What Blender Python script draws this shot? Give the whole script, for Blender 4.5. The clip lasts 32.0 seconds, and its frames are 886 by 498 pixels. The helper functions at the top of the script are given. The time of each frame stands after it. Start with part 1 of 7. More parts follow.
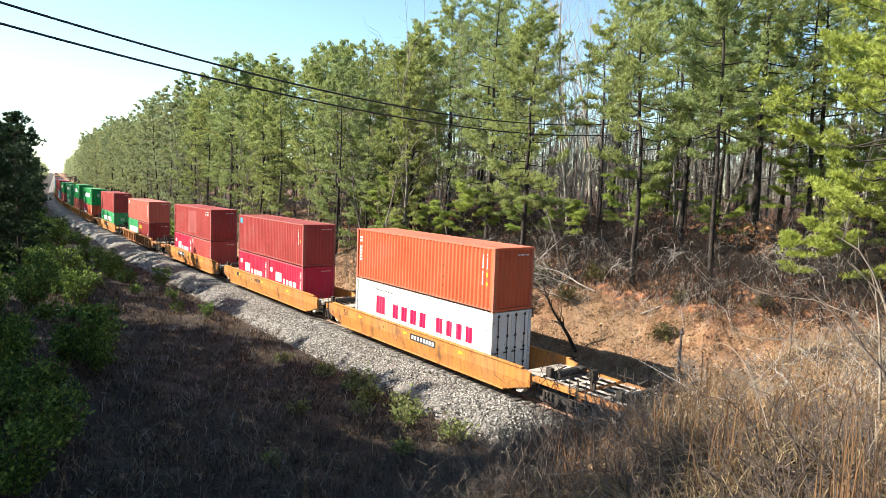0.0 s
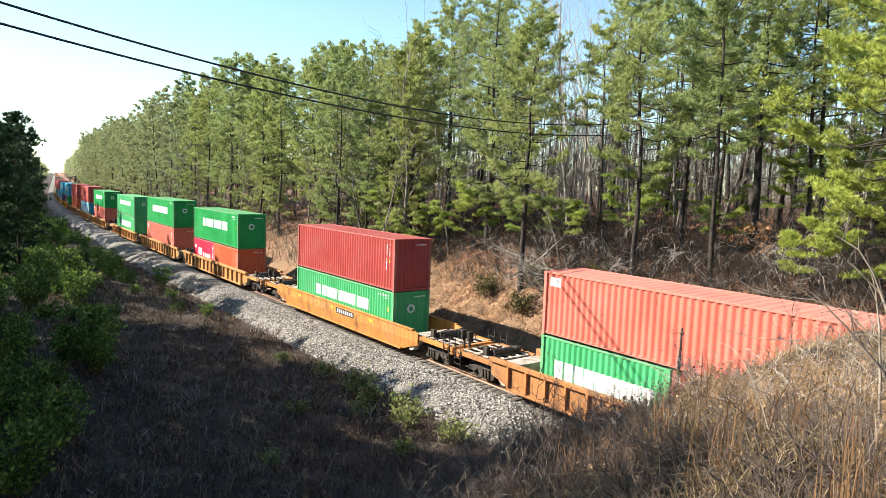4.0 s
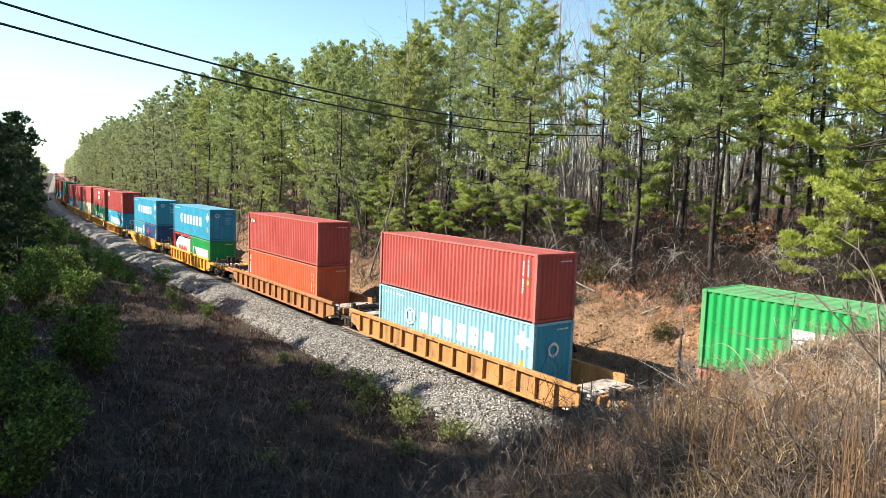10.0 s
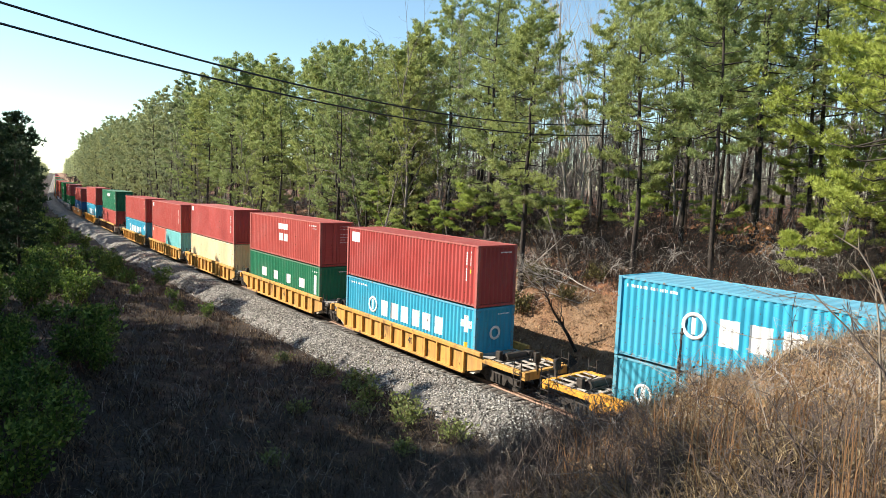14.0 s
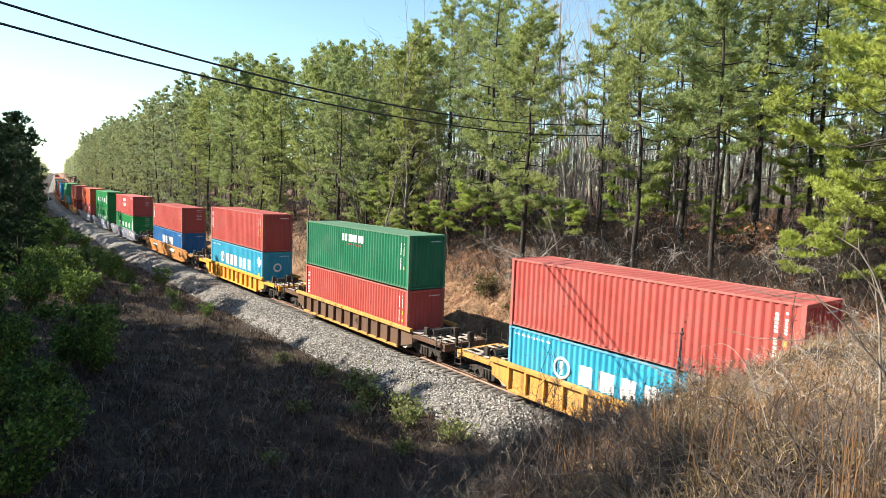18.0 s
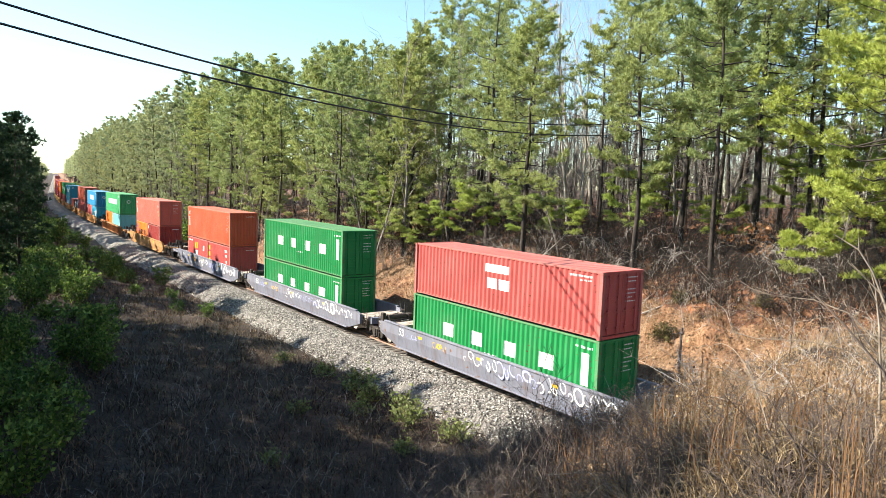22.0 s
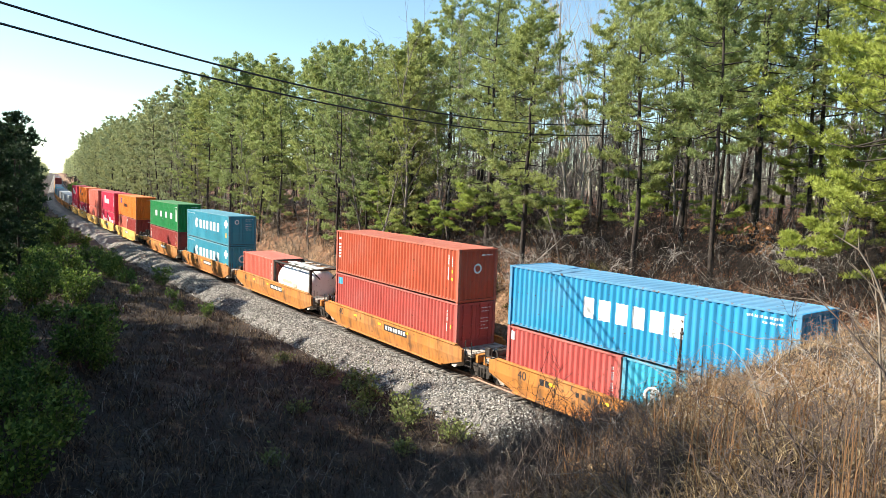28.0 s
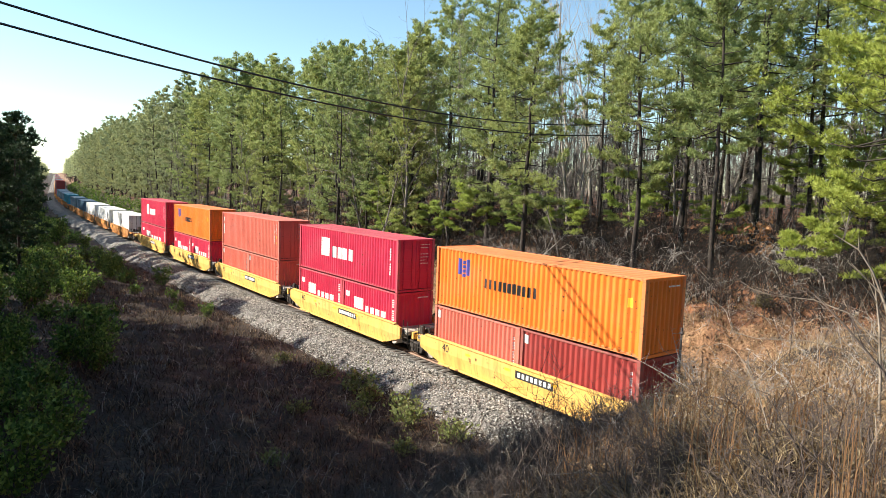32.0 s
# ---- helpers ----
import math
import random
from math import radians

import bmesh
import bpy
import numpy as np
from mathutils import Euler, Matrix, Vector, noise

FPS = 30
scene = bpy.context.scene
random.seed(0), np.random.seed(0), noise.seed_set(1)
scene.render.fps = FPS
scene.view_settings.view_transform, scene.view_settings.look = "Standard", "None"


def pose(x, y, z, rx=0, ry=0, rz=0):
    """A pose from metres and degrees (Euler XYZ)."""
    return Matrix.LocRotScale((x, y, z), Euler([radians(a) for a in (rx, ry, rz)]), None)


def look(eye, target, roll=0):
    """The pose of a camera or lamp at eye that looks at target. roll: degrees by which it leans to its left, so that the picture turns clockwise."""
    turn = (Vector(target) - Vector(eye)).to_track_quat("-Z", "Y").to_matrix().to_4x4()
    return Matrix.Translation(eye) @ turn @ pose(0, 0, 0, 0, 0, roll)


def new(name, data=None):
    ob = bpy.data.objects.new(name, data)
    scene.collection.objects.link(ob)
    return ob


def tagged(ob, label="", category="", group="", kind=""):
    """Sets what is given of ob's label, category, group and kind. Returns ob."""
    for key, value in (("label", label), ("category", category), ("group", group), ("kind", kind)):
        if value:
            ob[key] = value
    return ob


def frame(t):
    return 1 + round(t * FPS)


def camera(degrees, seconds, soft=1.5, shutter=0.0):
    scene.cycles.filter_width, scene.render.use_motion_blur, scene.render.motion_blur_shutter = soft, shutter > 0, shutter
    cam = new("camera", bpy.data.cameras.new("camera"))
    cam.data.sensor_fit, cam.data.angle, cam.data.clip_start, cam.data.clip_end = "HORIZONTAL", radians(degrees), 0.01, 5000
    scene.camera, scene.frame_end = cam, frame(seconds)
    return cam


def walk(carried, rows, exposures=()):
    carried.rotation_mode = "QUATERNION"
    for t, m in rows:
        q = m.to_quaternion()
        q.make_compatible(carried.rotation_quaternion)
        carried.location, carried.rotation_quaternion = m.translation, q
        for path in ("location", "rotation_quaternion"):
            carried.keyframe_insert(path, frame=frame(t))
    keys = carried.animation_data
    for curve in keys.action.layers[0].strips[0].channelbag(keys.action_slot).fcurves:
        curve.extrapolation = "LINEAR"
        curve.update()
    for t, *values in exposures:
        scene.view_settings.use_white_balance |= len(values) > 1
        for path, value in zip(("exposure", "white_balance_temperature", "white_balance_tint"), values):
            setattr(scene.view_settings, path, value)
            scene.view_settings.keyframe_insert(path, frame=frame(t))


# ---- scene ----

# ================= camera =================
EYE = Vector((-20.725, 0.0, 8.966))
YAW, PITCH = 0.6529, 0.0977
AIM = EYE + 50 * Vector((math.sin(YAW) * math.cos(PITCH), math.cos(YAW) * math.cos(PITCH), -math.sin(PITCH)))
cam = camera(67.7, 32.0, soft=0.6)
walk(cam, [(0.0, look(EYE, AIM, 2.03)), (32.0, look(EYE, AIM, 2.03))], exposures=[
    (0.0, 1.51), (1.0, 1.25), (2.0, 1.40), (3.0, 1.51), (6.0, 1.54), (7.0, 1.28), (8.0, 1.29), (9.0, 1.35), (11.0, 1.40), (13.0, 1.21), 
    (17.0, 1.17), (18.0, 1.40), (19.0, 1.64), (23.0, 1.63), (24.0, 1.60), (25.0, 1.50), (28.0, 1.35), (30.0, 1.36), (31.0, 1.28), (32.0, 1.22)])

# ================= light =================
SUN_WAY = Vector((-0.77, 0.64, 0.70)).normalized()
world = bpy.data.worlds.new("sky")
scene.world = world
world.use_nodes = True
wn = world.node_tree
sky = wn.nodes.new("ShaderNodeTexSky")
sky.sky_type = "NISHITA"
sky.sun_disc = False
sky.sun_elevation = math.asin(SUN_WAY.z)
sky.sun_rotation = math.atan2(SUN_WAY.x, SUN_WAY.y)
sky.air_density, sky.dust_density, sky.ozone_density = 1.0, 0.15, 0.6
tint = wn.nodes.new("ShaderNodeMix")
tint.data_type, tint.blend_type = "RGBA", "MULTIPLY"
tint.inputs[0].default_value, tint.inputs[7].default_value = 1.0, (0.95, 1.08, 1.08, 1)
wn.links.new(sky.outputs["Color"], tint.inputs[6])
wn.nodes["Background"].inputs["Strength"].default_value = 0.085
wn.links.new(tint.outputs[2], wn.nodes["Background"].inputs["Color"])
sun_data = bpy.data.lights.new("sun", "SUN")
sun_data.energy, sun_data.angle, sun_data.color = 5.0, radians(0.5), (1.0, 0.92, 0.79)
sun = new("sun", sun_data)
sun.matrix_world = look(SUN_WAY * 100, (0, 0, 0))

# ================= track line =================
BEND_FROM, BEND_TO, BEND = 42.55, 280.0, 2.566e-4
SPEED = 19.459


def track_x(y):
    e = min(max(0.0, y - BEND_FROM), BEND_TO - BEND_FROM)
    return BEND * e * e + 2 * BEND * e * max(0.0, y - BEND_TO)


def track_turn(y):
    e = min(max(0.0, y - BEND_FROM), BEND_TO - BEND_FROM)
    return math.atan(2 * BEND * e)


def track_pose(y):
    return pose(track_x(y), y, 0, 0, 0, -math.degrees(track_turn(y)))


def track_x_np(y):
    e = np.clip(y - BEND_FROM, 0, BEND_TO - BEND_FROM)
    return BEND * e * e + 2 * BEND * e * np.maximum(0, y - BEND_TO)


# ================= materials =================
MATS = {}


def shader(name):
    m = bpy.data.materials.new(name)
    m.use_nodes = True
    return m, m.node_tree, m.node_tree.nodes["Principled BSDF"]


def node(nt, kind, **values):
    n = nt.nodes.new(kind)
    for k, v in values.items():
        n.inputs[k].default_value = v
    return n


def ramp(nt, source, stops):
    r = nt.nodes.new("ShaderNodeValToRGB")
    r.color_ramp.elements[0].position, r.color_ramp.elements[0].color = stops[0][0], (*stops[0][1], 1)
    r.color_ramp.elements[1].position, r.color_ramp.elements[1].color = stops[-1][0], (*stops[-1][1], 1)
    for p, c in stops[1:-1]:
        e = r.color_ramp.elements.new(p)
        e.color = (*c, 1)
    nt.links.new(source, r.inputs["Fac"])
    return r.outputs["Color"]


def noise_out(nt, scale, detail=4.0, coords="Object", stretch=(1, 1, 1)):
    tc = nt.nodes.new("ShaderNodeTexCoord")
    mp = nt.nodes.new("ShaderNodeMapping")
    mp.inputs["Scale"].default_value = stretch
    nz = node(nt, "ShaderNodeTexNoise", Scale=scale, Detail=detail)
    nt.links.new(tc.outputs[coords], mp.inputs["Vector"])
    nt.links.new(mp.outputs["Vector"], nz.inputs["Vector"])
    return nz.outputs["Fac"]


def mix(nt, fac, a, b, mode="MIX"):
    n = nt.nodes.new("ShaderNodeMix")
    n.data_type, n.blend_type = "RGBA", mode
    for value, slot in ((fac, 0), (a, 6), (b, 7)):
        if isinstance(value, (int, float)):
            n.inputs[slot].default_value = value
        elif isinstance(value, tuple):
            n.inputs[slot].default_value = (*value, 1)
        else:
            nt.links.new(value, n.inputs[slot])
    return n.outputs[2]


def bump(nt, bsdf, source, strength, distance):
    b = node(nt, "ShaderNodeBump", Strength=strength, Distance=distance)
    nt.links.new(source, b.inputs["Height"])
    nt.links.new(b.outputs["Normal"], bsdf.inputs["Normal"])


def paint(name, colour, wear=0.35, rough=0.48, rust=(0.13, 0.05, 0.025), rusty=0.66, speck_scale=9.0, grime=0.0):
    """Weathered industrial paint: sun-bleached patches, run-down streaks, rust specks."""
    if name in MATS:
        return MATS[name]
    m, nt, b = shader(name)
    c = Vector(colour)
    pale = tuple(c * 0.88 + Vector((0.5, 0.48, 0.45)) * 0.07)
    dark = tuple(c * 0.86)
    base = ramp(nt, noise_out(nt, 0.55, 5), [(0.3, dark), (0.48, tuple(c)), (0.72, pale)])
    streak = ramp(nt, noise_out(nt, 6.0, 5, stretch=(1, 1, 0.06)), [(0.5, (0, 0, 0)), (0.78, (1, 1, 1))])
    s1 = mix(nt, streak, base, tuple(c * 0.5 + Vector((0.05, 0.035, 0.03)) * 0.5))
    keep = mix(nt, wear, base, s1)
    speck = ramp(nt, noise_out(nt, speck_scale, 9), [(rusty, (0, 0, 0)), (rusty + 0.07, (1, 1, 1))])
    out = mix(nt, speck, keep, rust)
    if grime:
        dirt = ramp(nt, noise_out(nt, 1.3, 9, stretch=(1, 1, 0.55)), [(0.5, (0, 0, 0)), (0.6, (0.25, 0.25, 0.25)), (0.7, (1, 1, 1))])
        run = ramp(nt, noise_out(nt, 3.2, 6, stretch=(1, 1, 0.12)), [(0.52, (0, 0, 0)), (0.7, (1, 1, 1))])
        out = mix(nt, grime, out, mix(nt, dirt, out, (0.11, 0.065, 0.038)))
        out = mix(nt, grime * 0.6, out, mix(nt, run, out, (0.16, 0.09, 0.045)))
    nt.links.new(out, b.inputs["Base Color"])
    rg = ramp(nt, noise_out(nt, 3.0, 4), [(0.3, (rough - 0.1,) * 3), (0.7, (rough + 0.18,) * 3)])
    nt.links.new(rg, b.inputs["Roughness"])
    b.inputs["Specular IOR Level"].default_value = 0.22
    bump(nt, b, noise_out(nt, 5.0, 3), 0.12, 0.02)
    MATS[name] = m
    return m


def blend(name, stops, scale, detail=6.0, rough=0.9, bump_scale=None, strength=0.5, distance=0.05, coords="Object", second=None, stretch=(1, 1, 1), metal=0.0, fine=None):
    """A rough natural surface with two scales of colour and relief."""
    m, nt, b = shader(name)
    out = ramp(nt, noise_out(nt, scale, detail, coords, stretch), stops)
    if second:
        out = mix(nt, ramp(nt, noise_out(nt, second[0], 3, coords), [(0.4, (0, 0, 0)), (0.62, (1, 1, 1))]), out, second[1])
    if fine:
        out = mix(nt, fine[1], out, ramp(nt, noise_out(nt, fine[0], 6, coords), [(0.36, (0.12, 0.1, 0.09)), (0.5, (0.75, 0.72, 0.7)), (0.64, (1.0, 1.0, 1.0))]), "MULTIPLY")
    nt.links.new(out, b.inputs["Base Color"])
    b.inputs["Roughness"].default_value = rough
    b.inputs["Metallic"].default_value = metal
    if bump_scale:
        bump(nt, b, noise_out(nt, bump_scale, 5, coords), strength, distance)
    MATS[name] = m
    return m


def leafy(name, stops, through_light=0.35, rough=0.6, by="island", shine=0.25):
    """Leaves, needles and dry blades: colour varies from piece to piece, light comes through."""
    m, nt, b = shader(name)
    if by != "object":
        src = nt.nodes.new("ShaderNodeNewGeometry").outputs["Random Per Island"]
    else:
        src = nt.nodes.new("ShaderNodeObjectInfo").outputs["Random"]
    col = ramp(nt, src, stops)
    col = mix(nt, 0.8, col, ramp(nt, noise_out(nt, 0.35, 2, "Object"), [(0.3, (0.7, 0.7, 0.7)), (0.7, (1.0, 1.0, 1.0))]), "MULTIPLY")
    if by == "both":
        tint = ramp(nt, nt.nodes.new("ShaderNodeObjectInfo").outputs["Random"], [(0.0, (0.84, 0.9, 1.0)), (0.5, (0.98, 0.98, 0.98)), (1.0, (1.05, 1.0, 0.92))])
        col = mix(nt, 1.0, col, tint, "MULTIPLY")
    nt.links.new(col, b.inputs["Base Color"])
    b.inputs["Roughness"].default_value = rough
    b.inputs["Specular IOR Level"].default_value = shine
    tr = nt.nodes.new("ShaderNodeBsdfTranslucent")
    nt.links.new(col, tr.inputs["Color"])
    ms = nt.nodes.new("ShaderNodeMixShader")
    ms.inputs[0].default_value = through_light
    nt.links.new(b.outputs[0], ms.inputs[1])
    nt.links.new(tr.outputs[0], ms.inputs[2])
    nt.links.new(ms.outputs[0], nt.nodes["Material Output"].inputs["Surface"])
    MATS[name] = m
    return m


NEEDLES = leafy("pine_needles", [(0.0, (0.31, 0.36, 0.125)), (0.5, (0.4, 0.455, 0.16)), (1.0, (0.5, 0.55, 0.21))], 0.5, 0.5, by="both", shine=0.35)
# Distance haze is put into the colour: greyer and bluer than NEEDLES.
NEEDLES_FAR = leafy("hazy_far_pine_needles", [(0.0, (0.31, 0.345, 0.17)), (0.6, (0.4, 0.435, 0.215)), (1.0, (0.49, 0.52, 0.27))], 0.45, 0.55, by="both", shine=0.3)
# Backlit pines: their shade is put into this dark needle colour.
NEEDLES_SHADE = leafy("shade_dark_pine_needles", [(0.0, (0.02, 0.042, 0.018)), (1.0, (0.06, 0.105, 0.04))], 0.25)
DRY = leafy("dry_grass_blades", [(0.0, (0.08, 0.05, 0.028)), (0.5, (0.26, 0.18, 0.095)), (1.0, (0.5, 0.39, 0.24))], 0.35, 0.8)
# Dead weeds, darker than DRY: the slope's shade is partly in the colour.
DRY_DARK = leafy("shade_dark_weed_blades", [(0.0, (0.018, 0.012, 0.009)), (0.65, (0.058, 0.04, 0.026)), (1.0, (0.24, 0.17, 0.1))], 0.3, 0.85)
STRAW = leafy("orange_broomsedge", [(0.0, (0.17, 0.085, 0.04)), (1.0, (0.38, 0.22, 0.11))], 0.4, 0.8)
NEEDLES_YOUNG = leafy("young_pine_needles", [(0.0, (0.36, 0.44, 0.095)), (0.5, (0.43, 0.515, 0.12)), (1.0, (0.52, 0.595, 0.16))], 0.45, 0.5, by="both", shine=0.35)
STRAW_DULL = leafy("matted_straw", [(0.0, (0.14, 0.075, 0.036)), (0.5, (0.33, 0.2, 0.1)), (1.0, (0.54, 0.4, 0.23))], 0.35, 0.85)
STRAW_PALE = leafy("pale_bleached_grass", [(0.0, (0.24, 0.15, 0.08)), (0.5, (0.45, 0.31, 0.17)), (1.0, (0.68, 0.54, 0.34))], 0.35, 0.85)
GREEN_LEAF = leafy("shrub_leaves", [(0.0, (0.05, 0.095, 0.02)), (0.6, (0.12, 0.21, 0.04)), (1.0, (0.36, 0.48, 0.1))], 0.35, by="both")
OLIVE_LEAF = leafy("olive_brown_scrub_leaves", [(0.0, (0.05, 0.045, 0.02)), (0.6, (0.12, 0.105, 0.04)), (1.0, (0.24, 0.21, 0.08))], 0.3)
WEED = leafy("spring_weed_leaves", [(0.0, (0.12, 0.16, 0.04)), (1.0, (0.36, 0.4, 0.15))], 0.4)
BROWN_LEAF = leafy("withered_oak_leaves", [(0.0, (0.32, 0.14, 0.06)), (1.0, (0.6, 0.32, 0.16))], 0.4)
LITTER = leafy("fallen_leaf_litter", [(0.0, (0.04, 0.018, 0.01)), (0.5, (0.22, 0.1, 0.045)), (0.8, (0.48, 0.25, 0.11)), (1.0, (0.66, 0.46, 0.28))], 0.2, 0.8)
TWIG = blend("bare_twig_bark", [(0.3, (0.045, 0.034, 0.029)), (0.7, (0.17, 0.125, 0.1))], 4.0, 4, 0.9, coords="Generated")
PALE_TWIG = blend("weathered_grey_branch", [(0.3, (0.12, 0.095, 0.072)), (0.7, (0.33, 0.27, 0.21))], 5.0, 4, 0.9)
RED_TWIG = blend("reddish_brown_twigs", [(0.3, (0.2, 0.11, 0.06)), (0.7, (0.52, 0.35, 0.21))], 5.0, 4, 0.9)
DEAD_WOOD = blend("bleached_dead_wood", [(0.3, (0.22, 0.195, 0.17)), (0.7, (0.52, 0.47, 0.42))], 5.0, 4, 0.9)
BARK = blend("pine_bark", [(0.3, (0.014, 0.011, 0.009)), (0.55, (0.04, 0.03, 0.024)), (0.75, (0.09, 0.068, 0.055))], 7.0, 8, 0.95, 9.0, 0.9, 0.05, stretch=(1, 1, 0.35))
GREY_BARK = blend("hardwood_bark", [(0.3, (0.1, 0.085, 0.072)), (0.7, (0.28, 0.245, 0.215))], 6.0, 6, 0.95, 12.0, 0.5, 0.02, stretch=(1, 1, 0.3))
PALE_BARK = blend("pale_hardwood_bark", [(0.3, (0.26, 0.22, 0.18)), (0.7, (0.55, 0.48, 0.41))], 5.0, 5, 0.9, 12.0, 0.4, 0.02, stretch=(1, 1, 0.3))
# Dead-grass soil, darkened to carry part of the near slope's shade.
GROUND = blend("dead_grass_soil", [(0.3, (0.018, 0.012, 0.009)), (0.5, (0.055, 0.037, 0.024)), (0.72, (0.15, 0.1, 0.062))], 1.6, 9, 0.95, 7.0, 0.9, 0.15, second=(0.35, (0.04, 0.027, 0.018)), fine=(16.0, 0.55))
BANK = blend("red_clay_bank_with_pine_straw", [(0.28, (0.055, 0.028, 0.016)), (0.45, (0.18, 0.084, 0.04)), (0.62, (0.34, 0.19, 0.1)), (0.8, (0.5, 0.36, 0.22))], 1.1, 10, 0.95, 6.0, 1.0, 0.2, second=(0.3, (0.24, 0.15, 0.085)), fine=(11.0, 0.5))
# Sun patches and shade under the pines are painted as orange and near-black.
FLOOR = blend("dappled_straw_forest_floor", [(0.36, (0.022, 0.011, 0.008)), (0.5, (0.14, 0.058, 0.03)), (0.64, (0.42, 0.19, 0.09))], 1.4, 9, 0.95, 5.0, 1.0, 0.2, second=(0.5, (0.17, 0.08, 0.042)), fine=(9.0, 0.5))
# Dark stops put the shade of the gaps between stones into the bed.
BALLAST = blend("crushed_granite_ballast", [(0.38, (0.022, 0.02, 0.018)), (0.5, (0.11, 0.1, 0.088)), (0.62, (0.33, 0.31, 0.275))], 8.0, 3, 0.9, 12.0, 1.0, 0.06, second=(0.5, (0.16, 0.145, 0.13)))
STONE = leafy("ballast_stones", [(0.0, (0.06, 0.056, 0.05)), (0.45, (0.26, 0.245, 0.22)), (1.0, (0.64, 0.61, 0.55))], 0.0, 0.9)
TIE = blend("creosoted_timber", [(0.3, (0.03, 0.024, 0.02)), (0.7, (0.10, 0.08, 0.065))], 3.0, 6, 0.9, 10.0, 0.5, 0.02, stretch=(0.2, 1, 1))
RAIL = blend("rusty_rail_steel", [(0.3, (0.10, 0.055, 0.035)), (0.7, (0.2, 0.12, 0.08))], 5.0, 6, 0.6, metal=0.4)
STEEL = blend("grimy_truck_steel", [(0.3, (0.02, 0.018, 0.016)), (0.7, (0.075, 0.06, 0.05))], 4.0, 6, 0.75, metal=0.3)
RUSTY = blend("rusty_grating_steel", [(0.3, (0.13, 0.1, 0.08)), (0.5, (0.36, 0.31, 0.26)), (0.72, (0.56, 0.51, 0.45))], 2.5, 7, 0.8)
WHITE = paint("white_marking", (0.82, 0.82, 0.8), 0.25, 0.5)
BLACK = paint("black_marking", (0.03, 0.03, 0.032), 0.2, 0.5)
MAGENTA = paint("magenta_marking", (0.6, 0.02, 0.1), 0.2, 0.5)
INDIGO = paint("indigo_marking", (0.06, 0.07, 0.33), 0.2)
YELLOW_MARK = paint("yellow_marking", (0.85, 0.5, 0.04), 0.2)
RED_MARK = paint("red_marking", (0.6, 0.05, 0.06), 0.3)
WIRE = blend("black_cable_sheath", [(0.3, (0.015, 0.015, 0.016)), (0.7, (0.03, 0.03, 0.03))], 20.0, 2, 0.6)

COLOURS = {
    "rust_orange": (0.6, 0.12, 0.052), "white": (0.8, 0.79, 0.76), "maroon": (0.38, 0.062, 0.056), "brick": (0.44, 0.084, 0.07),
    "red": (0.46, 0.09, 0.08), "coral": (0.6, 0.148, 0.105), "crimson": (0.55, 0.03, 0.075), "green": (0.015, 0.3, 0.075),
    "pale_green": (0.06, 0.37, 0.14), "dark_green": (0.02, 0.17, 0.085), "blue": (0.04, 0.33, 0.49), "pale_blue": (0.25, 0.5, 0.6),
    "teal": (0.05, 0.3, 0.41), "navy": (0.025, 0.08, 0.2), "royal_blue": (0.03, 0.26, 0.48), "deep_blue": (0.02, 0.13, 0.34), "mid_green": (0.015, 0.22, 0.062), "cyan": (0.2, 0.55, 0.55),
    "fire_orange": (0.58, 0.108, 0.05), "dull_orange": (0.47, 0.092, 0.046), "cream": (0.78, 0.64, 0.4), "orange": (0.8, 0.2, 0.028), "slate": (0.12, 0.2, 0.27), "dark_red": (0.3, 0.045, 0.04),
}
CAR_COLOURS = {
    "ochre": (0.5, 0.205, 0.05), "bright_yellow": (0.72, 0.34, 0.045), "lemon": (0.82, 0.49, 0.13), "brown": (0.13, 0.075, 0.05),
    "grey": (0.18, 0.19, 0.235), "rust_yellow": (0.36, 0.16, 0.06), "dusty_ochre": (0.44, 0.22, 0.075), "dull_yellow": (0.56, 0.3, 0.075),
}


def coat(key):
    return paint(key + "_container_paint", COLOURS[key])


def post_coat(key):
    return paint(key + "_rusted_post_paint", tuple(Vector(COLOURS[key]) * 0.8 + Vector((0.5, 0.45, 0.38)) * 0.14), 0.8, 0.6, (0.2, 0.11, 0.06), 0.58, 5.0)


def roof_coat(key):
    """Dusty roof paint; the glare of sun and sky is mixed in as a paler colour."""
    return paint(key + "_pale_sheen_roof_paint", tuple(Vector(COLOURS[key]) * 0.8 + Vector((0.52, 0.44, 0.37)) * (0.06 if key in ("maroon", "dark_red", "brick") else 0.18)), 0.5, 0.5)


def car_coat(key):
    return paint(key + "_car_paint", CAR_COLOURS[key], 0.8, 0.62, (0.16, 0.085, 0.04), 0.64, 2.6, grime=0.3 if key in ("lemon", "bright_yellow", "grey") else 0.75)


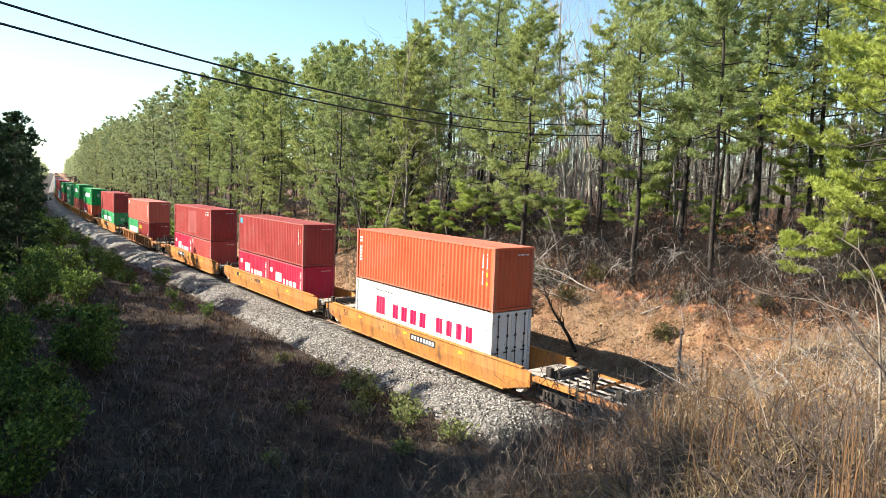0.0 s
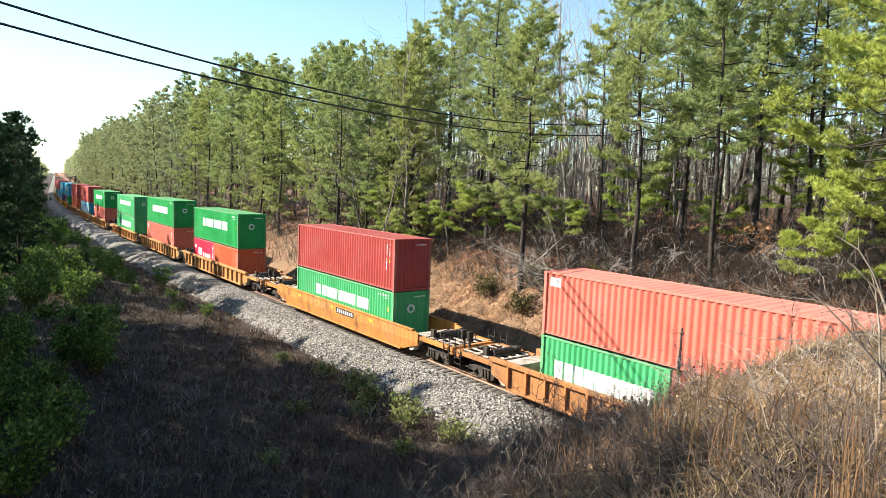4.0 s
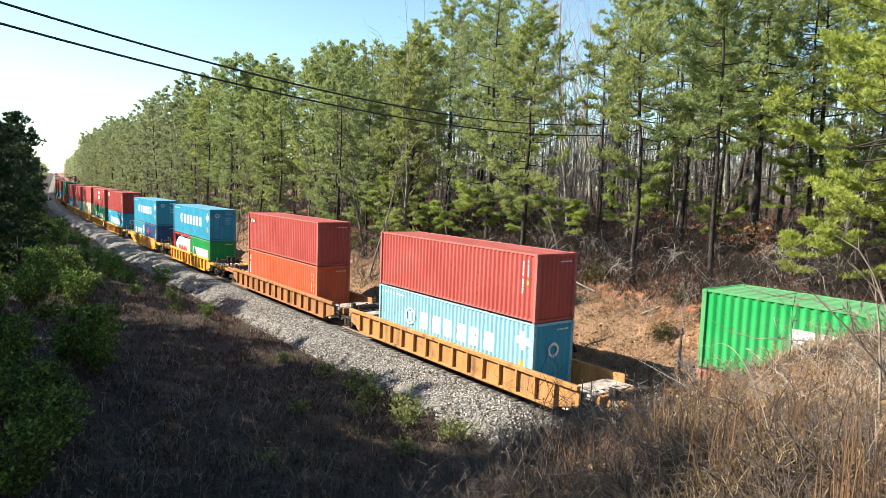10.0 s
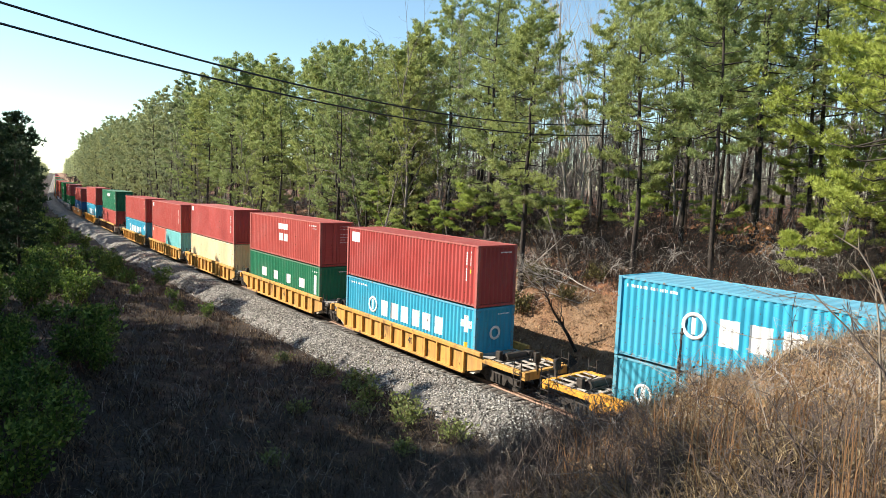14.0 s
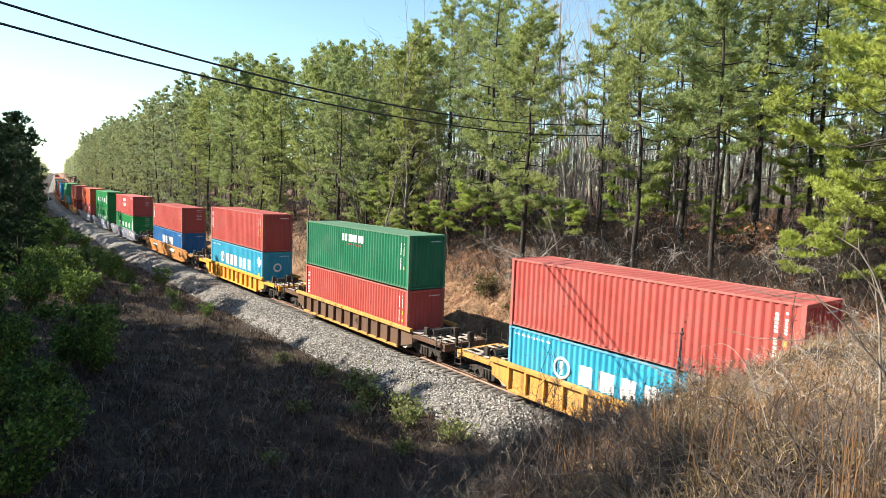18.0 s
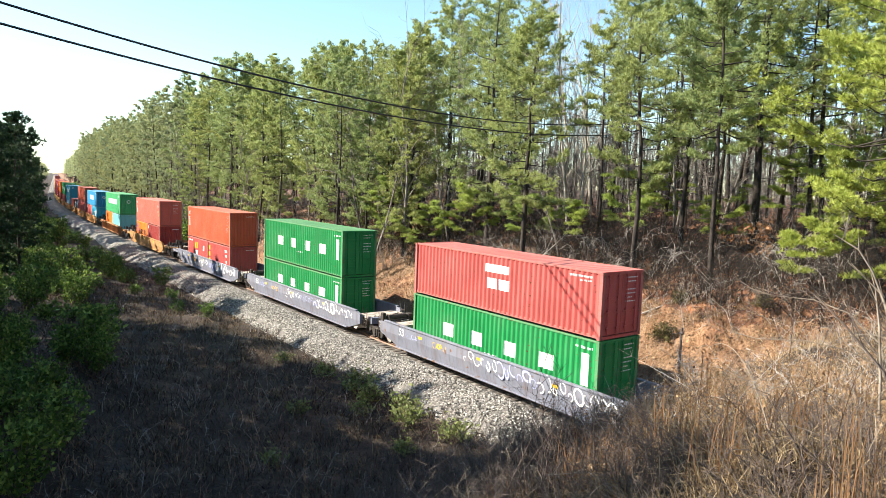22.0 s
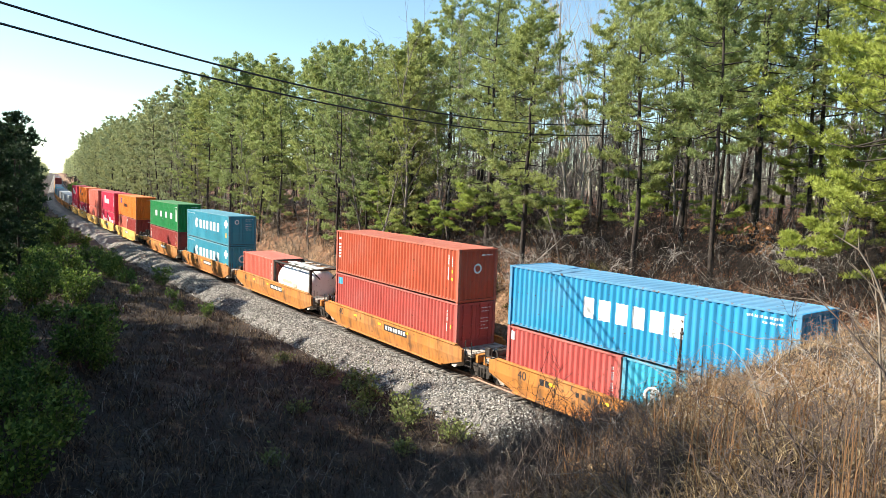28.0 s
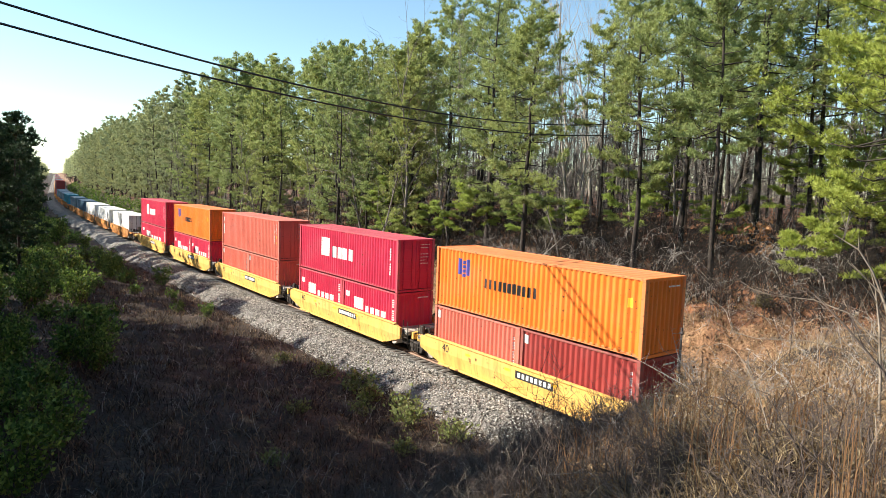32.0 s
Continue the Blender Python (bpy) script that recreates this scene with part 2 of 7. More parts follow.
# ================= mesh tools =================
def mesh_np(name, verts, polys, materials=(), smooth=False, index=None):
    """A mesh from arrays: verts (n, 3), polys a list of (m, k) index arrays."""
    me = bpy.data.meshes.new(name)
    verts = np.asarray(verts, dtype=np.float32)
    me.vertices.add(len(verts))
    me.vertices.foreach_set("co", verts.ravel())
    polys = [np.asarray(p, dtype=np.int32) for p in polys if len(p)]
    loops = np.concatenate([p.ravel() for p in polys])
    totals = np.concatenate([np.full(len(p), p.shape[1], dtype=np.int32) for p in polys])
    starts = np.concatenate([[0], np.cumsum(totals)[:-1]]).astype(np.int32)
    me.loops.add(len(loops))
    me.loops.foreach_set("vertex_index", loops)
    me.polygons.add(len(totals))
    me.polygons.foreach_set("loop_start", starts)
    me.polygons.foreach_set("loop_total", totals)
    for m in materials:
        me.materials.append(m)
    if index is not None:
        me.polygons.foreach_set("material_index", np.asarray(index, dtype=np.int32))
    if smooth:
        me.polygons.foreach_set("use_smooth", np.ones(len(totals), dtype=bool))
    me.update(calc_edges=True)
    return me


def tubes(p0, p1, r0, r1, sides=3):
    """Tapered rods from p0 to p1, as verts and quads."""
    p0, p1 = np.asarray(p0, float), np.asarray(p1, float)
    n = len(p0)
    r0, r1 = np.broadcast_to(r0, n), np.broadcast_to(r1, n)
    d = p1 - p0
    d /= np.maximum(np.linalg.norm(d, axis=1, keepdims=True), 1e-6)
    ref = np.where(np.abs(d[:, 2:3]) < 0.9, [[0, 0, 1.0]], [[1.0, 0, 0]])
    a = np.cross(d, ref)
    a /= np.maximum(np.linalg.norm(a, axis=1, keepdims=True), 1e-6)
    b = np.cross(d, a)
    ang = np.arange(sides) * 2 * np.pi / sides
    ring = a[:, None, :] * np.cos(ang)[None, :, None] + b[:, None, :] * np.sin(ang)[None, :, None]
    v = np.concatenate([p0[:, None] + ring * r0[:, None, None], p1[:, None] + ring * r1[:, None, None]], axis=1)
    k = np.arange(sides)
    quad = np.stack([k, (k + 1) % sides, sides + (k + 1) % sides, sides + k], axis=1)
    q = (np.arange(n)[:, None, None] * 2 * sides + quad[None]).reshape(-1, 4)
    return v.reshape(-1, 3), q


def hose(points, radius, sides=6):
    """One continuous tube through the points."""
    p = np.asarray(points, float)
    d = unit(np.gradient(p, axis=0))
    ref = np.where(np.abs(d[:, 2:3]) < 0.9, [[0, 0, 1.0]], [[1.0, 0, 0]])
    a = unit(np.cross(d, ref))
    b = np.cross(d, a)
    ang = np.arange(sides) * 2 * np.pi / sides
    r = np.broadcast_to(radius, len(p))[:, None, None]
    v = p[:, None] + (a[:, None] * np.cos(ang)[None, :, None] + b[:, None] * np.sin(ang)[None, :, None]) * r
    k = np.arange(sides)
    i = np.arange(len(p) - 1)[:, None] * sides
    q = np.stack([i + k, i + (k + 1) % sides, i + sides + (k + 1) % sides, i + sides + k], axis=-1).reshape(-1, 4)
    return v.reshape(-1, 3), q


def unit(v):
    return v / np.maximum(np.linalg.norm(v, axis=-1, keepdims=True), 1e-6)


def blades(root, tip, width, side):
    """Thin triangles from root to tip."""
    s = side / np.maximum(np.linalg.norm(side, axis=1, keepdims=True), 1e-6) * np.asarray(width).reshape(-1, 1) * 0.5
    v = np.stack([root - s, root + s, tip], axis=1).reshape(-1, 3)
    return v, np.arange(len(v)).reshape(-1, 3)


def gather(chunks):
    """Joins (verts, polys) pairs."""
    vs, ps, at = [], {}, 0
    for v, p in chunks:
        vs.append(v)
        ps.setdefault(p.shape[1], []).append(p + at)
        at += len(v)
    return np.concatenate(vs), [np.concatenate(x) for x in ps.values()]


def box(bm, x0, x1, y0, y1, z0, z1, bevel=0.0):
    m = Matrix.Translation(((x0 + x1) / 2, (y0 + y1) / 2, (z0 + z1) / 2)) @ Matrix.Diagonal((x1 - x0, y1 - y0, z1 - z0, 1))
    made = bmesh.ops.create_cube(bm, size=1, matrix=m)
    if bevel:
        edges = list({e for v in made["verts"] for e in v.link_edges})
        bmesh.ops.bevel(bm, geom=edges, offset=bevel, segments=1, affect="EDGES")


def rod(bm, a, b, r, sides=8, r2=None):
    a, b = Vector(a), Vector(b)
    m = Matrix.Translation((a + b) / 2) @ (b - a).to_track_quat("Z", "Y").to_matrix().to_4x4()
    bmesh.ops.create_cone(bm, cap_ends=True, segments=sides, radius1=r, radius2=r if r2 is None else r2, depth=(b - a).length, matrix=m)


def prism(bm, outline, x0, x1):
    """A side profile in (y, z), extruded across x."""
    lo = [bm.verts.new((x0, y, z)) for y, z in outline]
    hi = [bm.verts.new((x1, y, z)) for y, z in outline]
    n = len(outline)
    bm.faces.new(lo), bm.faces.new(hi[::-1])
    for i in range(n):
        bm.faces.new((lo[i], hi[i], hi[(i + 1) % n], lo[(i + 1) % n]))
    bmesh.ops.recalc_face_normals(bm, faces=bm.faces)


def finish(bm, name, material=None):
    me = bpy.data.meshes.new(name)
    bm.to_mesh(me)
    bm.free()
    if material:
        me.materials.append(material)
    return me


SHARED = {}


def shared(key, make):
    if key not in SHARED:
        SHARED[key] = make()
    return SHARED[key]


def part(name, mesh, material, parent, label="", at=None):
    """One mesh object under a thing or a part; the mesh may be shared, the material belongs to the object."""
    if isinstance(mesh, bmesh.types.BMesh):
        mesh = finish(mesh, name)
    if not mesh.materials:
        mesh.materials.append(material)
    ob = new(name, mesh)
    if mesh.materials[0] is not material:
        ob.material_slots[0].link = "OBJECT"
        ob.material_slots[0].material = material
    ob.parent = parent
    if at is not None:
        ob.matrix_basis = at
    if label:
        ob["label"] = label
    return ob


def smoothstep(a, b, x):
    t = np.clip((x - a) / (b - a), 0, 1)
    return t * t * (3 - 2 * t)


# ================= ground =================
def lumps(x, y):
    return (0.22 * np.sin(0.53 * x + 1.3 * np.sin(0.31 * y)) * np.cos(0.47 * y + 0.8)
            + 0.12 * np.sin(1.37 * x + 0.7 * y) * np.sin(1.13 * y - 0.5 * x) + 0.05 * np.sin(3.1 * x - 1.7 * y) * np.cos(2.9 * y + x))


def ground_z(x, y):
    x, y = np.asarray(x, float), np.asarray(y, float)
    l = x - track_x_np(y)
    tall = 1.0 - 0.5 * smoothstep(70, 170, y)
    right = np.interp(l, [0, 2.4, 4.2, 6, 7.5, 10, 14.5, 19, 35, 100, 400], [-0.3, -0.35, -1.0, -0.9, 0.2, 2.0, 4.1, 5.3, 6.9, 7.8, 8.5])
    right = np.where(right > -0.3, right * tall, right)
    left = np.interp(-l, [0, 2.4, 4.0, 8, 16, 30, 60, 400], [-0.3, -0.35, -1.05, -0.8, 0.0, 1.0, 2.5, 5.0])
    knee = np.interp(l, [-17.5, -12.5], [1.0, 5.2])
    yy = np.maximum(y, 0)
    crest = 7.3 - 0.2 * np.minimum(yy, knee) - 0.72 * np.maximum(yy - knee, 0)
    fill = smoothstep(3.2, 6.8, -l) * np.maximum(0, crest - left)
    z = np.where(l > 0, right, left + fill)
    rough = np.clip((np.abs(l) - 4.0) / 3.0, 0, 1) * np.clip((np.hypot(x - EYE.x, y) - 1.5) / 3, 0, 1)
    clods = np.clip((l - 5.0) / 2.0, 0, 1) * np.clip((60 - y) / 20, 0, 1) * (0.1 * np.sin(4.3 * x + 2.2 * np.sin(2.9 * y)) * np.sin(4.9 * y + 1.6 * np.sin(3.7 * x)) + 0.07 * np.sin(7.1 * x - 3.3 * y) * np.sin(6.1 * y + 2.7 * x))
    return z + lumps(x, y) * rough + clods


def build_ground():
    ys = np.concatenate([np.arange(-700, -40, 30.0), np.arange(-40, -6, 2.0), np.arange(-6, 8, 0.5), np.arange(8, 45, 0.26), np.arange(45, 60, 0.5), np.arange(60, 140, 1.5), np.arange(140, 300, 5.0), np.arange(300, 2600, 50.0)])
    inner = np.concatenate([np.arange(-34, -8, 0.6), np.arange(-8, 5, 0.4), np.arange(5, 20, 0.24), np.arange(20, 26, 0.4), np.arange(26, 60, 1.2)])
    ls = np.concatenate([[-1500, -800, -400, -200, -120, -80, -60, -48, -40], inner, [66, 76, 90, 120, 170, 260, 420, 800, 1500]])
    L, Y = np.meshgrid(ls, ys)
    X = L + track_x_np(Y)
    Z = ground_z(X, Y)
    v = np.stack([X, Y, Z], axis=-1).reshape(-1, 3)
    nx = len(ls)
    i = (np.arange(len(ys) - 1)[:, None] * nx + np.arange(nx - 1)[None]).ravel()
    q = np.stack([i, i + 1, i + 1 + nx, i + nx], axis=1)
    lc = (L[:-1, :-1] + lumps(X, Y)[:-1, :-1] * 5).ravel()
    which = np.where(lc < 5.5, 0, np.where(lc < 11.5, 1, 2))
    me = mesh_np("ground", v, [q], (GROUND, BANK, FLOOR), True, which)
    tagged(new("ground", me), "brushy railway cutting with red clay bank and pine straw", "ground", kind="structure")


def sweep(profile, ys, closed=False):
    """A cross-section (across, up) carried along the track."""
    ys = np.asarray(ys, float)
    pr = np.asarray(profile, float)
    cx = track_x_np(ys)
    turn = np.array([track_turn(y) for y in ys])
    X = cx[:, None] + pr[None, :, 0] * np.cos(turn)[:, None]
    Y = ys[:, None] - pr[None, :, 0] * np.sin(turn)[:, None]
    Z = np.broadcast_to(pr[None, :, 1], X.shape)
    v = np.stack([X, Y, Z], axis=-1)
    n, k = len(ys), len(pr)
    cols = np.arange(k if closed else k - 1)
    i = np.arange(n - 1)[:, None] * k
    q = np.stack([i + cols, i + (cols + 1) % k, i + k + (cols + 1) % k, i + k + cols], axis=-1).reshape(-1, 4)
    return v, q


def build_track():
    ys = np.concatenate([np.arange(-300, -10, 10.0), np.arange(-10, 90, 0.35), np.arange(90, 300, 4.0), np.arange(300, 1500, 25.0)])
    prof = [(-4.3, -1.2), (-3.95, -0.98), (-3.55, -0.74), (-3.15, -0.5), (-2.7, -0.3), (-2.2, -0.21), (-1.4, -0.2), (0, -0.2), (1.4, -0.2), (2.2, -0.21), (3.2, -0.5), (4.2, -0.95), (4.8, -1.15)]
    v, q = sweep(prof, ys)
    rng = np.random.default_rng(3)
    v[:, 1:-1, 2] += rng.normal(0, 0.012, v[:, 1:-1, 2].shape)
    v[:, 0:3, 0] += rng.normal(0, 0.12, v[:, 0:3, 0].shape)
    tagged(new("track_bed", mesh_np("track_bed", v.reshape(-1, 3), [q], (BALLAST,), True)), "pale grey crushed stone ballast under the railway", "track bed", kind="structure")
    # loose stones
    n = 40000
    y = 3 + 92 * rng.random(n) ** 1.25
    l = np.where(rng.random(n) < 0.9, -1.5 - 2.6 * rng.random(n), 1.5 + 3.0 * rng.random(n))
    z = np.interp(l, [p[0] for p in prof], [p[1] for p in prof])
    c = np.stack([l + track_x_np(y), y, z], axis=1)
    size = rng.uniform(0.026, 0.064, n)
    c[:, 2] += size * 0.45
    unit = np.array([(1, 0, 0), (-1, 0, 0), (0, 1, 0), (0, -1, 0), (0, 0, 1), (0, 0, -1)], float)
    jit = rng.uniform(0.6, 1.25, (n, 6, 1))
    ang = rng.uniform(0, 6.28, n)
    ca, sa = np.cos(ang)[:, None], np.sin(ang)[:, None]
    u = unit[None] * jit * np.array([1.2, 1.0, 0.8])
    u = np.stack([u[..., 0] * ca - u[..., 1] * sa, u[..., 0] * sa + u[..., 1] * ca, u[..., 2]], axis=-1)
    sv = (c[:, None] + u * size[:, None, None]).reshape(-1, 3)
    tri = np.array([(0, 2, 4), (2, 1, 4), (1, 3, 4), (3, 0, 4), (2, 0, 5), (1, 2, 5), (3, 1, 5), (0, 3, 5)])
    sq = (np.arange(n)[:, None, None] * 6 + tri[None]).reshape(-1, 3)
    tagged(new("ballast_stones", mesh_np("ballast_stones", sv, [sq], (STONE,))), "loose grey crushed granite stones on the track bed", "gravel", kind="stuff")
    # rails
    head = [(-0.035, 0), (0.035, 0), (0.037, -0.035), (0.01, -0.05), (0.01, -0.13), (0.07, -0.15), (0.07, -0.165), (-0.07, -0.165), (-0.07, -0.15), (-0.01, -0.13), (-0.01, -0.05), (-0.037, -0.035)]
    rys = np.concatenate([np.arange(-300, 40, 20.0), np.arange(40, 300, 4.0), np.arange(300, 1500, 40.0)])
    for side in (-0.7525, 0.7525):
        v, q = sweep([(x + side, z) for x, z in head], rys, True)
        tagged(new("rail", mesh_np("rail", v.reshape(-1, 3), [q], (RAIL,))), "rusty steel rail spiked to timber ties", "rail", "rails of the track", kind="structure")
    bed = new("sleepers")
    tagged(bed, "dark creosoted timber ties bedded in ballast", "railway ties", kind="structure")
    bm = bmesh.new()
    box(bm, -1.3, 1.3, -0.115, 0.115, -0.34, -0.168, 0.012)
    tie = finish(bm, "sleeper")
    for i in range(170):
        y = -5 + i * 0.5
        part("sleeper", tie, TIE, bed, at=track_pose(y + rng.uniform(-0.03, 0.03)) @ pose(rng.uniform(-0.04, 0.04), 0, 0, 0, 0, rng.uniform(-1, 1)))


build_ground()
build_track()


# ================= shipping containers =================
WAVE = 0.28


def wave_line(length):
    """Corrugation breakpoints along a wall of this length: (along, recess)."""
    a, b = -length / 2 + 0.15, length / 2 - 0.15
    n = round((b - a) / WAVE)
    p = (b - a) / n
    pts = []
    for i in range(n):
        y = a + i * p
        pts += [(y, 0.0), (y + 0.36 * p, 0.0), (y + 0.48 * p, 0.055), (y + 0.86 * p, 0.055)]
    return pts + [(b, 0.0)]


def wave_at(pts, y):
    return float(np.interp(y, [p[0] for p in pts], [p[1] for p in pts]))


def wall_mesh(length, height):
    pts = wave_line(length)
    v, q = [], []
    for y, d in pts:
        v += [(-1.207 + d, y, 0.13), (-1.207 + d, y, height - 0.07)]
    for i in range(len(pts) - 1):
        q.append((2 * i, 2 * i + 2, 2 * i + 3, 2 * i + 1))
    return mesh_np("side_panel", v, [[f[::-1] for f in q]])


def roof_mesh(length, height):
    a, b = -length / 2 + 0.12, length / 2 - 0.12
    n = int((b - a) / 0.42)
    p = (b - a) / n
    v, q = [], []
    for i in range(n):
        for y, d in ((0, 0.0), (0.4, 0.0), (0.5, 0.018), (0.9, 0.018)):
            v += [(-1.16, a + (i + y) * p, height - 0.012 - d), (1.16, a + (i + y) * p, height - 0.012 - d)]
    v += [(-1.16, b, height - 0.012), (1.16, b, height - 0.012)]
    for i in range(len(v) // 2 - 1):
        q.append((2 * i, 2 * i + 1, 2 * i + 3, 2 * i + 2))
    return mesh_np("roof", v, [q])


def end_mesh(height):
    v, q = [], []
    n = 8
    p = 2.12 / n
    for i in range(n):
        for x, d in ((0, 0.0), (0.4, 0.0), (0.52, 0.045), (0.88, 0.045)):
            v += [(-1.06 + (i + x) * p, d, 0.15), (-1.06 + (i + x) * p, d, height - 0.1)]
    v += [(1.06, 0, 0.15), (1.06, 0, height - 0.1)]
    for i in range(len(v) // 2 - 1):
        q.append((2 * i, 2 * i + 2, 2 * i + 3, 2 * i + 1))
    return mesh_np("end_panel", v, [q])


def door_mesh(height):
    bm = bmesh.new()
    box(bm, -0.53, 0.53, 0, 0.05, 0.16, height - 0.11, 0.01)
    for z in (0.22, 0.4, 0.6, 0.8):
        box(bm, -0.42, 0.42, -0.014, 0.002, z * height - 0.09, z * height + 0.04, 0.006)
    return finish(bm, "door")


def lock_mesh(height):
    bm = bmesh.new()
    rod(bm, (0, -0.045, 0.12), (0, -0.045, height - 0.07), 0.019, 6)
    for z in (0.16, 0.42, 0.62, 0.94):
        box(bm, -0.05, 0.05, -0.07, -0.012, height * z - 0.04, height * z + 0.04)
    box(bm, -0.22, 0.02, -0.085, -0.06, 1.02, 1.07)
    return finish(bm, "lock_rod")


def post_mesh(height):
    bm = bmesh.new()
    box(bm, -0.08, 0.08, -0.08, 0.08, 0.11, height - 0.11, 0.012)
    for z in (0.0, height - 0.118):
        box(bm, -0.089, 0.089, -0.081, 0.081, z, z + 0.118, 0.01)
    return finish(bm, "corner_post")


def beam_mesh(length, w, h):
    bm = bmesh.new()
    box(bm, -w / 2, w / 2, -length / 2, length / 2, -h / 2, h / 2, 0.008)
    return finish(bm, "rail")


def floor_mesh(length):
    bm = bmesh.new()
    box(bm, -1.16, 1.16, -length / 2 + 0.1, length / 2 - 0.1, 0.06, 0.14)
    return finish(bm, "floor")


def mark_mesh(length, rects):
    """Painted blocks that follow the corrugation; rects are (y0, y1, z0, z1)."""
    pts = wave_line(length)
    v, q = [], []
    for y0, y1, z0, z1 in rects:
        y0, y1 = max(y0, pts[0][0] + 0.01), min(y1, pts[-1][0] - 0.01)
        cuts = [y0] + [p[0] for p in pts if y0 < p[0] < y1] + [y1]
        at = len(v)
        for y in cuts:
            x = -1.2105 + wave_at(pts, y)
            v += [(x, y, z0), (x, y, z1)]
        q += [(at + 2 * i + 1, at + 2 * i + 3, at + 2 * i + 2, at + 2 * i) for i in range(len(cuts) - 1)]
    return mesh_np("marking", v, [q])


def dashes(y0, y1, z0, z1):
    """A long thin line of small writing, as short bars; anything else stays one block."""
    wide, tall = y1 - y0, z1 - z0
    if wide > 3.5 * tall:
        n = max(2, round(wide / (0.8 * tall)))
        keep = [i for i in range(n) if i % 5 != 4]
        return [(y0 + wide * (i + 0.14) / n, y0 + wide * (i + 0.86) / n, z0, z1) for i in keep]
    if tall > 3.5 * wide:
        n = max(2, round(tall / (0.95 * wide)))
        keep = [i for i in range(n) if i % 6 != 5]
        return [(y0, y1, z0 + tall * (i + 0.14) / n, z0 + tall * (i + 0.86) / n) for i in keep]
    return [(y0, y1, z0, z1)]


def ring_mesh(r0, r1, sides=18):
    v, q = [], []
    for i in range(sides):
        a = 2 * math.pi * i / sides
        for r in (r0, r1):
            v += [(0, r * math.cos(a), r * math.sin(a)), (0.006, r * math.cos(a), r * math.sin(a))]
    for i in range(sides):
        j = (i + 1) % sides
        a, b = 4 * i, 4 * j
        q += [(a, a + 2, b + 2, b), (a + 2, a + 3, b + 3, b + 2), (a, b, b + 1, a + 1)]
    return mesh_np("emblem", v, [q])


def word(u0, u1, n, z0, z1, gap=0.16, seed=0):
    """A row of n plain blocks between u0 and u1 (0 at the rear end of the wall, 1 at its front)."""
    rnd = random.Random(seed + n)
    step = (u1 - u0) / n
    out = []
    for i in range(n):
        out.append((u0 + i * step + step * gap * 0.5, u0 + (i + 1) * step - step * gap * 0.5, z0, z1 - (z1 - z0) * 0.1 * rnd.random() * (gap > 0.1)))
    return out


def letters(u0, u1, n, z0, z1, gap=0.2):
    """Big plain blocks in place of painted characters."""
    step = (u1 - u0) / n
    return [(u0 + (i + gap / 2) * step, u0 + (i + 1 - gap / 2) * step, z0, z1) for i in range(n)]


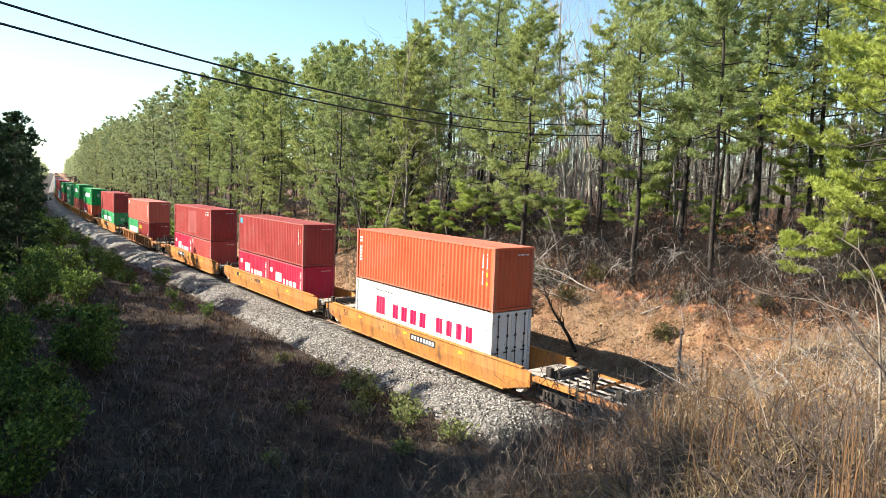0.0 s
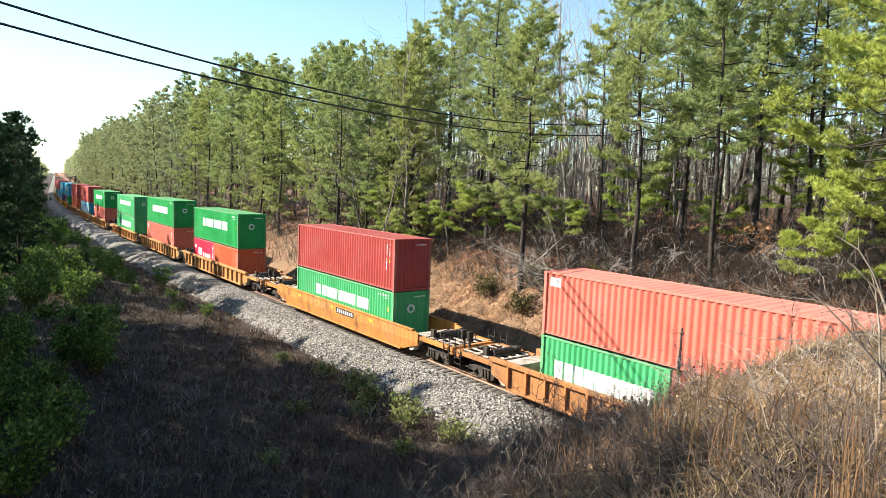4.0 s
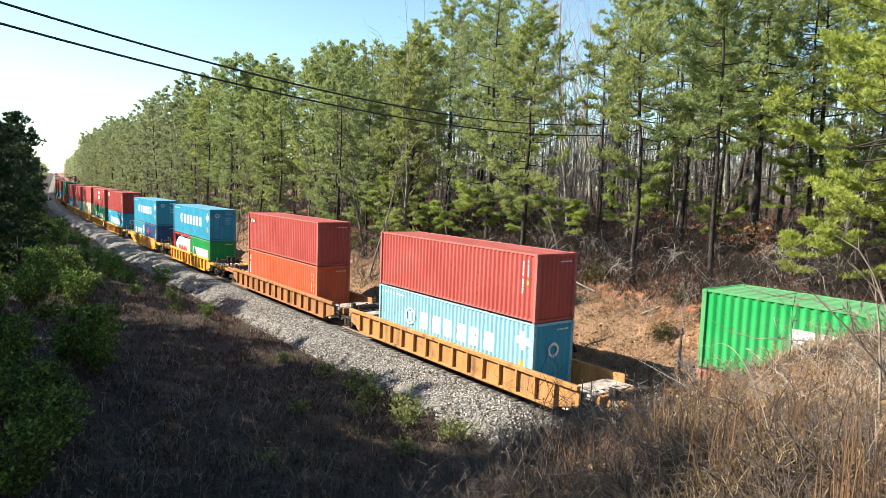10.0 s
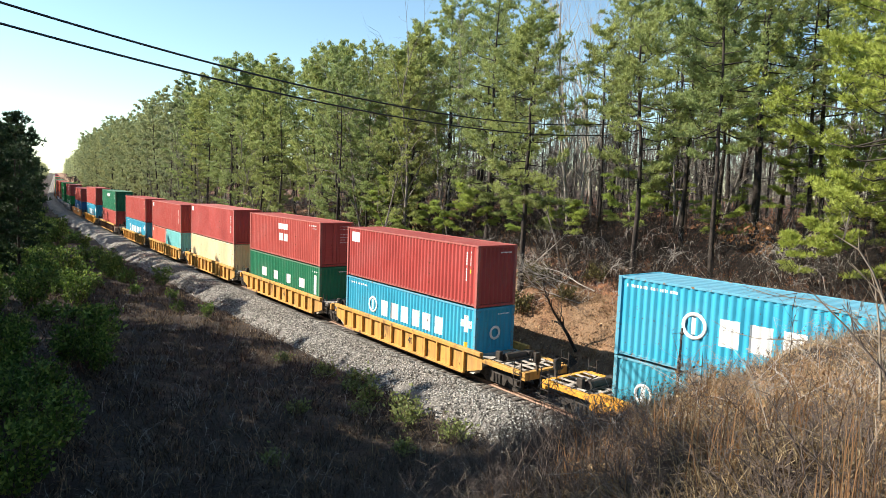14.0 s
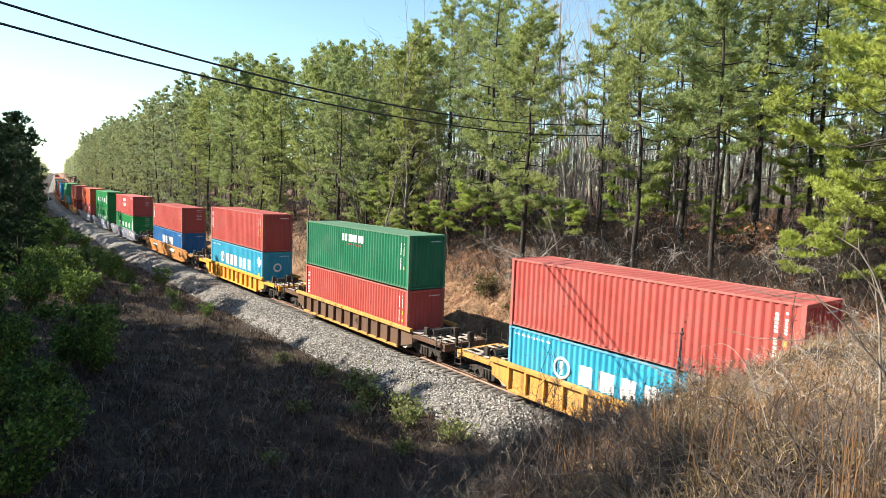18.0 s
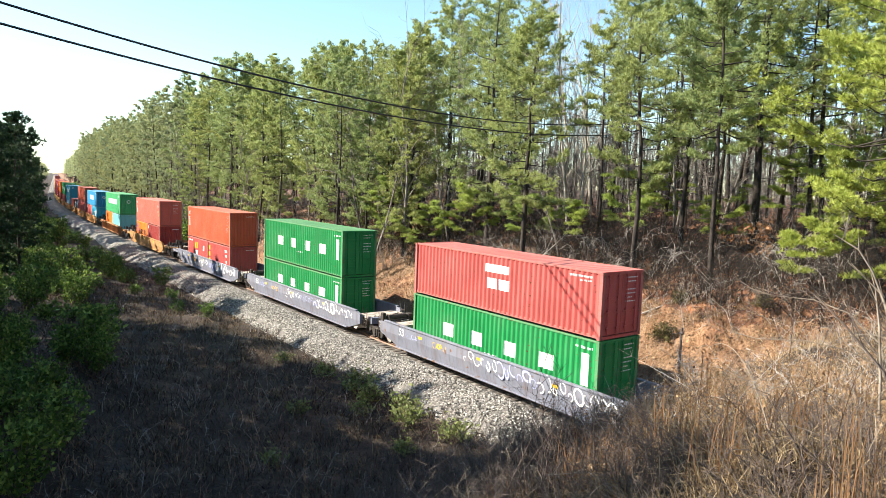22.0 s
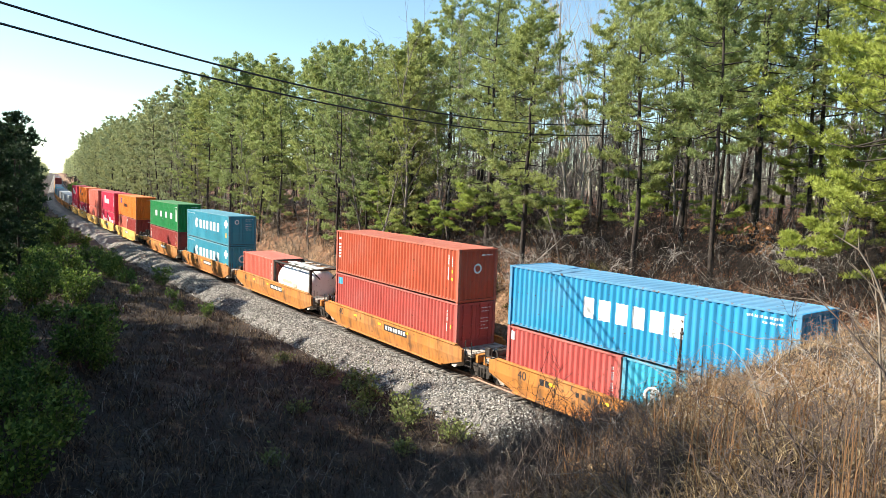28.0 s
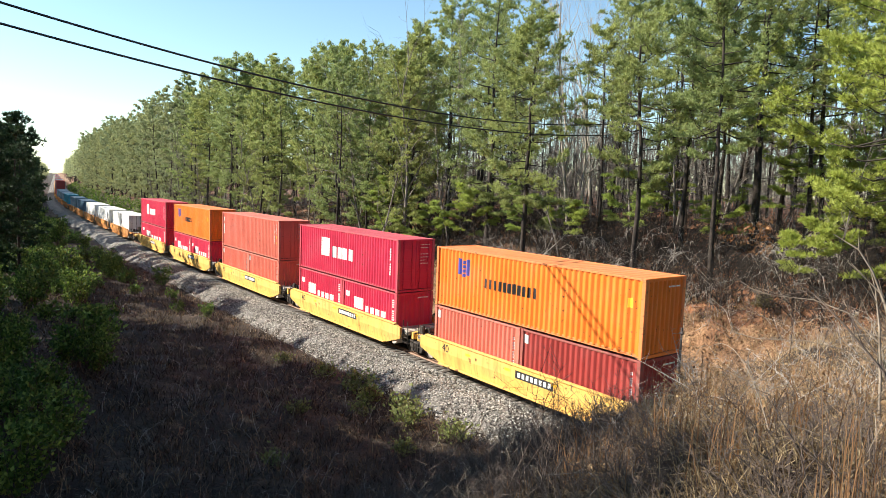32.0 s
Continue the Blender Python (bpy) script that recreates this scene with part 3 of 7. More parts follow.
CODE = [(0.865, 0.955, 0.885, 0.915), (0.9, 0.955, 0.83, 0.852)]
SIDE_BAR = [(0.93, 0.942, 0.3, 0.82)]
COLUMNS = [(0.925, 0.936, 0.4, 0.88), (0.95, 0.959, 0.66, 0.9)]
STYLES = {
    "none": [("WHITE", COLUMNS), ("YELLOW", [(0.948, 0.961, 0.54, 0.6)])],
    "tall_code": [("WHITE", [(0.03, 0.046, 0.36, 0.86)] + COLUMNS), ("YELLOW", [(0.948, 0.963, 0.54, 0.6), (0.948, 0.963, 0.4, 0.45)])],
    "corner_plate": [("WHITE", [(0.04, 0.12, 0.72, 0.92)] + COLUMNS), ("YELLOW", [(0.948, 0.961, 0.54, 0.6)])],
    "small_plate": [("WHITE", [(0.03, 0.075, 0.78, 0.92)] + SIDE_BAR)],
    "blue_plate": [("BLUE", [(0.03, 0.07, 0.78, 0.92)]), ("WHITE", [(0.93, 0.937, 0.5, 0.86)]), ("YELLOW", [(0.95, 0.963, 0.56, 0.62)])],
    "nine_blocks": [("WHITE", letters(0.232, 0.785, 9, 0.46, 0.71, 0.12) + CODE), ("YELLOW", [(0.945, 0.958, 0.56, 0.66)])],
    "wordmark": [("WHITE", letters(0.185, 0.8, 10, 0.5, 0.72, 0.25) + CODE)],
    "ringed": [("WHITE", letters(0.312, 0.805, 6, 0.4, 0.7, 0.32) + [(0.03, 0.2, 0.88, 0.915)] + [(0.905, 0.924, 0.66, 0.78), (0.926, 0.95, 0.58, 0.86), (0.952, 0.972, 0.66, 0.78)]), ("YELLOW", [(0.93, 0.95, 0.26, 0.42)])],
    "ringed_short": [("WHITE", letters(0.36, 0.75, 6, 0.42, 0.68, 0.3) + [(0.82, 0.856, 0.6, 0.76), (0.86, 0.91, 0.5, 0.86), (0.914, 0.95, 0.6, 0.76)])],
    "four_letters": [("WHITE", letters(0.21, 0.272, 1, 0.42, 0.64, 0) + letters(0.385, 0.45, 1, 0.42, 0.64, 0) + letters(0.57, 0.632, 1, 0.42, 0.64, 0) + letters(0.747, 0.81, 1, 0.42, 0.64, 0) + [(0.928, 0.962, 0.36, 0.8), (0.46, 0.53, 0.33, 0.36)] + [(0.9, 0.972, 0.86, 0.89)])],
    "magenta": [("MAGENTA", letters(0.19, 0.265, 1, 0.42, 0.76, 0) + letters(0.31, 0.59, 4, 0.42, 0.68, 0.4) + letters(0.64, 0.9, 4, 0.42, 0.68, 0.4)), ("BLACK", [(0.15, 0.32, 0.87, 0.89)])],
    "white_k": [("WHITE", letters(0.265, 0.355, 1, 0.4, 0.8, 0) + letters(0.38, 0.6, 4, 0.4, 0.64, 0.16) + SIDE_BAR)],
    "low_k": [("WHITE", [(0.07, 0.14, 0.64, 0.76)] + letters(0.24, 0.4, 1, 0.42, 0.68, 0) + letters(0.43, 0.82, 4, 0.4, 0.54, 0.3) + [(0.925, 0.945, 0.4, 0.86)])],
    "sign_plate": [("BLACK", [(0.03, 0.115, 0.845, 0.865), (0.03, 0.115, 0.73, 0.75), (0.03, 0.038, 0.75, 0.845), (0.107, 0.115, 0.75, 0.845)]), ("YELLOW", [(0.038, 0.107, 0.80, 0.845)]), ("WHITE", [(0.038, 0.107, 0.75, 0.80)])],
    "blue_square": [("INDIGO", [(0.135, 0.158, 0.6, 0.86), (0.163, 0.182, 0.56, 0.84), (0.187, 0.205, 0.6, 0.86)]), ("BLACK", word(0.29, 0.57, 11, 0.46, 0.62, 0.35)), ("YELLOW", [(0.94, 0.958, 0.62, 0.74)])],
    "blue_square_low": [("INDIGO", [(0.07, 0.1, 0.5, 0.86), (0.11, 0.14, 0.46, 0.84), (0.15, 0.18, 0.5, 0.86)]), ("BLACK", word(0.24, 0.82, 11, 0.42, 0.66, 0.35))],
    "seven": [("WHITE", letters(0.395, 0.61, 7, 0.7, 0.85, 0.28) + [(0.927, 0.938, 0.35, 0.85), (0.951, 0.96, 0.6, 0.85)]), ("RED", [(0.45, 0.58, 0.63, 0.66)]), ("YELLOW", [(0.95, 0.963, 0.36, 0.42)])],
    "six_big": [("WHITE", letters(0.33, 0.7, 6, 0.42, 0.72, 0.3) + CODE)],
    "patch": [("PALE", [(0.4, 0.62, 0.12, 0.86)]), ("WHITE", CODE + [(0.86, 0.94, 0.78, 0.84)])],
    "white_mark": [("WHITE", letters(0.45, 0.58, 2, 0.7, 0.84, 0.1) + letters(0.46, 0.585, 2, 0.42, 0.6, 0.08) + CODE)],
    "long_white": [("WHITE", word(0.12, 0.9, 9, 0.38, 0.66, 0.08))],
    "cross": [("WHITE", letters(0.2, 0.46, 5, 0.28, 0.42, 0.2) + [(0.88, 0.91, 0.3, 0.86), (0.95, 0.97, 0.3, 0.8)]), ("RED", [(0.2, 0.276, 0.62, 0.7), (0.28, 0.34, 0.52, 0.84), (0.344, 0.42, 0.62, 0.7)])],
    "yellow_tag": [("YELLOW", letters(0.36, 0.5, 2, 0.62, 0.84, 0.1)), ("WHITE", [(0.38, 0.5, 0.38, 0.54), (0.44, 0.52, 0.2, 0.38), (0.78, 0.84, 0.6, 0.78)] + [(0.04, 0.22, 0.85, 0.91)])],
    "gold_column": [("YELLOW", [(0.06, 0.12, 0.72, 0.88), (0.06, 0.12, 0.5, 0.66), (0.06, 0.12, 0.28, 0.44)]), ("WHITE", [(0.78, 0.88, 0.78, 0.86), (0.79, 0.87, 0.62, 0.7), (0.8, 0.86, 0.42, 0.5)])],
    "top_yellow": [("YELLOW", word(0.07, 0.31, 5, 0.66, 0.84, 0.2)), ("WHITE", [(0.8, 0.88, 0.3, 0.5)])],
}
INKS = {"WHITE": WHITE, "YELLOW": YELLOW_MARK, "MAGENTA": MAGENTA, "BLACK": BLACK, "INDIGO": INDIGO, "RED": RED_MARK, "LILAC": paint("lilac_graffiti", (0.34, 0.36, 0.6), 0.3), "BLUE": paint("light_blue_marking", (0.1, 0.45, 0.65), 0.2), "PALE": paint("faded_red_patch", (0.44, 0.12, 0.11), 0.3)}
RINGS = {"ringed": (0.255, 0.56, 0.46), "ringed_short": (0.22, 0.56, 0.38)}

MOVERS = []


def container(key, feet, height, style="none", door=False, far=False, end_ring=False):
    """An ISO box: walls, roof, ends or doors, frame and painted marks, standing at its own z = 0."""
    length = {40: 12.192, 20: 6.058}[feet]
    size = "tall " if height > 2.7 and feet == 40 else ""
    label = f"{size}{feet}-foot {key.replace('_', ' ')} corrugated steel container"
    if style not in ("none",):
        label += ", lettered"
    if door:
        label += ", doors forward"
    root = tagged(new("shipping_container"), label, "container", "containers on the train")
    c = coat(key)
    k = (feet, height)
    wall = shared(("wall", k), lambda: wall_mesh(length, height))
    part("side_panel", wall, c, root)
    part("side_panel", wall, c, root, at=pose(0, 0, 0, 0, 0, 180))
    part("roof", shared(("roof", k), lambda: roof_mesh(length, height)), roof_coat(key), root)
    part("floor", shared(("floor", feet), lambda: floor_mesh(length)), STEEL, root)
    post = shared(("post", height), lambda: post_mesh(height))
    for x in (-1.139, 1.139):
        for y in (-length / 2 + 0.081, length / 2 - 0.081):
            part("corner_post", post, post_coat(key), root, at=pose(x, y, 0))
    for x in (-1.17, 1.17):
        part("top_rail", shared(("tr", feet), lambda: beam_mesh(length - 0.34, 0.09, 0.075)), post_coat(key), root, at=pose(x, 0, height - 0.038))
        part("bottom_rail", shared(("br", feet), lambda: beam_mesh(length - 0.34, 0.07, 0.12)), post_coat(key), root, at=pose(x * 0.975, 0, 0.11))
    cross = shared("header", lambda: beam_mesh(2.1, 0.1, 0.12))
    for y, turn in ((-length / 2 + 0.02, 0), (length / 2 - 0.02, 180)):
        sgn = 1 if turn == 0 else -1
        part("header", cross, c, root, at=pose(0, y + sgn * 0.05, height - 0.06, 0, 0, 90))
        part("sill", cross, c, root, at=pose(0, y + sgn * 0.05, 0.07, 0, 0, 90))
        if door and turn == 0 and not far:
            for x in (-0.535, 0.535):
                leaf = part("door", shared(("door", height), lambda: door_mesh(height)), c, root, at=pose(x, y + 0.03, 0))
                for dx in (-0.3, 0.26):
                    part("lock_rod", shared(("lock", height), lambda: lock_mesh(height)), STEEL if key == "white" else c, leaf, at=pose(dx, 0, 0))
            bm = bmesh.new()
            for i, (z, w) in enumerate(((0.9, 0.7), (0.84, 0.55), (0.72, 0.6), (0.66, 0.6), (0.6, 0.4), (0.54, 0.55))):
                for j in range(round(w / 0.1)):
                    box(bm, 0.24 + j * 0.1, 0.3 + j * 0.1, -0.018, -0.01, height * z - 0.022, height * z + 0.022)
            part("marking", shared(("doortext", height), lambda: finish(bm, "marking")), WHITE, root, "small white stencil bars", at=pose(0, y + 0.03, 0))["kind"] = "stuff"
        else:
            # the pale blue box's shaded ends get a deeper blue, shade put into paint
            part("end_panel", shared(("end", height), lambda: end_mesh(height)), coat("blue" if key == "pale_blue" else key), root, at=pose(0, y + sgn * 0.02, 0, 0, 0, turn))
            if turn == 0 and not far:
                def bars():
                    b2 = bmesh.new()
                    for i in range(9):
                        box(b2, 0.2 + i * 0.08, 0.25 + i * 0.08, -0.012, -0.004, height * 0.87, height * 0.87 + 0.06)
                    return finish(b2, "marking")
                part("marking", shared(("endtext", height), bars), WHITE, root, "white stencil bars", at=pose(0, y + 0.02, 0))["kind"] = "stuff"
    if end_ring:
        r, x, z = (0.2, -0.5, 0.8) if door else (0.34, 0.0, 0.58) if style == "ringed" else (0.25, -0.05, 0.63)
        part("emblem", shared(("ring", r), lambda: ring_mesh(r * 0.62, r)), WHITE, root, "white ring emblem", at=pose(x, -length / 2 - 0.002, height * z, 0, 0, 90))
    if far and style == "none":
        return root
    for ink, rects in STYLES[style]:
        for a, b, z0, z1 in rects:
            bars = dashes(length / 2 - b * length, length / 2 - a * length, z0 * height, z1 * height)
            me = shared(("mark", a, b, z0, z1, k), lambda: mark_mesh(length, bars))
            ob = part("marking", me, INKS[ink], root, ink.lower().replace("pale", "faded") + (" painted block" if len(bars) == 1 else " line of small bars"))
            if len(bars) > 1:
                ob["kind"] = "stuff"
    if style in RINGS:
        u, z, r = RINGS[style]
        part("emblem", shared(("ring", r), lambda: ring_mesh(r * 0.72, r)), WHITE, root, "white ring emblem", at=pose(-1.214, length / 2 - u * length, z * height))
        part("emblem", shared("bar_s", lambda: mark_mesh(12.192, [(-0.1, 0.1, -0.28, 0.28)])), WHITE, root, "white bar of the emblem", at=pose(0, length / 2 - u * length, z * height))
    return root


def tank_container(word_ink=False):
    """A twenty-foot tank: a white insulated barrel in a steel frame."""
    L, H = 6.058, 2.59
    root = tagged(new("tank_container"), f"20-foot white tank container in a {'red' if word_ink else 'black'} steel frame", "container", "containers on the train")
    bm = bmesh.new()
    rings = [(-2.78, 0.25), (-2.72, 0.75), (-2.58, 1.02), (-2.4, 1.12), (2.4, 1.12), (2.58, 1.02), (2.72, 0.75), (2.78, 0.25)]
    n = 28
    loops = [[bm.verts.new((r * math.cos(2 * math.pi * i / n), y, 1.3 + r * math.sin(2 * math.pi * i / n))) for i in range(n)] for y, r in rings]
    for a, b in zip(loops, loops[1:]):
        for i in range(n):
            f = bm.faces.new((a[i], a[(i + 1) % n], b[(i + 1) % n], b[i]))
            f.smooth = True
    bm.faces.new(loops[0][::-1]), bm.faces.new(loops[-1])
    bmesh.ops.recalc_face_normals(bm, faces=bm.faces)
    part("tank", bm, coat("white"), root, "white insulated barrel")
    f = MATS["red_marking"] if word_ink else STEEL
    post = shared(("post", H), lambda: post_mesh(H))
    for x in (-1.139, 1.139):
        for y in (-L / 2 + 0.081, L / 2 - 0.081):
            part("corner_post", post, f, root, at=pose(x, y, 0))
        part("top_rail", shared("tank_tr", lambda: beam_mesh(L - 0.34, 0.1, 0.12)), f, root, at=pose(x, 0, H - 0.07))
        part("bottom_rail", shared("tank_br", lambda: beam_mesh(L - 0.34, 0.1, 0.14)), f, root, at=pose(x, 0, 0.085))
    for y in (-L / 2 + 0.06, L / 2 - 0.06):
        for z in (0.08, H - 0.06):
            part("header", shared("header", lambda: beam_mesh(2.1, 0.1, 0.12)), f, root, at=pose(0, y, z, 0, 0, 90))
        b2 = bmesh.new()
        for sx in (-1, 1):
            rod(b2, (sx * 1.05, y, H - 0.1), (sx * 0.45, y, 1.9), 0.045, 6)
            rod(b2, (sx * 1.05, y, 0.15), (sx * 0.45, y, 0.7), 0.045, 6)
        part("brace", b2, f, root)
    b3 = bmesh.new()
    box(b3, -0.3, 0.3, -2.6, 2.6, H - 0.13, H - 0.1, 0.004)
    for y in (-1.6, -0.2, 1.2):
        box(b3, -1.05, 1.05, y, y + 0.28, H - 0.125, H - 0.095, 0.004)
    part("walkway", b3, paint("bare_aluminium", (0.6, 0.6, 0.58), 0.3, 0.4), root, "pale metal walkway")
    if word_ink:
        b4 = bmesh.new()
        for i in range(5):
            box(b4, -1.135, -1.1, 1.5 - i * 0.62 - 0.42, 1.5 - i * 0.62, 0.98, 1.4)
        part("marking", b4, RED_MARK, root, "red painted blocks")
    else:
        b4 = bmesh.new()
        box(b4, -1.135, -1.1, 0.0, 1.6, 1.2, 1.4), box(b4, -1.135, -1.1, -0.7, -0.2, 1.05, 1.3)
        part("marking", b4, paint("faded_yellow_marking", (0.82, 0.7, 0.36), 0.3), root, "faded yellow painted blocks")
    return root


# ================= well cars =================
def wheelset_mesh():
    bm = bmesh.new()
    for sx in (-1, 1):
        rod(bm, (sx * 0.70, 0, 0.42), (sx * 0.83, 0, 0.42), 0.42, 20)
        rod(bm, (sx * 0.68, 0, 0.42), (sx * 0.70, 0, 0.42), 0.45, 20)
    rod(bm, (-1.02, 0, 0.42), (1.02, 0, 0.42), 0.075, 10)
    return finish(bm, "wheelset")


def truck_frame_mesh():
    bm = bmesh.new()
    outline = [(-1.25, 0.36), (-1.25, 0.56), (-0.62, 0.72), (0.62, 0.72), (1.25, 0.56), (1.25, 0.36), (0.85, 0.36), (0.62, 0.52), (0.45, 0.18), (-0.45, 0.18), (-0.62, 0.52), (-0.85, 0.36)]
    prism(bm, outline, -0.07, 0.07)
    for y in (-0.2, 0.0, 0.2):
        rod(bm, (-0.09, y, 0.24), (-0.09, y, 0.62), 0.07, 8)
    return finish(bm, "side_frame")


def add_truck(root, y):
    t = part("truck", shared("bolster", lambda: bolster()), STEEL, root, "grimy black steel truck", at=pose(0, y, 0))
    for x in (-1.0, 1.0):
        part("side_frame", shared("side_frame", truck_frame_mesh), STEEL, t, at=pose(x, 0, 0))
    for dy in (-0.86, 0.86):
        part("wheelset", shared("wheelset", wheelset_mesh), STEEL, t, at=pose(0, dy, 0))


def bolster():
    bm = bmesh.new()
    box(bm, -1.1, 1.1, -0.22, 0.22, 0.4, 0.66, 0.03)
    rod(bm, (0, 0, 0.62), (0, 0, 0.86), 0.3, 16)
    return finish(bm, "truck")


def smooth_side(h):
    bm = bmesh.new()
    prism(bm, [(-h, 0.72), (-h, 1.3), (-h + 0.5, 1.42), (h - 0.5, 1.42), (h, 1.3), (h, 0.72), (h - 1.5, 0.24), (-h + 1.5, 0.24)], -0.06, 0.06)
    geom = list(bm.verts) + list(bm.edges) + list(bm.faces)
    bmesh.ops.bisect_plane(bm, geom=geom, plane_co=(0, 0, 0.86), plane_no=(0, 0, 1))
    n = 7 if h > 7.5 else 5
    for i in range(n):
        y = -h + 1.9 + i * (2 * h - 3.8) / (n - 1)
        box(bm, -0.066, -0.058, y - 0.014, y + 0.014, 0.87, 1.4)
        box(bm, -0.066, -0.058, y - 0.014, y + 0.014, 0.26, 0.85)
    for v in bm.verts:
        v.co.x += 0.2 * max(0.0, 0.86 - v.co.z)
    return finish(bm, "side_sill")


def smooth_chord(h):
    bm = bmesh.new()
    box(bm, -0.11, 0.07, -h + 0.45, h - 0.45, 1.40, 1.47, 0.01)
    box(bm, -0.09, 0.03, -h + 1.55, h - 1.55, 0.2, 0.27, 0.01)
    return finish(bm, "top_chord")


def ribbed_side(h):
    bm = bmesh.new()
    prism(bm, [(-h, 0.66), (-h, 1.28), (h, 1.28), (h, 0.66), (h - 1.2, 0.3), (-h + 1.2, 0.3)], 0.02, 0.06)
    return finish(bm, "side_sill")


def ribbed_chord(h):
    bm = bmesh.new()
    box(bm, -0.13, 0.08, -h, h, 1.27, 1.45, 0.015)
    box(bm, -0.11, 0.04, -h + 1.2, h - 1.2, 0.22, 0.34, 0.015)
    return finish(bm, "top_chord")


def rib_mesh():
    bm = bmesh.new()
    prism(bm, [(-0.05, 0.3), (-0.05, 1.28), (0.05, 1.28), (0.05, 0.3)], -0.12, 0.03)
    return finish(bm, "rib")


def deck_mesh(h):
    bm = bmesh.new()
    box(bm, -1.25, 1.25, -h + 1.6, h - 1.6, 0.26, 0.32)
    for i in range(5):
        y = -h + 2.2 + i * (2 * h - 4.4) / 4
        box(bm, -1.35, 1.35, y - 0.25, y + 0.25, 0.3, 0.385, 0.01)
    return finish(bm, "well_floor")


def bulkhead_mesh():
    bm = bmesh.new()
    prism(bm, [(0, 0.3), (0.25, 0.3), (0.9, 0.9), (0.9, 1.12), (0.0, 1.12)], -1.36, 1.36)
    return finish(bm, "bulkhead")


def block_mesh(x0, x1, y0, y1, z0, z1, bevel=0.015):
    bm = bmesh.new()
    box(bm, x0, x1, y0, y1, z0, z1, bevel)
    return finish(bm, "beam")


def add_platform(root, y, turn, length, wide, far, c):
    """The end frame over the truck: centre sill, end and side beams, cross bars, grating slats."""
    at = pose(0, y, 0, 0, 0, turn)
    k = (round(length, 2), wide)
    plat = part("end_platform", shared(("sill", k), lambda: block_mesh(-0.42, 0.42, 0.0, length, 0.74, 1.08)), STEEL, root, "grimy end frame", at=at)
    part("end_beam", shared(("endbeam", k), lambda: block_mesh(-wide, wide, length - 0.28, length - 0.05, 0.8, 1.16)), c, plat)
    for sx in (-1, 1):
        part("side_beam", shared(("sidebeam", k, sx), lambda: block_mesh(sx * wide - 0.12, sx * wide + 0.12, 0.0, length - 0.3, 0.98, 1.18)), c if wide > 1.2 else RUSTY, plat)
    if far:
        return
    n = 3 if length > 1.5 else 1
    for i in range(n):
        c = 0.2 + i * (length - 0.7) / 3
        part("cross_bar", shared(("crossbar", k, i), lambda: block_mesh(-wide + 0.13, wide - 0.13, c, c + 0.2, 1.085, 1.14)), RUSTY, plat)
    for i in range(5):
        x = -wide + 0.32 + i * (2 * wide - 0.64) / 4
        part("slat", shared(("slat", k, i), lambda: block_mesh(x - 0.07, x + 0.07, 0.1, length - 0.3, 1.145, 1.19, 0.008)), RUSTY, plat)


def ladder_mesh():
    bm = bmesh.new()
    for dy in (-0.22, 0.22):
        rod(bm, (0, dy, 0.5), (0, dy, 1.72), 0.022, 6)
    for z in (0.55, 0.82, 1.09, 1.36):
        rod(bm, (0, -0.22, z), (0, 0.22, z), 0.018, 6)
    return finish(bm, "ladder")


def coupler_mesh():
    bm = bmesh.new()
    box(bm, -0.13, 0.13, 0, 0.75, 0.72, 0.98, 0.03)
    box(bm, -0.22, 0.2, 0.62, 1.0, 0.68, 1.02, 0.06)
    rod(bm, (0.28, 0.2, 0.75), (0.4, 0.9, 0.35), 0.035, 6)
    return finish(bm, "coupler")


def brake_mesh():
    bm = bmesh.new()
    for i in range(16):
        a, b = 2 * math.pi * i / 16, 2 * math.pi * (i + 1) / 16
        rod(bm, (0.26 * math.cos(a), 0, 0.26 * math.sin(a)), (0.26 * math.cos(b), 0, 0.26 * math.sin(b)), 0.018, 5)
    for i in range(4):
        a = math.pi / 2 * i
        rod(bm, (0, 0, 0), (0.26 * math.cos(a), 0, 0.26 * math.sin(a)), 0.014, 5)
    box(bm, -0.16, 0.16, 0.02, 0.2, -0.25, 0.2, 0.02)
    box(bm, -0.05, 0.05, 0.1, 0.2, -0.75, -0.2)
    return finish(bm, "brake_wheel")


def gear_mesh():
    """Air tank, valves and pipes over the joint between two wells."""
    bm = bmesh.new()
    rod(bm, (-0.7, 0.0, 1.32), (0.5, 0.0, 1.32), 0.2, 12)
    box(bm, 0.55, 0.9, -0.25, 0.2, 1.1, 1.5, 0.03)
    rod(bm, (-1.2, -0.3, 1.25), (1.2, -0.25, 1.28), 0.035, 6)
    rod(bm, (-1.25, 0.35, 1.2), (0.2, 0.3, 1.5), 0.03, 6)
    box(bm, -0.95, -0.75, 0.1, 0.4, 1.1, 1.6, 0.02)
    return finish(bm, "brake_gear")


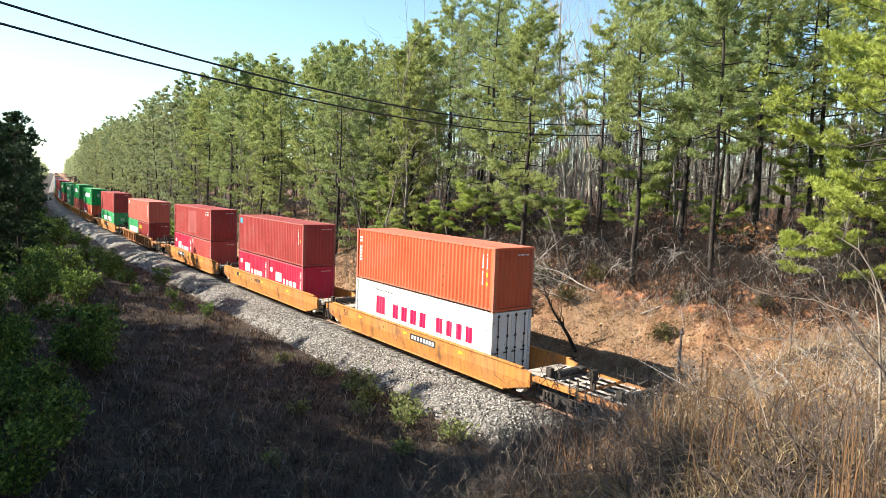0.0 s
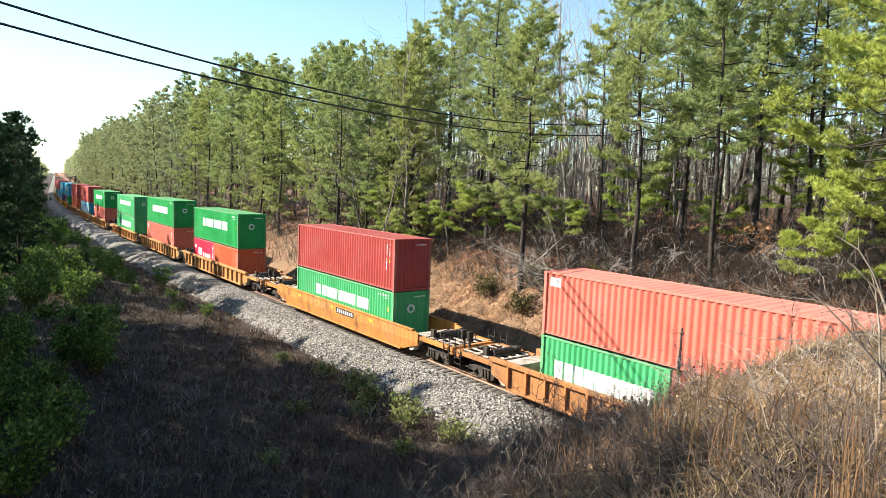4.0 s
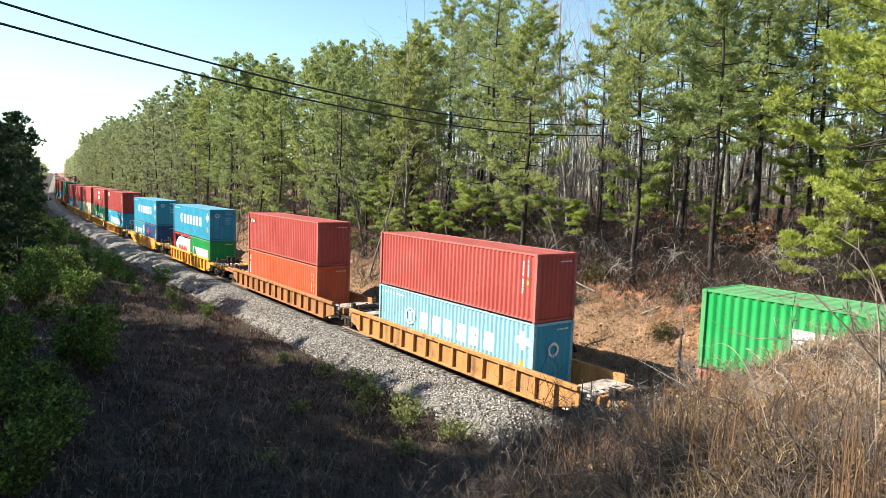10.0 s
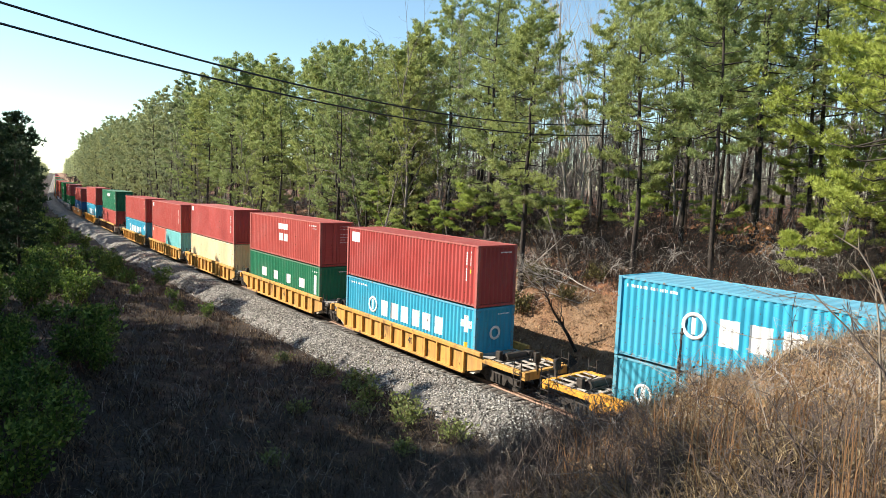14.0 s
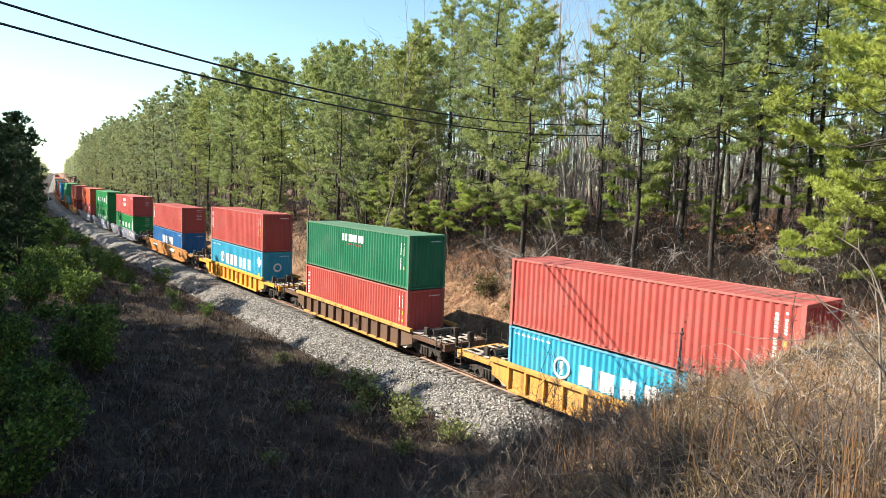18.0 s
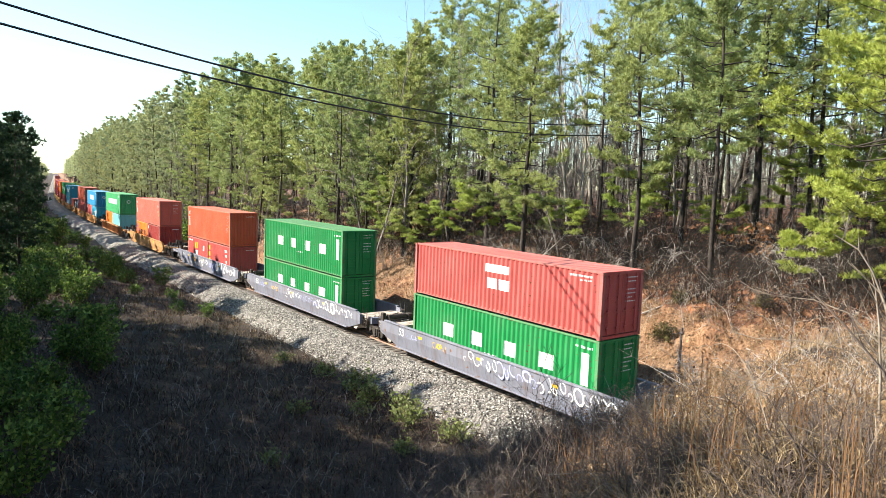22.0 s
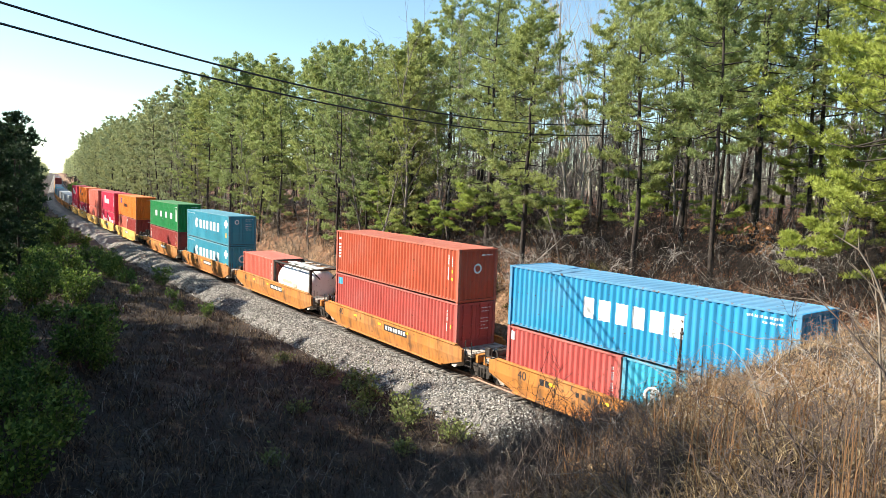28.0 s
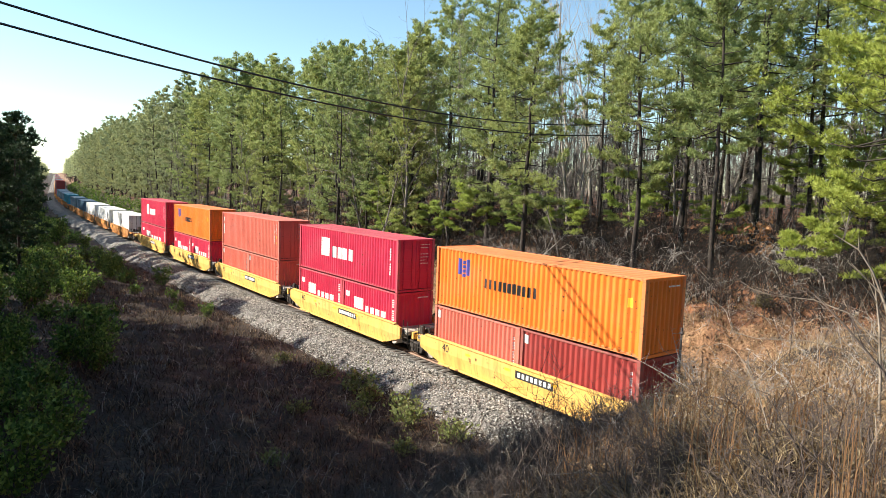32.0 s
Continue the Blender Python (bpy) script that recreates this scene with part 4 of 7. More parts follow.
def well_car(kind, feet, front_end, rear_end, colour, far=False, tag=None):
    """One well unit, its middle over the origin, its front towards -y. front_end, rear_end: a coupled outer end, else a shared truck."""
    half = 9.8 if feet == 53 else 7.83
    h = half - 0.95
    c = car_coat(colour)
    sort = "smooth-sided" if kind == "smooth" else "ribbed"
    root = tagged(new("well_car"), f"{colour.replace('_', ' ')} {sort} steel well car, dusty and worn", "railway car", "well cars of the train")
    for sx in (-1, 1):
        turn = 0 if sx < 0 else 180
        at = pose(sx * 1.44, 0, 0, 0, 0, turn)
        if kind == "smooth":
            s = part("side_sill", shared(("ss", h), lambda: smooth_side(h)), c, root, at=at)
            part("top_chord", shared(("sc", h), lambda: smooth_chord(h)), c, root, at=at)
        else:
            s = part("side_sill", shared(("rs", h), lambda: ribbed_side(h)), c, root, at=at)
            part("top_chord", shared(("rc", h), lambda: ribbed_chord(h)), car_coat("dull_yellow") if colour == "brown" else c, root, at=at)
            if not far and sx < 0:
                n = 15 if feet == 53 else 12
                step = (2 * h - 2.4) / (n - 1)
                for i in range(n):
                    part("rib", shared("rib", rib_mesh), c, root, at=pose(sx * 1.44, -h + 1.2 + i * step, 0, 0, 0, turn))
    part("well_floor", shared(("deck", h), lambda: deck_mesh(h)), STEEL, root)
    for sy, outer in ((-1, front_end), (1, rear_end)):
        turn = 180 if sy < 0 else 0
        part("bulkhead", shared("bulkhead", bulkhead_mesh), RUSTY, root, "dusty rusty bulkhead", at=pose(0, sy * (h - 0.9), 0, 0, 0, turn))
        length = (half - h + 1.75) if outer else (half - h - 0.12)
        wide = 1.3 if outer else 1.15
        add_platform(root, sy * h, turn, length, wide, far, c)
        if not far:
            for sx in (-1, 1):
                part("ladder", shared("ladder", ladder_mesh), STEEL, root, at=pose(sx * (wide + 0.16), sy * (h + length - 0.35 if outer else h + 0.25), 0))
        if outer:
            add_truck(root, sy * (half - 0.25))
            part("coupler", shared("coupler", coupler_mesh), STEEL, root, at=pose(0, sy * (half + 1.45), 0, 0, 0, turn))
            if not far:
                part("brake_wheel", shared("brake_wheel", brake_mesh), STEEL, root, at=pose(-0.55, sy * (half + 1.5), 1.75, 0, 0, turn))
                part("brake_gear", shared("gear", gear_mesh), STEEL, root, at=pose(0, sy * (half - 0.2), -0.02))
        elif sy > 0:
            add_truck(root, half)
            if not far:
                part("brake_gear", shared("gear", gear_mesh), STEEL, root, at=pose(0, half - 0.45, -0.02))
    if far:
        return root
    # stencils and plates on the camera-side sill
    face = -1.505 if kind == "smooth" else -1.57
    figures = str(feet)
    if kind == "smooth":
        ink = WHITE if colour == "grey" else BLACK
        part("numeral", shared(("num", figures), lambda: numeral_mesh(figures, 0.52)), ink, root, "stencilled figures", at=pose(face, h - 2.1, 1.08))
        if tag != "red":
            part("reflector", shared(("refl", h), lambda: reflector_mesh(h)), YELLOW_MARK, root, "yellow reflector strips", at=pose(face, 0.4, 1.14))["kind"] = "stuff"
    elif feet == 40:
        part("numeral", shared(("num", figures), lambda: numeral_mesh(figures, 0.52)), BLACK, root, "stencilled figures", at=pose(-1.47, -1.25, 0.82))
    if tag in ("plate", "plate_back"):
        along = -1.2 if tag == "plate" else 2.6
        part("number_plate", shared("plate_black", lambda: plate(2.2, 0.34)), BLACK, root, "black plate with white bars", at=pose(face, along, 1.06))
        part("marking", shared("plate_bars", lambda: plate_bars(8, 0.2, 0.15, 0.25)), WHITE, root, "white bars", at=pose(face - 0.006, along, 1.06))["kind"] = "stuff"
    elif tag == "red":
        part("marking", shared("red_bars", lambda: plate_bars(3, 0.5, 0.36, 0.62)), RED_MARK, root, "red painted blocks", at=pose(face, -3.8, 1.12))["kind"] = "stuff"
        part("marking", shared("dark_bars", lambda: plate_bars(2, 0.25, 0.2, 0.34)), BLACK, root, "dark stencil bars", at=pose(face, -2.2, 1.12))["kind"] = "stuff"
        part("marking", shared("plate_bars4", lambda: plate_bars(5, 0.1, 0.12, 0.2)), BLACK, root, "dark stencil bars", at=pose(face, 4.2, 1.1))["kind"] = "stuff"
    elif tag == "graffiti":
        rnd = random.Random(round(h * 10) + (3 if front_end else 5) + (7 if rear_end else 0))
        inks = [INKS["LILAC"], YELLOW_MARK, WHITE, INKS["LILAC"], WHITE, WHITE]
        for i in range(6):
            y = h - 2.6 - i * (2 * h - 4.6) / 5.4
            big = 0.3 if i in (0, 1) else 0.66
            for k in range(6):
                part("graffiti", loop_mesh(rnd, big * rnd.uniform(0.45, 1.25)), inks[i], root, "sprayed loop", at=pose(face - 0.001 * k, y - k * big * 0.62, 1.02 + rnd.uniform(-0.25, 0.25) * big))
    elif tag == "plates":
        part("number_plate", shared("plate_black", lambda: plate(2.2, 0.34)), BLACK, root, "black plate with white bars", at=pose(face, h - 5.0, 1.02))
        part("marking", shared("plate_bars", lambda: plate_bars(8, 0.2, 0.15, 0.25)), WHITE, root, "white bars", at=pose(face - 0.006, h - 5.0, 1.02))["kind"] = "stuff"
        part("number_plate", shared("plate_big", lambda: plate(2.4, 0.5)), BLACK, root, "black plate with white blocks", at=pose(face, -3.2, 1.04))
        part("marking", shared("plate_blocks", lambda: plate_bars(5, 0.3, 0.3, 0.4)), WHITE, root, "white blocks", at=pose(face - 0.006, -3.2, 1.04))["kind"] = "stuff"
    elif tag == "stencil":
        part("marking", shared("st_bars", lambda: plate_bars(4, 0.2, 0.16, 0.3)), BLACK, root, "dark stencil bars", at=pose(face, 1.3, 1.1))["kind"] = "stuff"
        part("marking", shared("st_bars2", lambda: plate_bars(2, 0.26, 0.22, 0.3)), BLACK, root, "dark stencil bars", at=pose(face, h - 3.4, 1.1))["kind"] = "stuff"
    return root


def loop_mesh(rnd, size):
    """One flat sprayed loop or blob."""
    v = []
    ry, rz = size * rnd.uniform(0.25, 0.45), size * rnd.uniform(0.3, 0.55)
    start, turn, n = rnd.uniform(0, 6.28), rnd.uniform(3.2, 6.28), 14
    inner = rnd.choice([0.55, 0.74, 0.84])
    for i in range(n + 1):
        t = start + turn * i / n
        for r in (inner, 1.0):
            v.append((-0.002, r * ry * math.cos(t) + 0.25 * r * rz * math.sin(t), r * rz * math.sin(t)))
    return mesh_np("graffiti", v, [[(2 * i, 2 * i + 1, 2 * i + 3, 2 * i + 2) for i in range(n)]])


def plate(w, t):
    bm = bmesh.new()
    box(bm, -0.004, 0.012, -w / 2, w / 2, -t / 2, t / 2)
    return finish(bm, "plate")


def numeral_mesh(text, size):
    """Flat stencilled figures on a sill, read from the camera's side."""
    curve = bpy.data.curves.new("numeral", "FONT")
    curve.body, curve.size, curve.align_x, curve.align_y = text, size, "CENTER", "CENTER"
    curve.extrude = 0.003
    ob = bpy.data.objects.new("numeral", curve)
    me = bpy.data.meshes.new_from_object(ob)
    bpy.data.objects.remove(ob)
    me.transform(Matrix(((0, 0, -1, 0), (-1, 0, 0, 0), (0, 1, 0, 0), (0, 0, 0, 1))))
    return me


def reflector_mesh(h):
    """Small yellow reflector strips spaced along the sill."""
    bm = bmesh.new()
    for i in range(3):
        y = -h + 4.2 + i * (2 * h - 8.4) / 2
        box(bm, -0.004, 0.008, y - 0.17, y + 0.17, -0.06, 0.06)
    return finish(bm, "reflector")


def plate_bars(n, h, w, step):
    bm = bmesh.new()
    for i in range(n):
        y = (i - (n - 1) / 2) * step
        box(bm, -0.004, 0.012, y - w / 2, y + w / 2, -h / 2, h / 2)
    return finish(bm, "marking")


# ================= the train =================
HC, STD = 2.896, 2.591


def box40(key, style="none", height=HC, **kw):
    return [(key, 40, style, height, 0.0, kw)]


def pair20(rear, front):
    """Two twenty-footers in one well; each is (colour, style), or a tank."""
    return [(rear[0], 20, rear[1], STD, 3.06, {}), (front[0], 20, front[1], STD, -3.06, {})]


D = dict(door=True)
R = dict(end_ring=True)
DR = dict(door=True, end_ring=True)
# place along the train, side, well, coupled front, coupled rear, paint, stencil, lower load, upper load
TRAIN = [
    (5.0, "ribbed", 53, 1, 1, "rust_yellow", None, box40("pale_blue", "ringed", STD), []),
    (27.77, "smooth", 53, 1, 0, "ochre", "plate", box40("white", "magenta", **D), box40("rust_orange", "tall_code")),
    (47.15, "smooth", 53, 0, 0, "ochre", "stencil", pair20(("crimson", "low_k"), ("crimson", "low_k")), box40("maroon", "blue_plate")),
    (66.55, "smooth", 53, 0, 1, "ochre", "plate_back", pair20(("crimson", "low_k"), ("red", "small_plate")), box40("maroon", "patch")),
    (90.4, "ribbed", 53, 1, 1, "rust_yellow", None, pair20(("pale_green", "long_white"), ("dark_red", "top_yellow")), box40("coral", "small_plate", STD)),
    (113.7, "smooth", 53, 1, 1, "ochre", "plate", box40("pale_green", "nine_blocks", STD, **R), box40("maroon", "none")),
    (137.4, "ribbed", 53, 1, 0, "dusty_ochre", None, pair20(("crimson", "low_k"), ("rust_orange", "tall_code")), box40("green", "nine_blocks", **R)),
    (157.0, "ribbed", 53, 0, 0, "dusty_ochre", None, box40("coral", "small_plate"), box40("green", "nine_blocks", **R)),
    (176.6, "ribbed", 53, 0, 1, "dusty_ochre", None, box40("pale_green", "nine_blocks"), box40("pale_green", "wordmark", STD, **R)),
    (200.15, "ribbed", 53, 1, 0, "dusty_ochre", None, box40("coral", "small_plate"), box40("green", "nine_blocks", STD, **R)),
    (219.75, "ribbed", 53, 0, 0, "dusty_ochre", None, box40("pale_blue", "ringed", **R), box40("brick", "none")),
    (239.6, "ribbed", 53, 0, 1, "rust_yellow", None, box40("rust_orange", "tall_code"), box40("brick", "sign_plate")),
    (261.5, "ribbed", 40, 1, 1, "bright_yellow", None, [("tank_red", 20, "", STD, 3.06, {}), ("green", 20, "long_white", STD, -3.06, {})], box40("blue", "ringed", **DR)),
    (281.3, "smooth", 40, 1, 1, "bright_yellow", "red", pair20(("teal", "ringed_short"), ("navy", "cross")), box40("blue", "ringed", **DR)),
    (301.35, "ribbed", 40, 1, 0, "dull_yellow", None, box40("blue", "ringed", **R), box40("maroon", "corner_plate")),
    (317.1, "ribbed", 40, 0, 0, "dull_yellow", None, box40("dark_green", "four_letters"), box40("brick", "white_mark", **D)),
    (332.95, "ribbed", 40, 0, 0, "dull_yellow", None, box40("cream", "none"), box40("red", "small_plate")),
    (348.85, "ribbed", 40, 0, 0, "dull_yellow", None, pair20(("coral", "small_plate"), ("cyan", "small_plate")), box40("brick", "small_plate")),
    (364.75, "ribbed", 40, 0, 1, "dull_yellow", None, box40("blue", "ringed", STD, **R), box40("brick", "none")),
    (384.75, "ribbed", 40, 1, 1, "brown", None, box40("brick", "tall_code"), box40("dark_green", "seven")),
    (404.5, "ribbed", 40, 1, 1, "bright_yellow", None, box40("blue", "ringed", **R), box40("brick", "tall_code")),
    (426.2, "smooth", 53, 1, 1, "ochre", "plates", box40("deep_blue", "six_big", STD), box40("brick", "tall_code", STD, **D)),
    (449.85, "smooth", 53, 1, 0, "grey", "graffiti", box40("mid_green", "four_letters", **D), box40("red", "white_mark", STD, **D)),
    (469.8, "smooth", 53, 0, 0, "grey", "graffiti", box40("mid_green", "four_letters", STD, **D), box40("mid_green", "four_letters", **D)),
    (489.55, "smooth", 53, 0, 1, "grey", "graffiti", pair20(("red", "yellow_tag"), ("red", "gold_column")), box40("fire_orange", "tall_code")),
    (513.3, "smooth", 53, 1, 1, "dusty_ochre", "stencil", pair20(("orange", "blue_square_low"), ("dark_red", "small_plate")), box40("coral", "tall_code", **D)),
    (537.0, "ribbed", 53, 1, 1, "rust_yellow", None, pair20(("orange", "none"), ("cyan", "none")), box40("pale_green", "nine_blocks", **R)),
    (559.45, "smooth", 40, 1, 0, "ochre", "stencil", pair20(("red", "small_plate"), ("blue", "ringed_short")), box40("royal_blue", "six_big", STD, **R)),
    (575.15, "smooth", 40, 0, 0, "ochre", "plate", box40("brick", "blue_plate", **D), box40("dull_orange", "tall_code", STD, **R)),
    (590.9, "smooth", 40, 0, 0, "ochre", "plate", [("coral", 20, "none", STD, 3.06, {}), ("tank_black", 20, "", STD, -3.06, {})], []),
    (606.65, "smooth", 40, 0, 0, "ochre", "plate", box40("teal", "ringed", STD, **R), box40("teal", "ringed", STD, **DR)),
    (622.4, "smooth", 40, 0, 1, "ochre", "plate", box40("dark_red", "tall_code", STD, **D), box40("mid_green", "four_letters")),
    (642.57, "smooth", 40, 1, 0, "lemon", "plate", pair20(("coral", "small_plate"), ("dark_red", "small_plate")), box40("orange", "blue_square")),
    (658.23, "smooth", 40, 0, 0, "lemon", "plate", pair20(("crimson", "low_k"), ("crimson", "low_k")), box40("crimson", "white_k", **D)),
    (673.87, "smooth", 40, 0, 0, "lemon", "plate", pair20(("coral", "small_plate"), ("coral", "small_plate")), box40("coral", "tall_code", **D)),
    (689.5, "smooth", 40, 0, 0, "lemon", "plate", pair20(("crimson", "low_k"), ("crimson", "low_k")), box40("orange", "blue_square")),
    (705.15, "smooth", 40, 0, 1, "lemon", "plate", box40("crimson", "low_k", STD), box40("crimson", "white_k")),
]
SINGLES = ["white", "white", "white", "slate", "slate", "teal", "slate", "slate", "slate"]
STACKS = [("maroon", "brick"), ("navy", "maroon"), ("green", "brick"), ("red", "coral"), ("slate", "maroon"), ("brick", "dark_red")]
place = 705.15 + 19.85
for i in range(34):
    ends = (int(i % 5 == 0), int(i % 5 == 4))
    if i < len(SINGLES):
        lower, upper = box40(SINGLES[i], "corner_plate" if i < 3 else "none", far=i > 2, **({} if i else D)), []
    else:
        a, b = STACKS[i % len(STACKS)]
        lower, upper = box40(b, "none", STD, far=True), box40(a, "none", HC, far=True)
    TRAIN.append((place, "smooth", 40, *ends, "ochre" if i < 9 else "bright_yellow", None, lower, upper))
    place += 20.0 if ends[1] else 15.66
WELL_FLOOR = 0.39


def build_train():
    for n, (u, kind, feet, front_end, rear_end, colour, tag, lower, upper) in enumerate(TRAIN):
        far = n > 39
        car = well_car(kind, feet, front_end, rear_end, colour, far, tag)
        MOVERS.append((car, u, Matrix.Identity(4)))
        z = WELL_FLOOR
        for tier in (lower, upper):
            for key, size, style, height, y, kw in tier:
                if key.startswith("tank"):
                    ob = tank_container(key == "tank_red")
                else:
                    ob = container(key, size, height, style, **kw)
                MOVERS.append((ob, u, pose(0, y, z)))
            if tier:
                z += tier[0][3] + 0.035


def motions():
    times = [2.0 * i for i in range(17)]
    for thing, u, local in MOVERS:
        walk(thing, [(t, track_pose(u - SPEED * t) @ local) for t in times])


build_train()

# ================= vegetation =================
def tuft_blades(rng, centres, ways, count, length, width, spread=0.8):
    """Needle tufts: thin triangles that fan out round a twig's way."""
    n = len(centres)
    w = ways[:, None, :] + rng.normal(0, spread, (n, count, 3))
    w[..., 2] += 0.15
    w = unit(w).reshape(-1, 3)
    root = np.repeat(centres, count, axis=0) + rng.normal(0, 0.05, (n * count, 3)) * length
    size = length * rng.uniform(0.6, 1.25, (n * count, 1))
    return blades(root, root + w * size, width * rng.uniform(0.7, 1.3, n * count), np.cross(w, unit(rng.normal(0, 1, (n * count, 3)))))


def pine_arrays(seed, height, crown_from, limbs, subs, tufts, needles, length, width, radius, reach=3.0, sides=8, stubs=14, flat=0.55, ragged=0.35):
    """Loblolly pine: rounded needle clumps at the ends of forked limbs, with gaps between the limbs: (wood verts, polys), (needle verts, polys)."""
    rng = np.random.default_rng(seed)
    nseg = 9
    zs = np.linspace(0, height, nseg + 1)
    lean = rng.normal(0, 0.012, 2)
    wob = np.cumsum(rng.normal(0, 0.09, (nseg + 1, 2)), axis=0) * min(1.0, height / 15)
    wob -= wob[0]
    axis = np.stack([lean[0] * zs + wob[:, 0], lean[1] * zs + wob[:, 1], zs], axis=1)
    rad = radius * (1 - 0.9 * (zs / height) ** 1.15)
    rad[0] *= 1.25
    axis[0, 2] = -0.5
    wood = [hose(axis, rad, sides)]

    def on_axis(z):
        return np.stack([np.interp(z, zs, axis[:, 0]), np.interp(z, zs, axis[:, 1]), z], axis=-1)
    # limbs, thinned out at random, longest a third of the way up the crown
    f = (np.arange(limbs) + rng.random(limbs)) / limbs
    z = height * (crown_from + (0.99 - crown_from) * f ** 0.92)
    rel = np.clip((z / height - crown_from) / (1 - crown_from), 0, 1)
    az = np.arange(limbs) * 2.4 + rng.normal(0, 0.5, limbs)
    out = reach * np.interp(rel, [0, 0.12, 0.38, 0.68, 0.88, 1], [0.6, 0.85, 1.0, 0.82, 0.52, 0.2]) * rng.uniform(1 - 1.6 * ragged, 1 + 0.6 * ragged, limbs)
    rise = np.interp(rel, [0, 0.3, 0.7, 1], [-0.06, 0.12, 0.42, 0.95]) + rng.normal(0, 0.13, limbs)
    root = on_axis(z)
    head = np.stack([np.cos(az), np.sin(az), np.zeros(limbs)], axis=1)
    bow = rng.normal(0, 0.16, limbs)
    side = np.stack([-np.sin(az), np.cos(az), np.zeros(limbs)], axis=1)

    def on_limb(k, s):
        o = out[k]
        up = (rise[k] * s + 0.2 * s * s - 0.12 * np.sin(3.14 * s)) * o
        return root[k] + head[k] * (o * s)[:, None] + side[k] * (bow[k] * s * s * o)[:, None] + np.stack([0 * up, 0 * up, up], axis=1)
    every = np.arange(limbs)
    r = np.clip(0.012 * out, 0.007, 0.05)
    knots = [on_limb(every, np.full(limbs, s)) for s in (0.0, 0.34, 0.68, 1.0)]
    for i, (ra, rb) in enumerate(((1.0, 0.72), (0.72, 0.42), (0.42, 0.12))):
        wood.append(tubes(knots[i], knots[i + 1], r * ra, r * rb, 4 if i == 0 else 3))
    # forks with a clump of tufts round the end of each
    k = np.repeat(every, subs)
    n = len(k)
    s = np.clip(np.tile(np.linspace(0.36, 1.0, subs), limbs) + rng.normal(0, 0.07, n), 0.28, 1.0)
    fork = on_limb(k, s)
    turn = rng.choice([-1, 1], n) * rng.uniform(0.25, 1.15, n) * (s < 0.97)
    way = np.stack([np.cos(az[k] + turn), np.sin(az[k] + turn), np.clip(rise[k] * 0.5, 0, 0.5) + rng.uniform(0.0, 0.4, n)], axis=1)
    reach2 = (0.18 + 0.42 * out[k] * (1.12 - s)) * rng.uniform(0.6, 1.2, n)
    end = fork + unit(way) * reach2[:, None]
    if needles > 6:
        wood.append(tubes(fork, end, 0.011, 0.005, 3))
    kk = np.repeat(np.arange(n), tufts)
    m = len(kk)
    size = (0.2 + 0.09 * np.sqrt(out[k]))[kk] * rng.uniform(0.75, 1.25, n)[kk]
    puff = unit(rng.normal(0, 1, (m, 3))) * (rng.random((m, 1)) ** 0.4)
    puff[:, 2] = np.abs(puff[:, 2]) * flat * 1.3 - 0.1
    back = rng.random((m, 1)) ** 1.3 * 0.6
    centre = end[kk] - unit(way)[kk] * reach2[kk][:, None] * back + puff * (size * 1.15)[:, None]
    aim = unit(puff * 0.9 + unit(way)[kk] * 0.45 + np.array([0, 0, 0.5]) + rng.normal(0, 0.22, (m, 3)))
    green = [tuft_blades(rng, centre, aim, needles, length, width, 0.62)]
    # dead lower branches
    zz = rng.uniform(0.1, max(crown_from, 0.15) + 0.12, stubs) * height
    sa = rng.random(stubs) * 6.283
    so = rng.uniform(0.4, 2.2, stubs) * min(1.0, height / 10)
    p = on_axis(zz)
    e = p + np.stack([np.cos(sa) * so, np.sin(sa) * so, rng.uniform(-0.45, 0.4, stubs) * so], axis=1)
    wood.append(tubes(p, e, 0.026, 0.006, 3))
    q = rng.integers(0, stubs, stubs * 4)
    g = p[q] + (e - p)[q] * rng.uniform(0.3, 1, (len(q), 1))
    wood.append(tubes(g, g + rng.normal(0, 0.32, (len(q), 3)) * min(1.0, height / 10), 0.01, 0.003, 3))
    return gather(wood), gather(green)


def bare_arrays(seed, height, radius, levels=3, fork=5, lean=0.1, spread=0.55):
    """A leafless hardwood or shrub, as tapered rods."""
    rng = np.random.default_rng(seed)
    chunks = []
    steps = 5
    pts = np.zeros((steps + 1, 3))
    d = np.array([rng.normal(0, lean), rng.normal(0, lean), 1.0])
    for i in range(steps):
        pts[i + 1] = pts[i] + unit(d) * height / steps
        d = d + rng.normal(0, 0.1, 3) * [1, 1, 0.3]
    rr = radius * np.linspace(1, 0.2, steps + 1)
    pts[0, 2] -= 0.3
    chunks.append(tubes(pts[:-1], pts[1:], rr[:-1], rr[1:], 6))
    p0, p1, r = pts[1:-1], pts[2:], rr[1:-1]
    length = height * 0.34
    for level in range(levels):
        n = len(p0) * fork
        k = np.repeat(np.arange(len(p0)), fork)
        f = rng.random((n, 1))
        a = p0[k] + (p1 - p0)[k] * f
        way = unit(unit(p1 - p0)[k] + rng.normal(0, spread, (n, 3)) + np.array([0, 0, 0.12]))
        b = a + way * length * rng.uniform(0.4, 1.1, (n, 1))
        rb = np.maximum(r[k] * 0.5, 0.004)
        mid = (a + b) / 2 + rng.normal(0, 0.06, (n, 3)) * length
        chunks += [tubes(a, mid, rb, rb * 0.7, 3), tubes(mid, b, rb * 0.7, rb * 0.25, 3)]
        p0, p1, r = mid, b, rb * 0.6
        length *= 0.5
        fork = max(2, fork - 1)
    return gather(chunks)


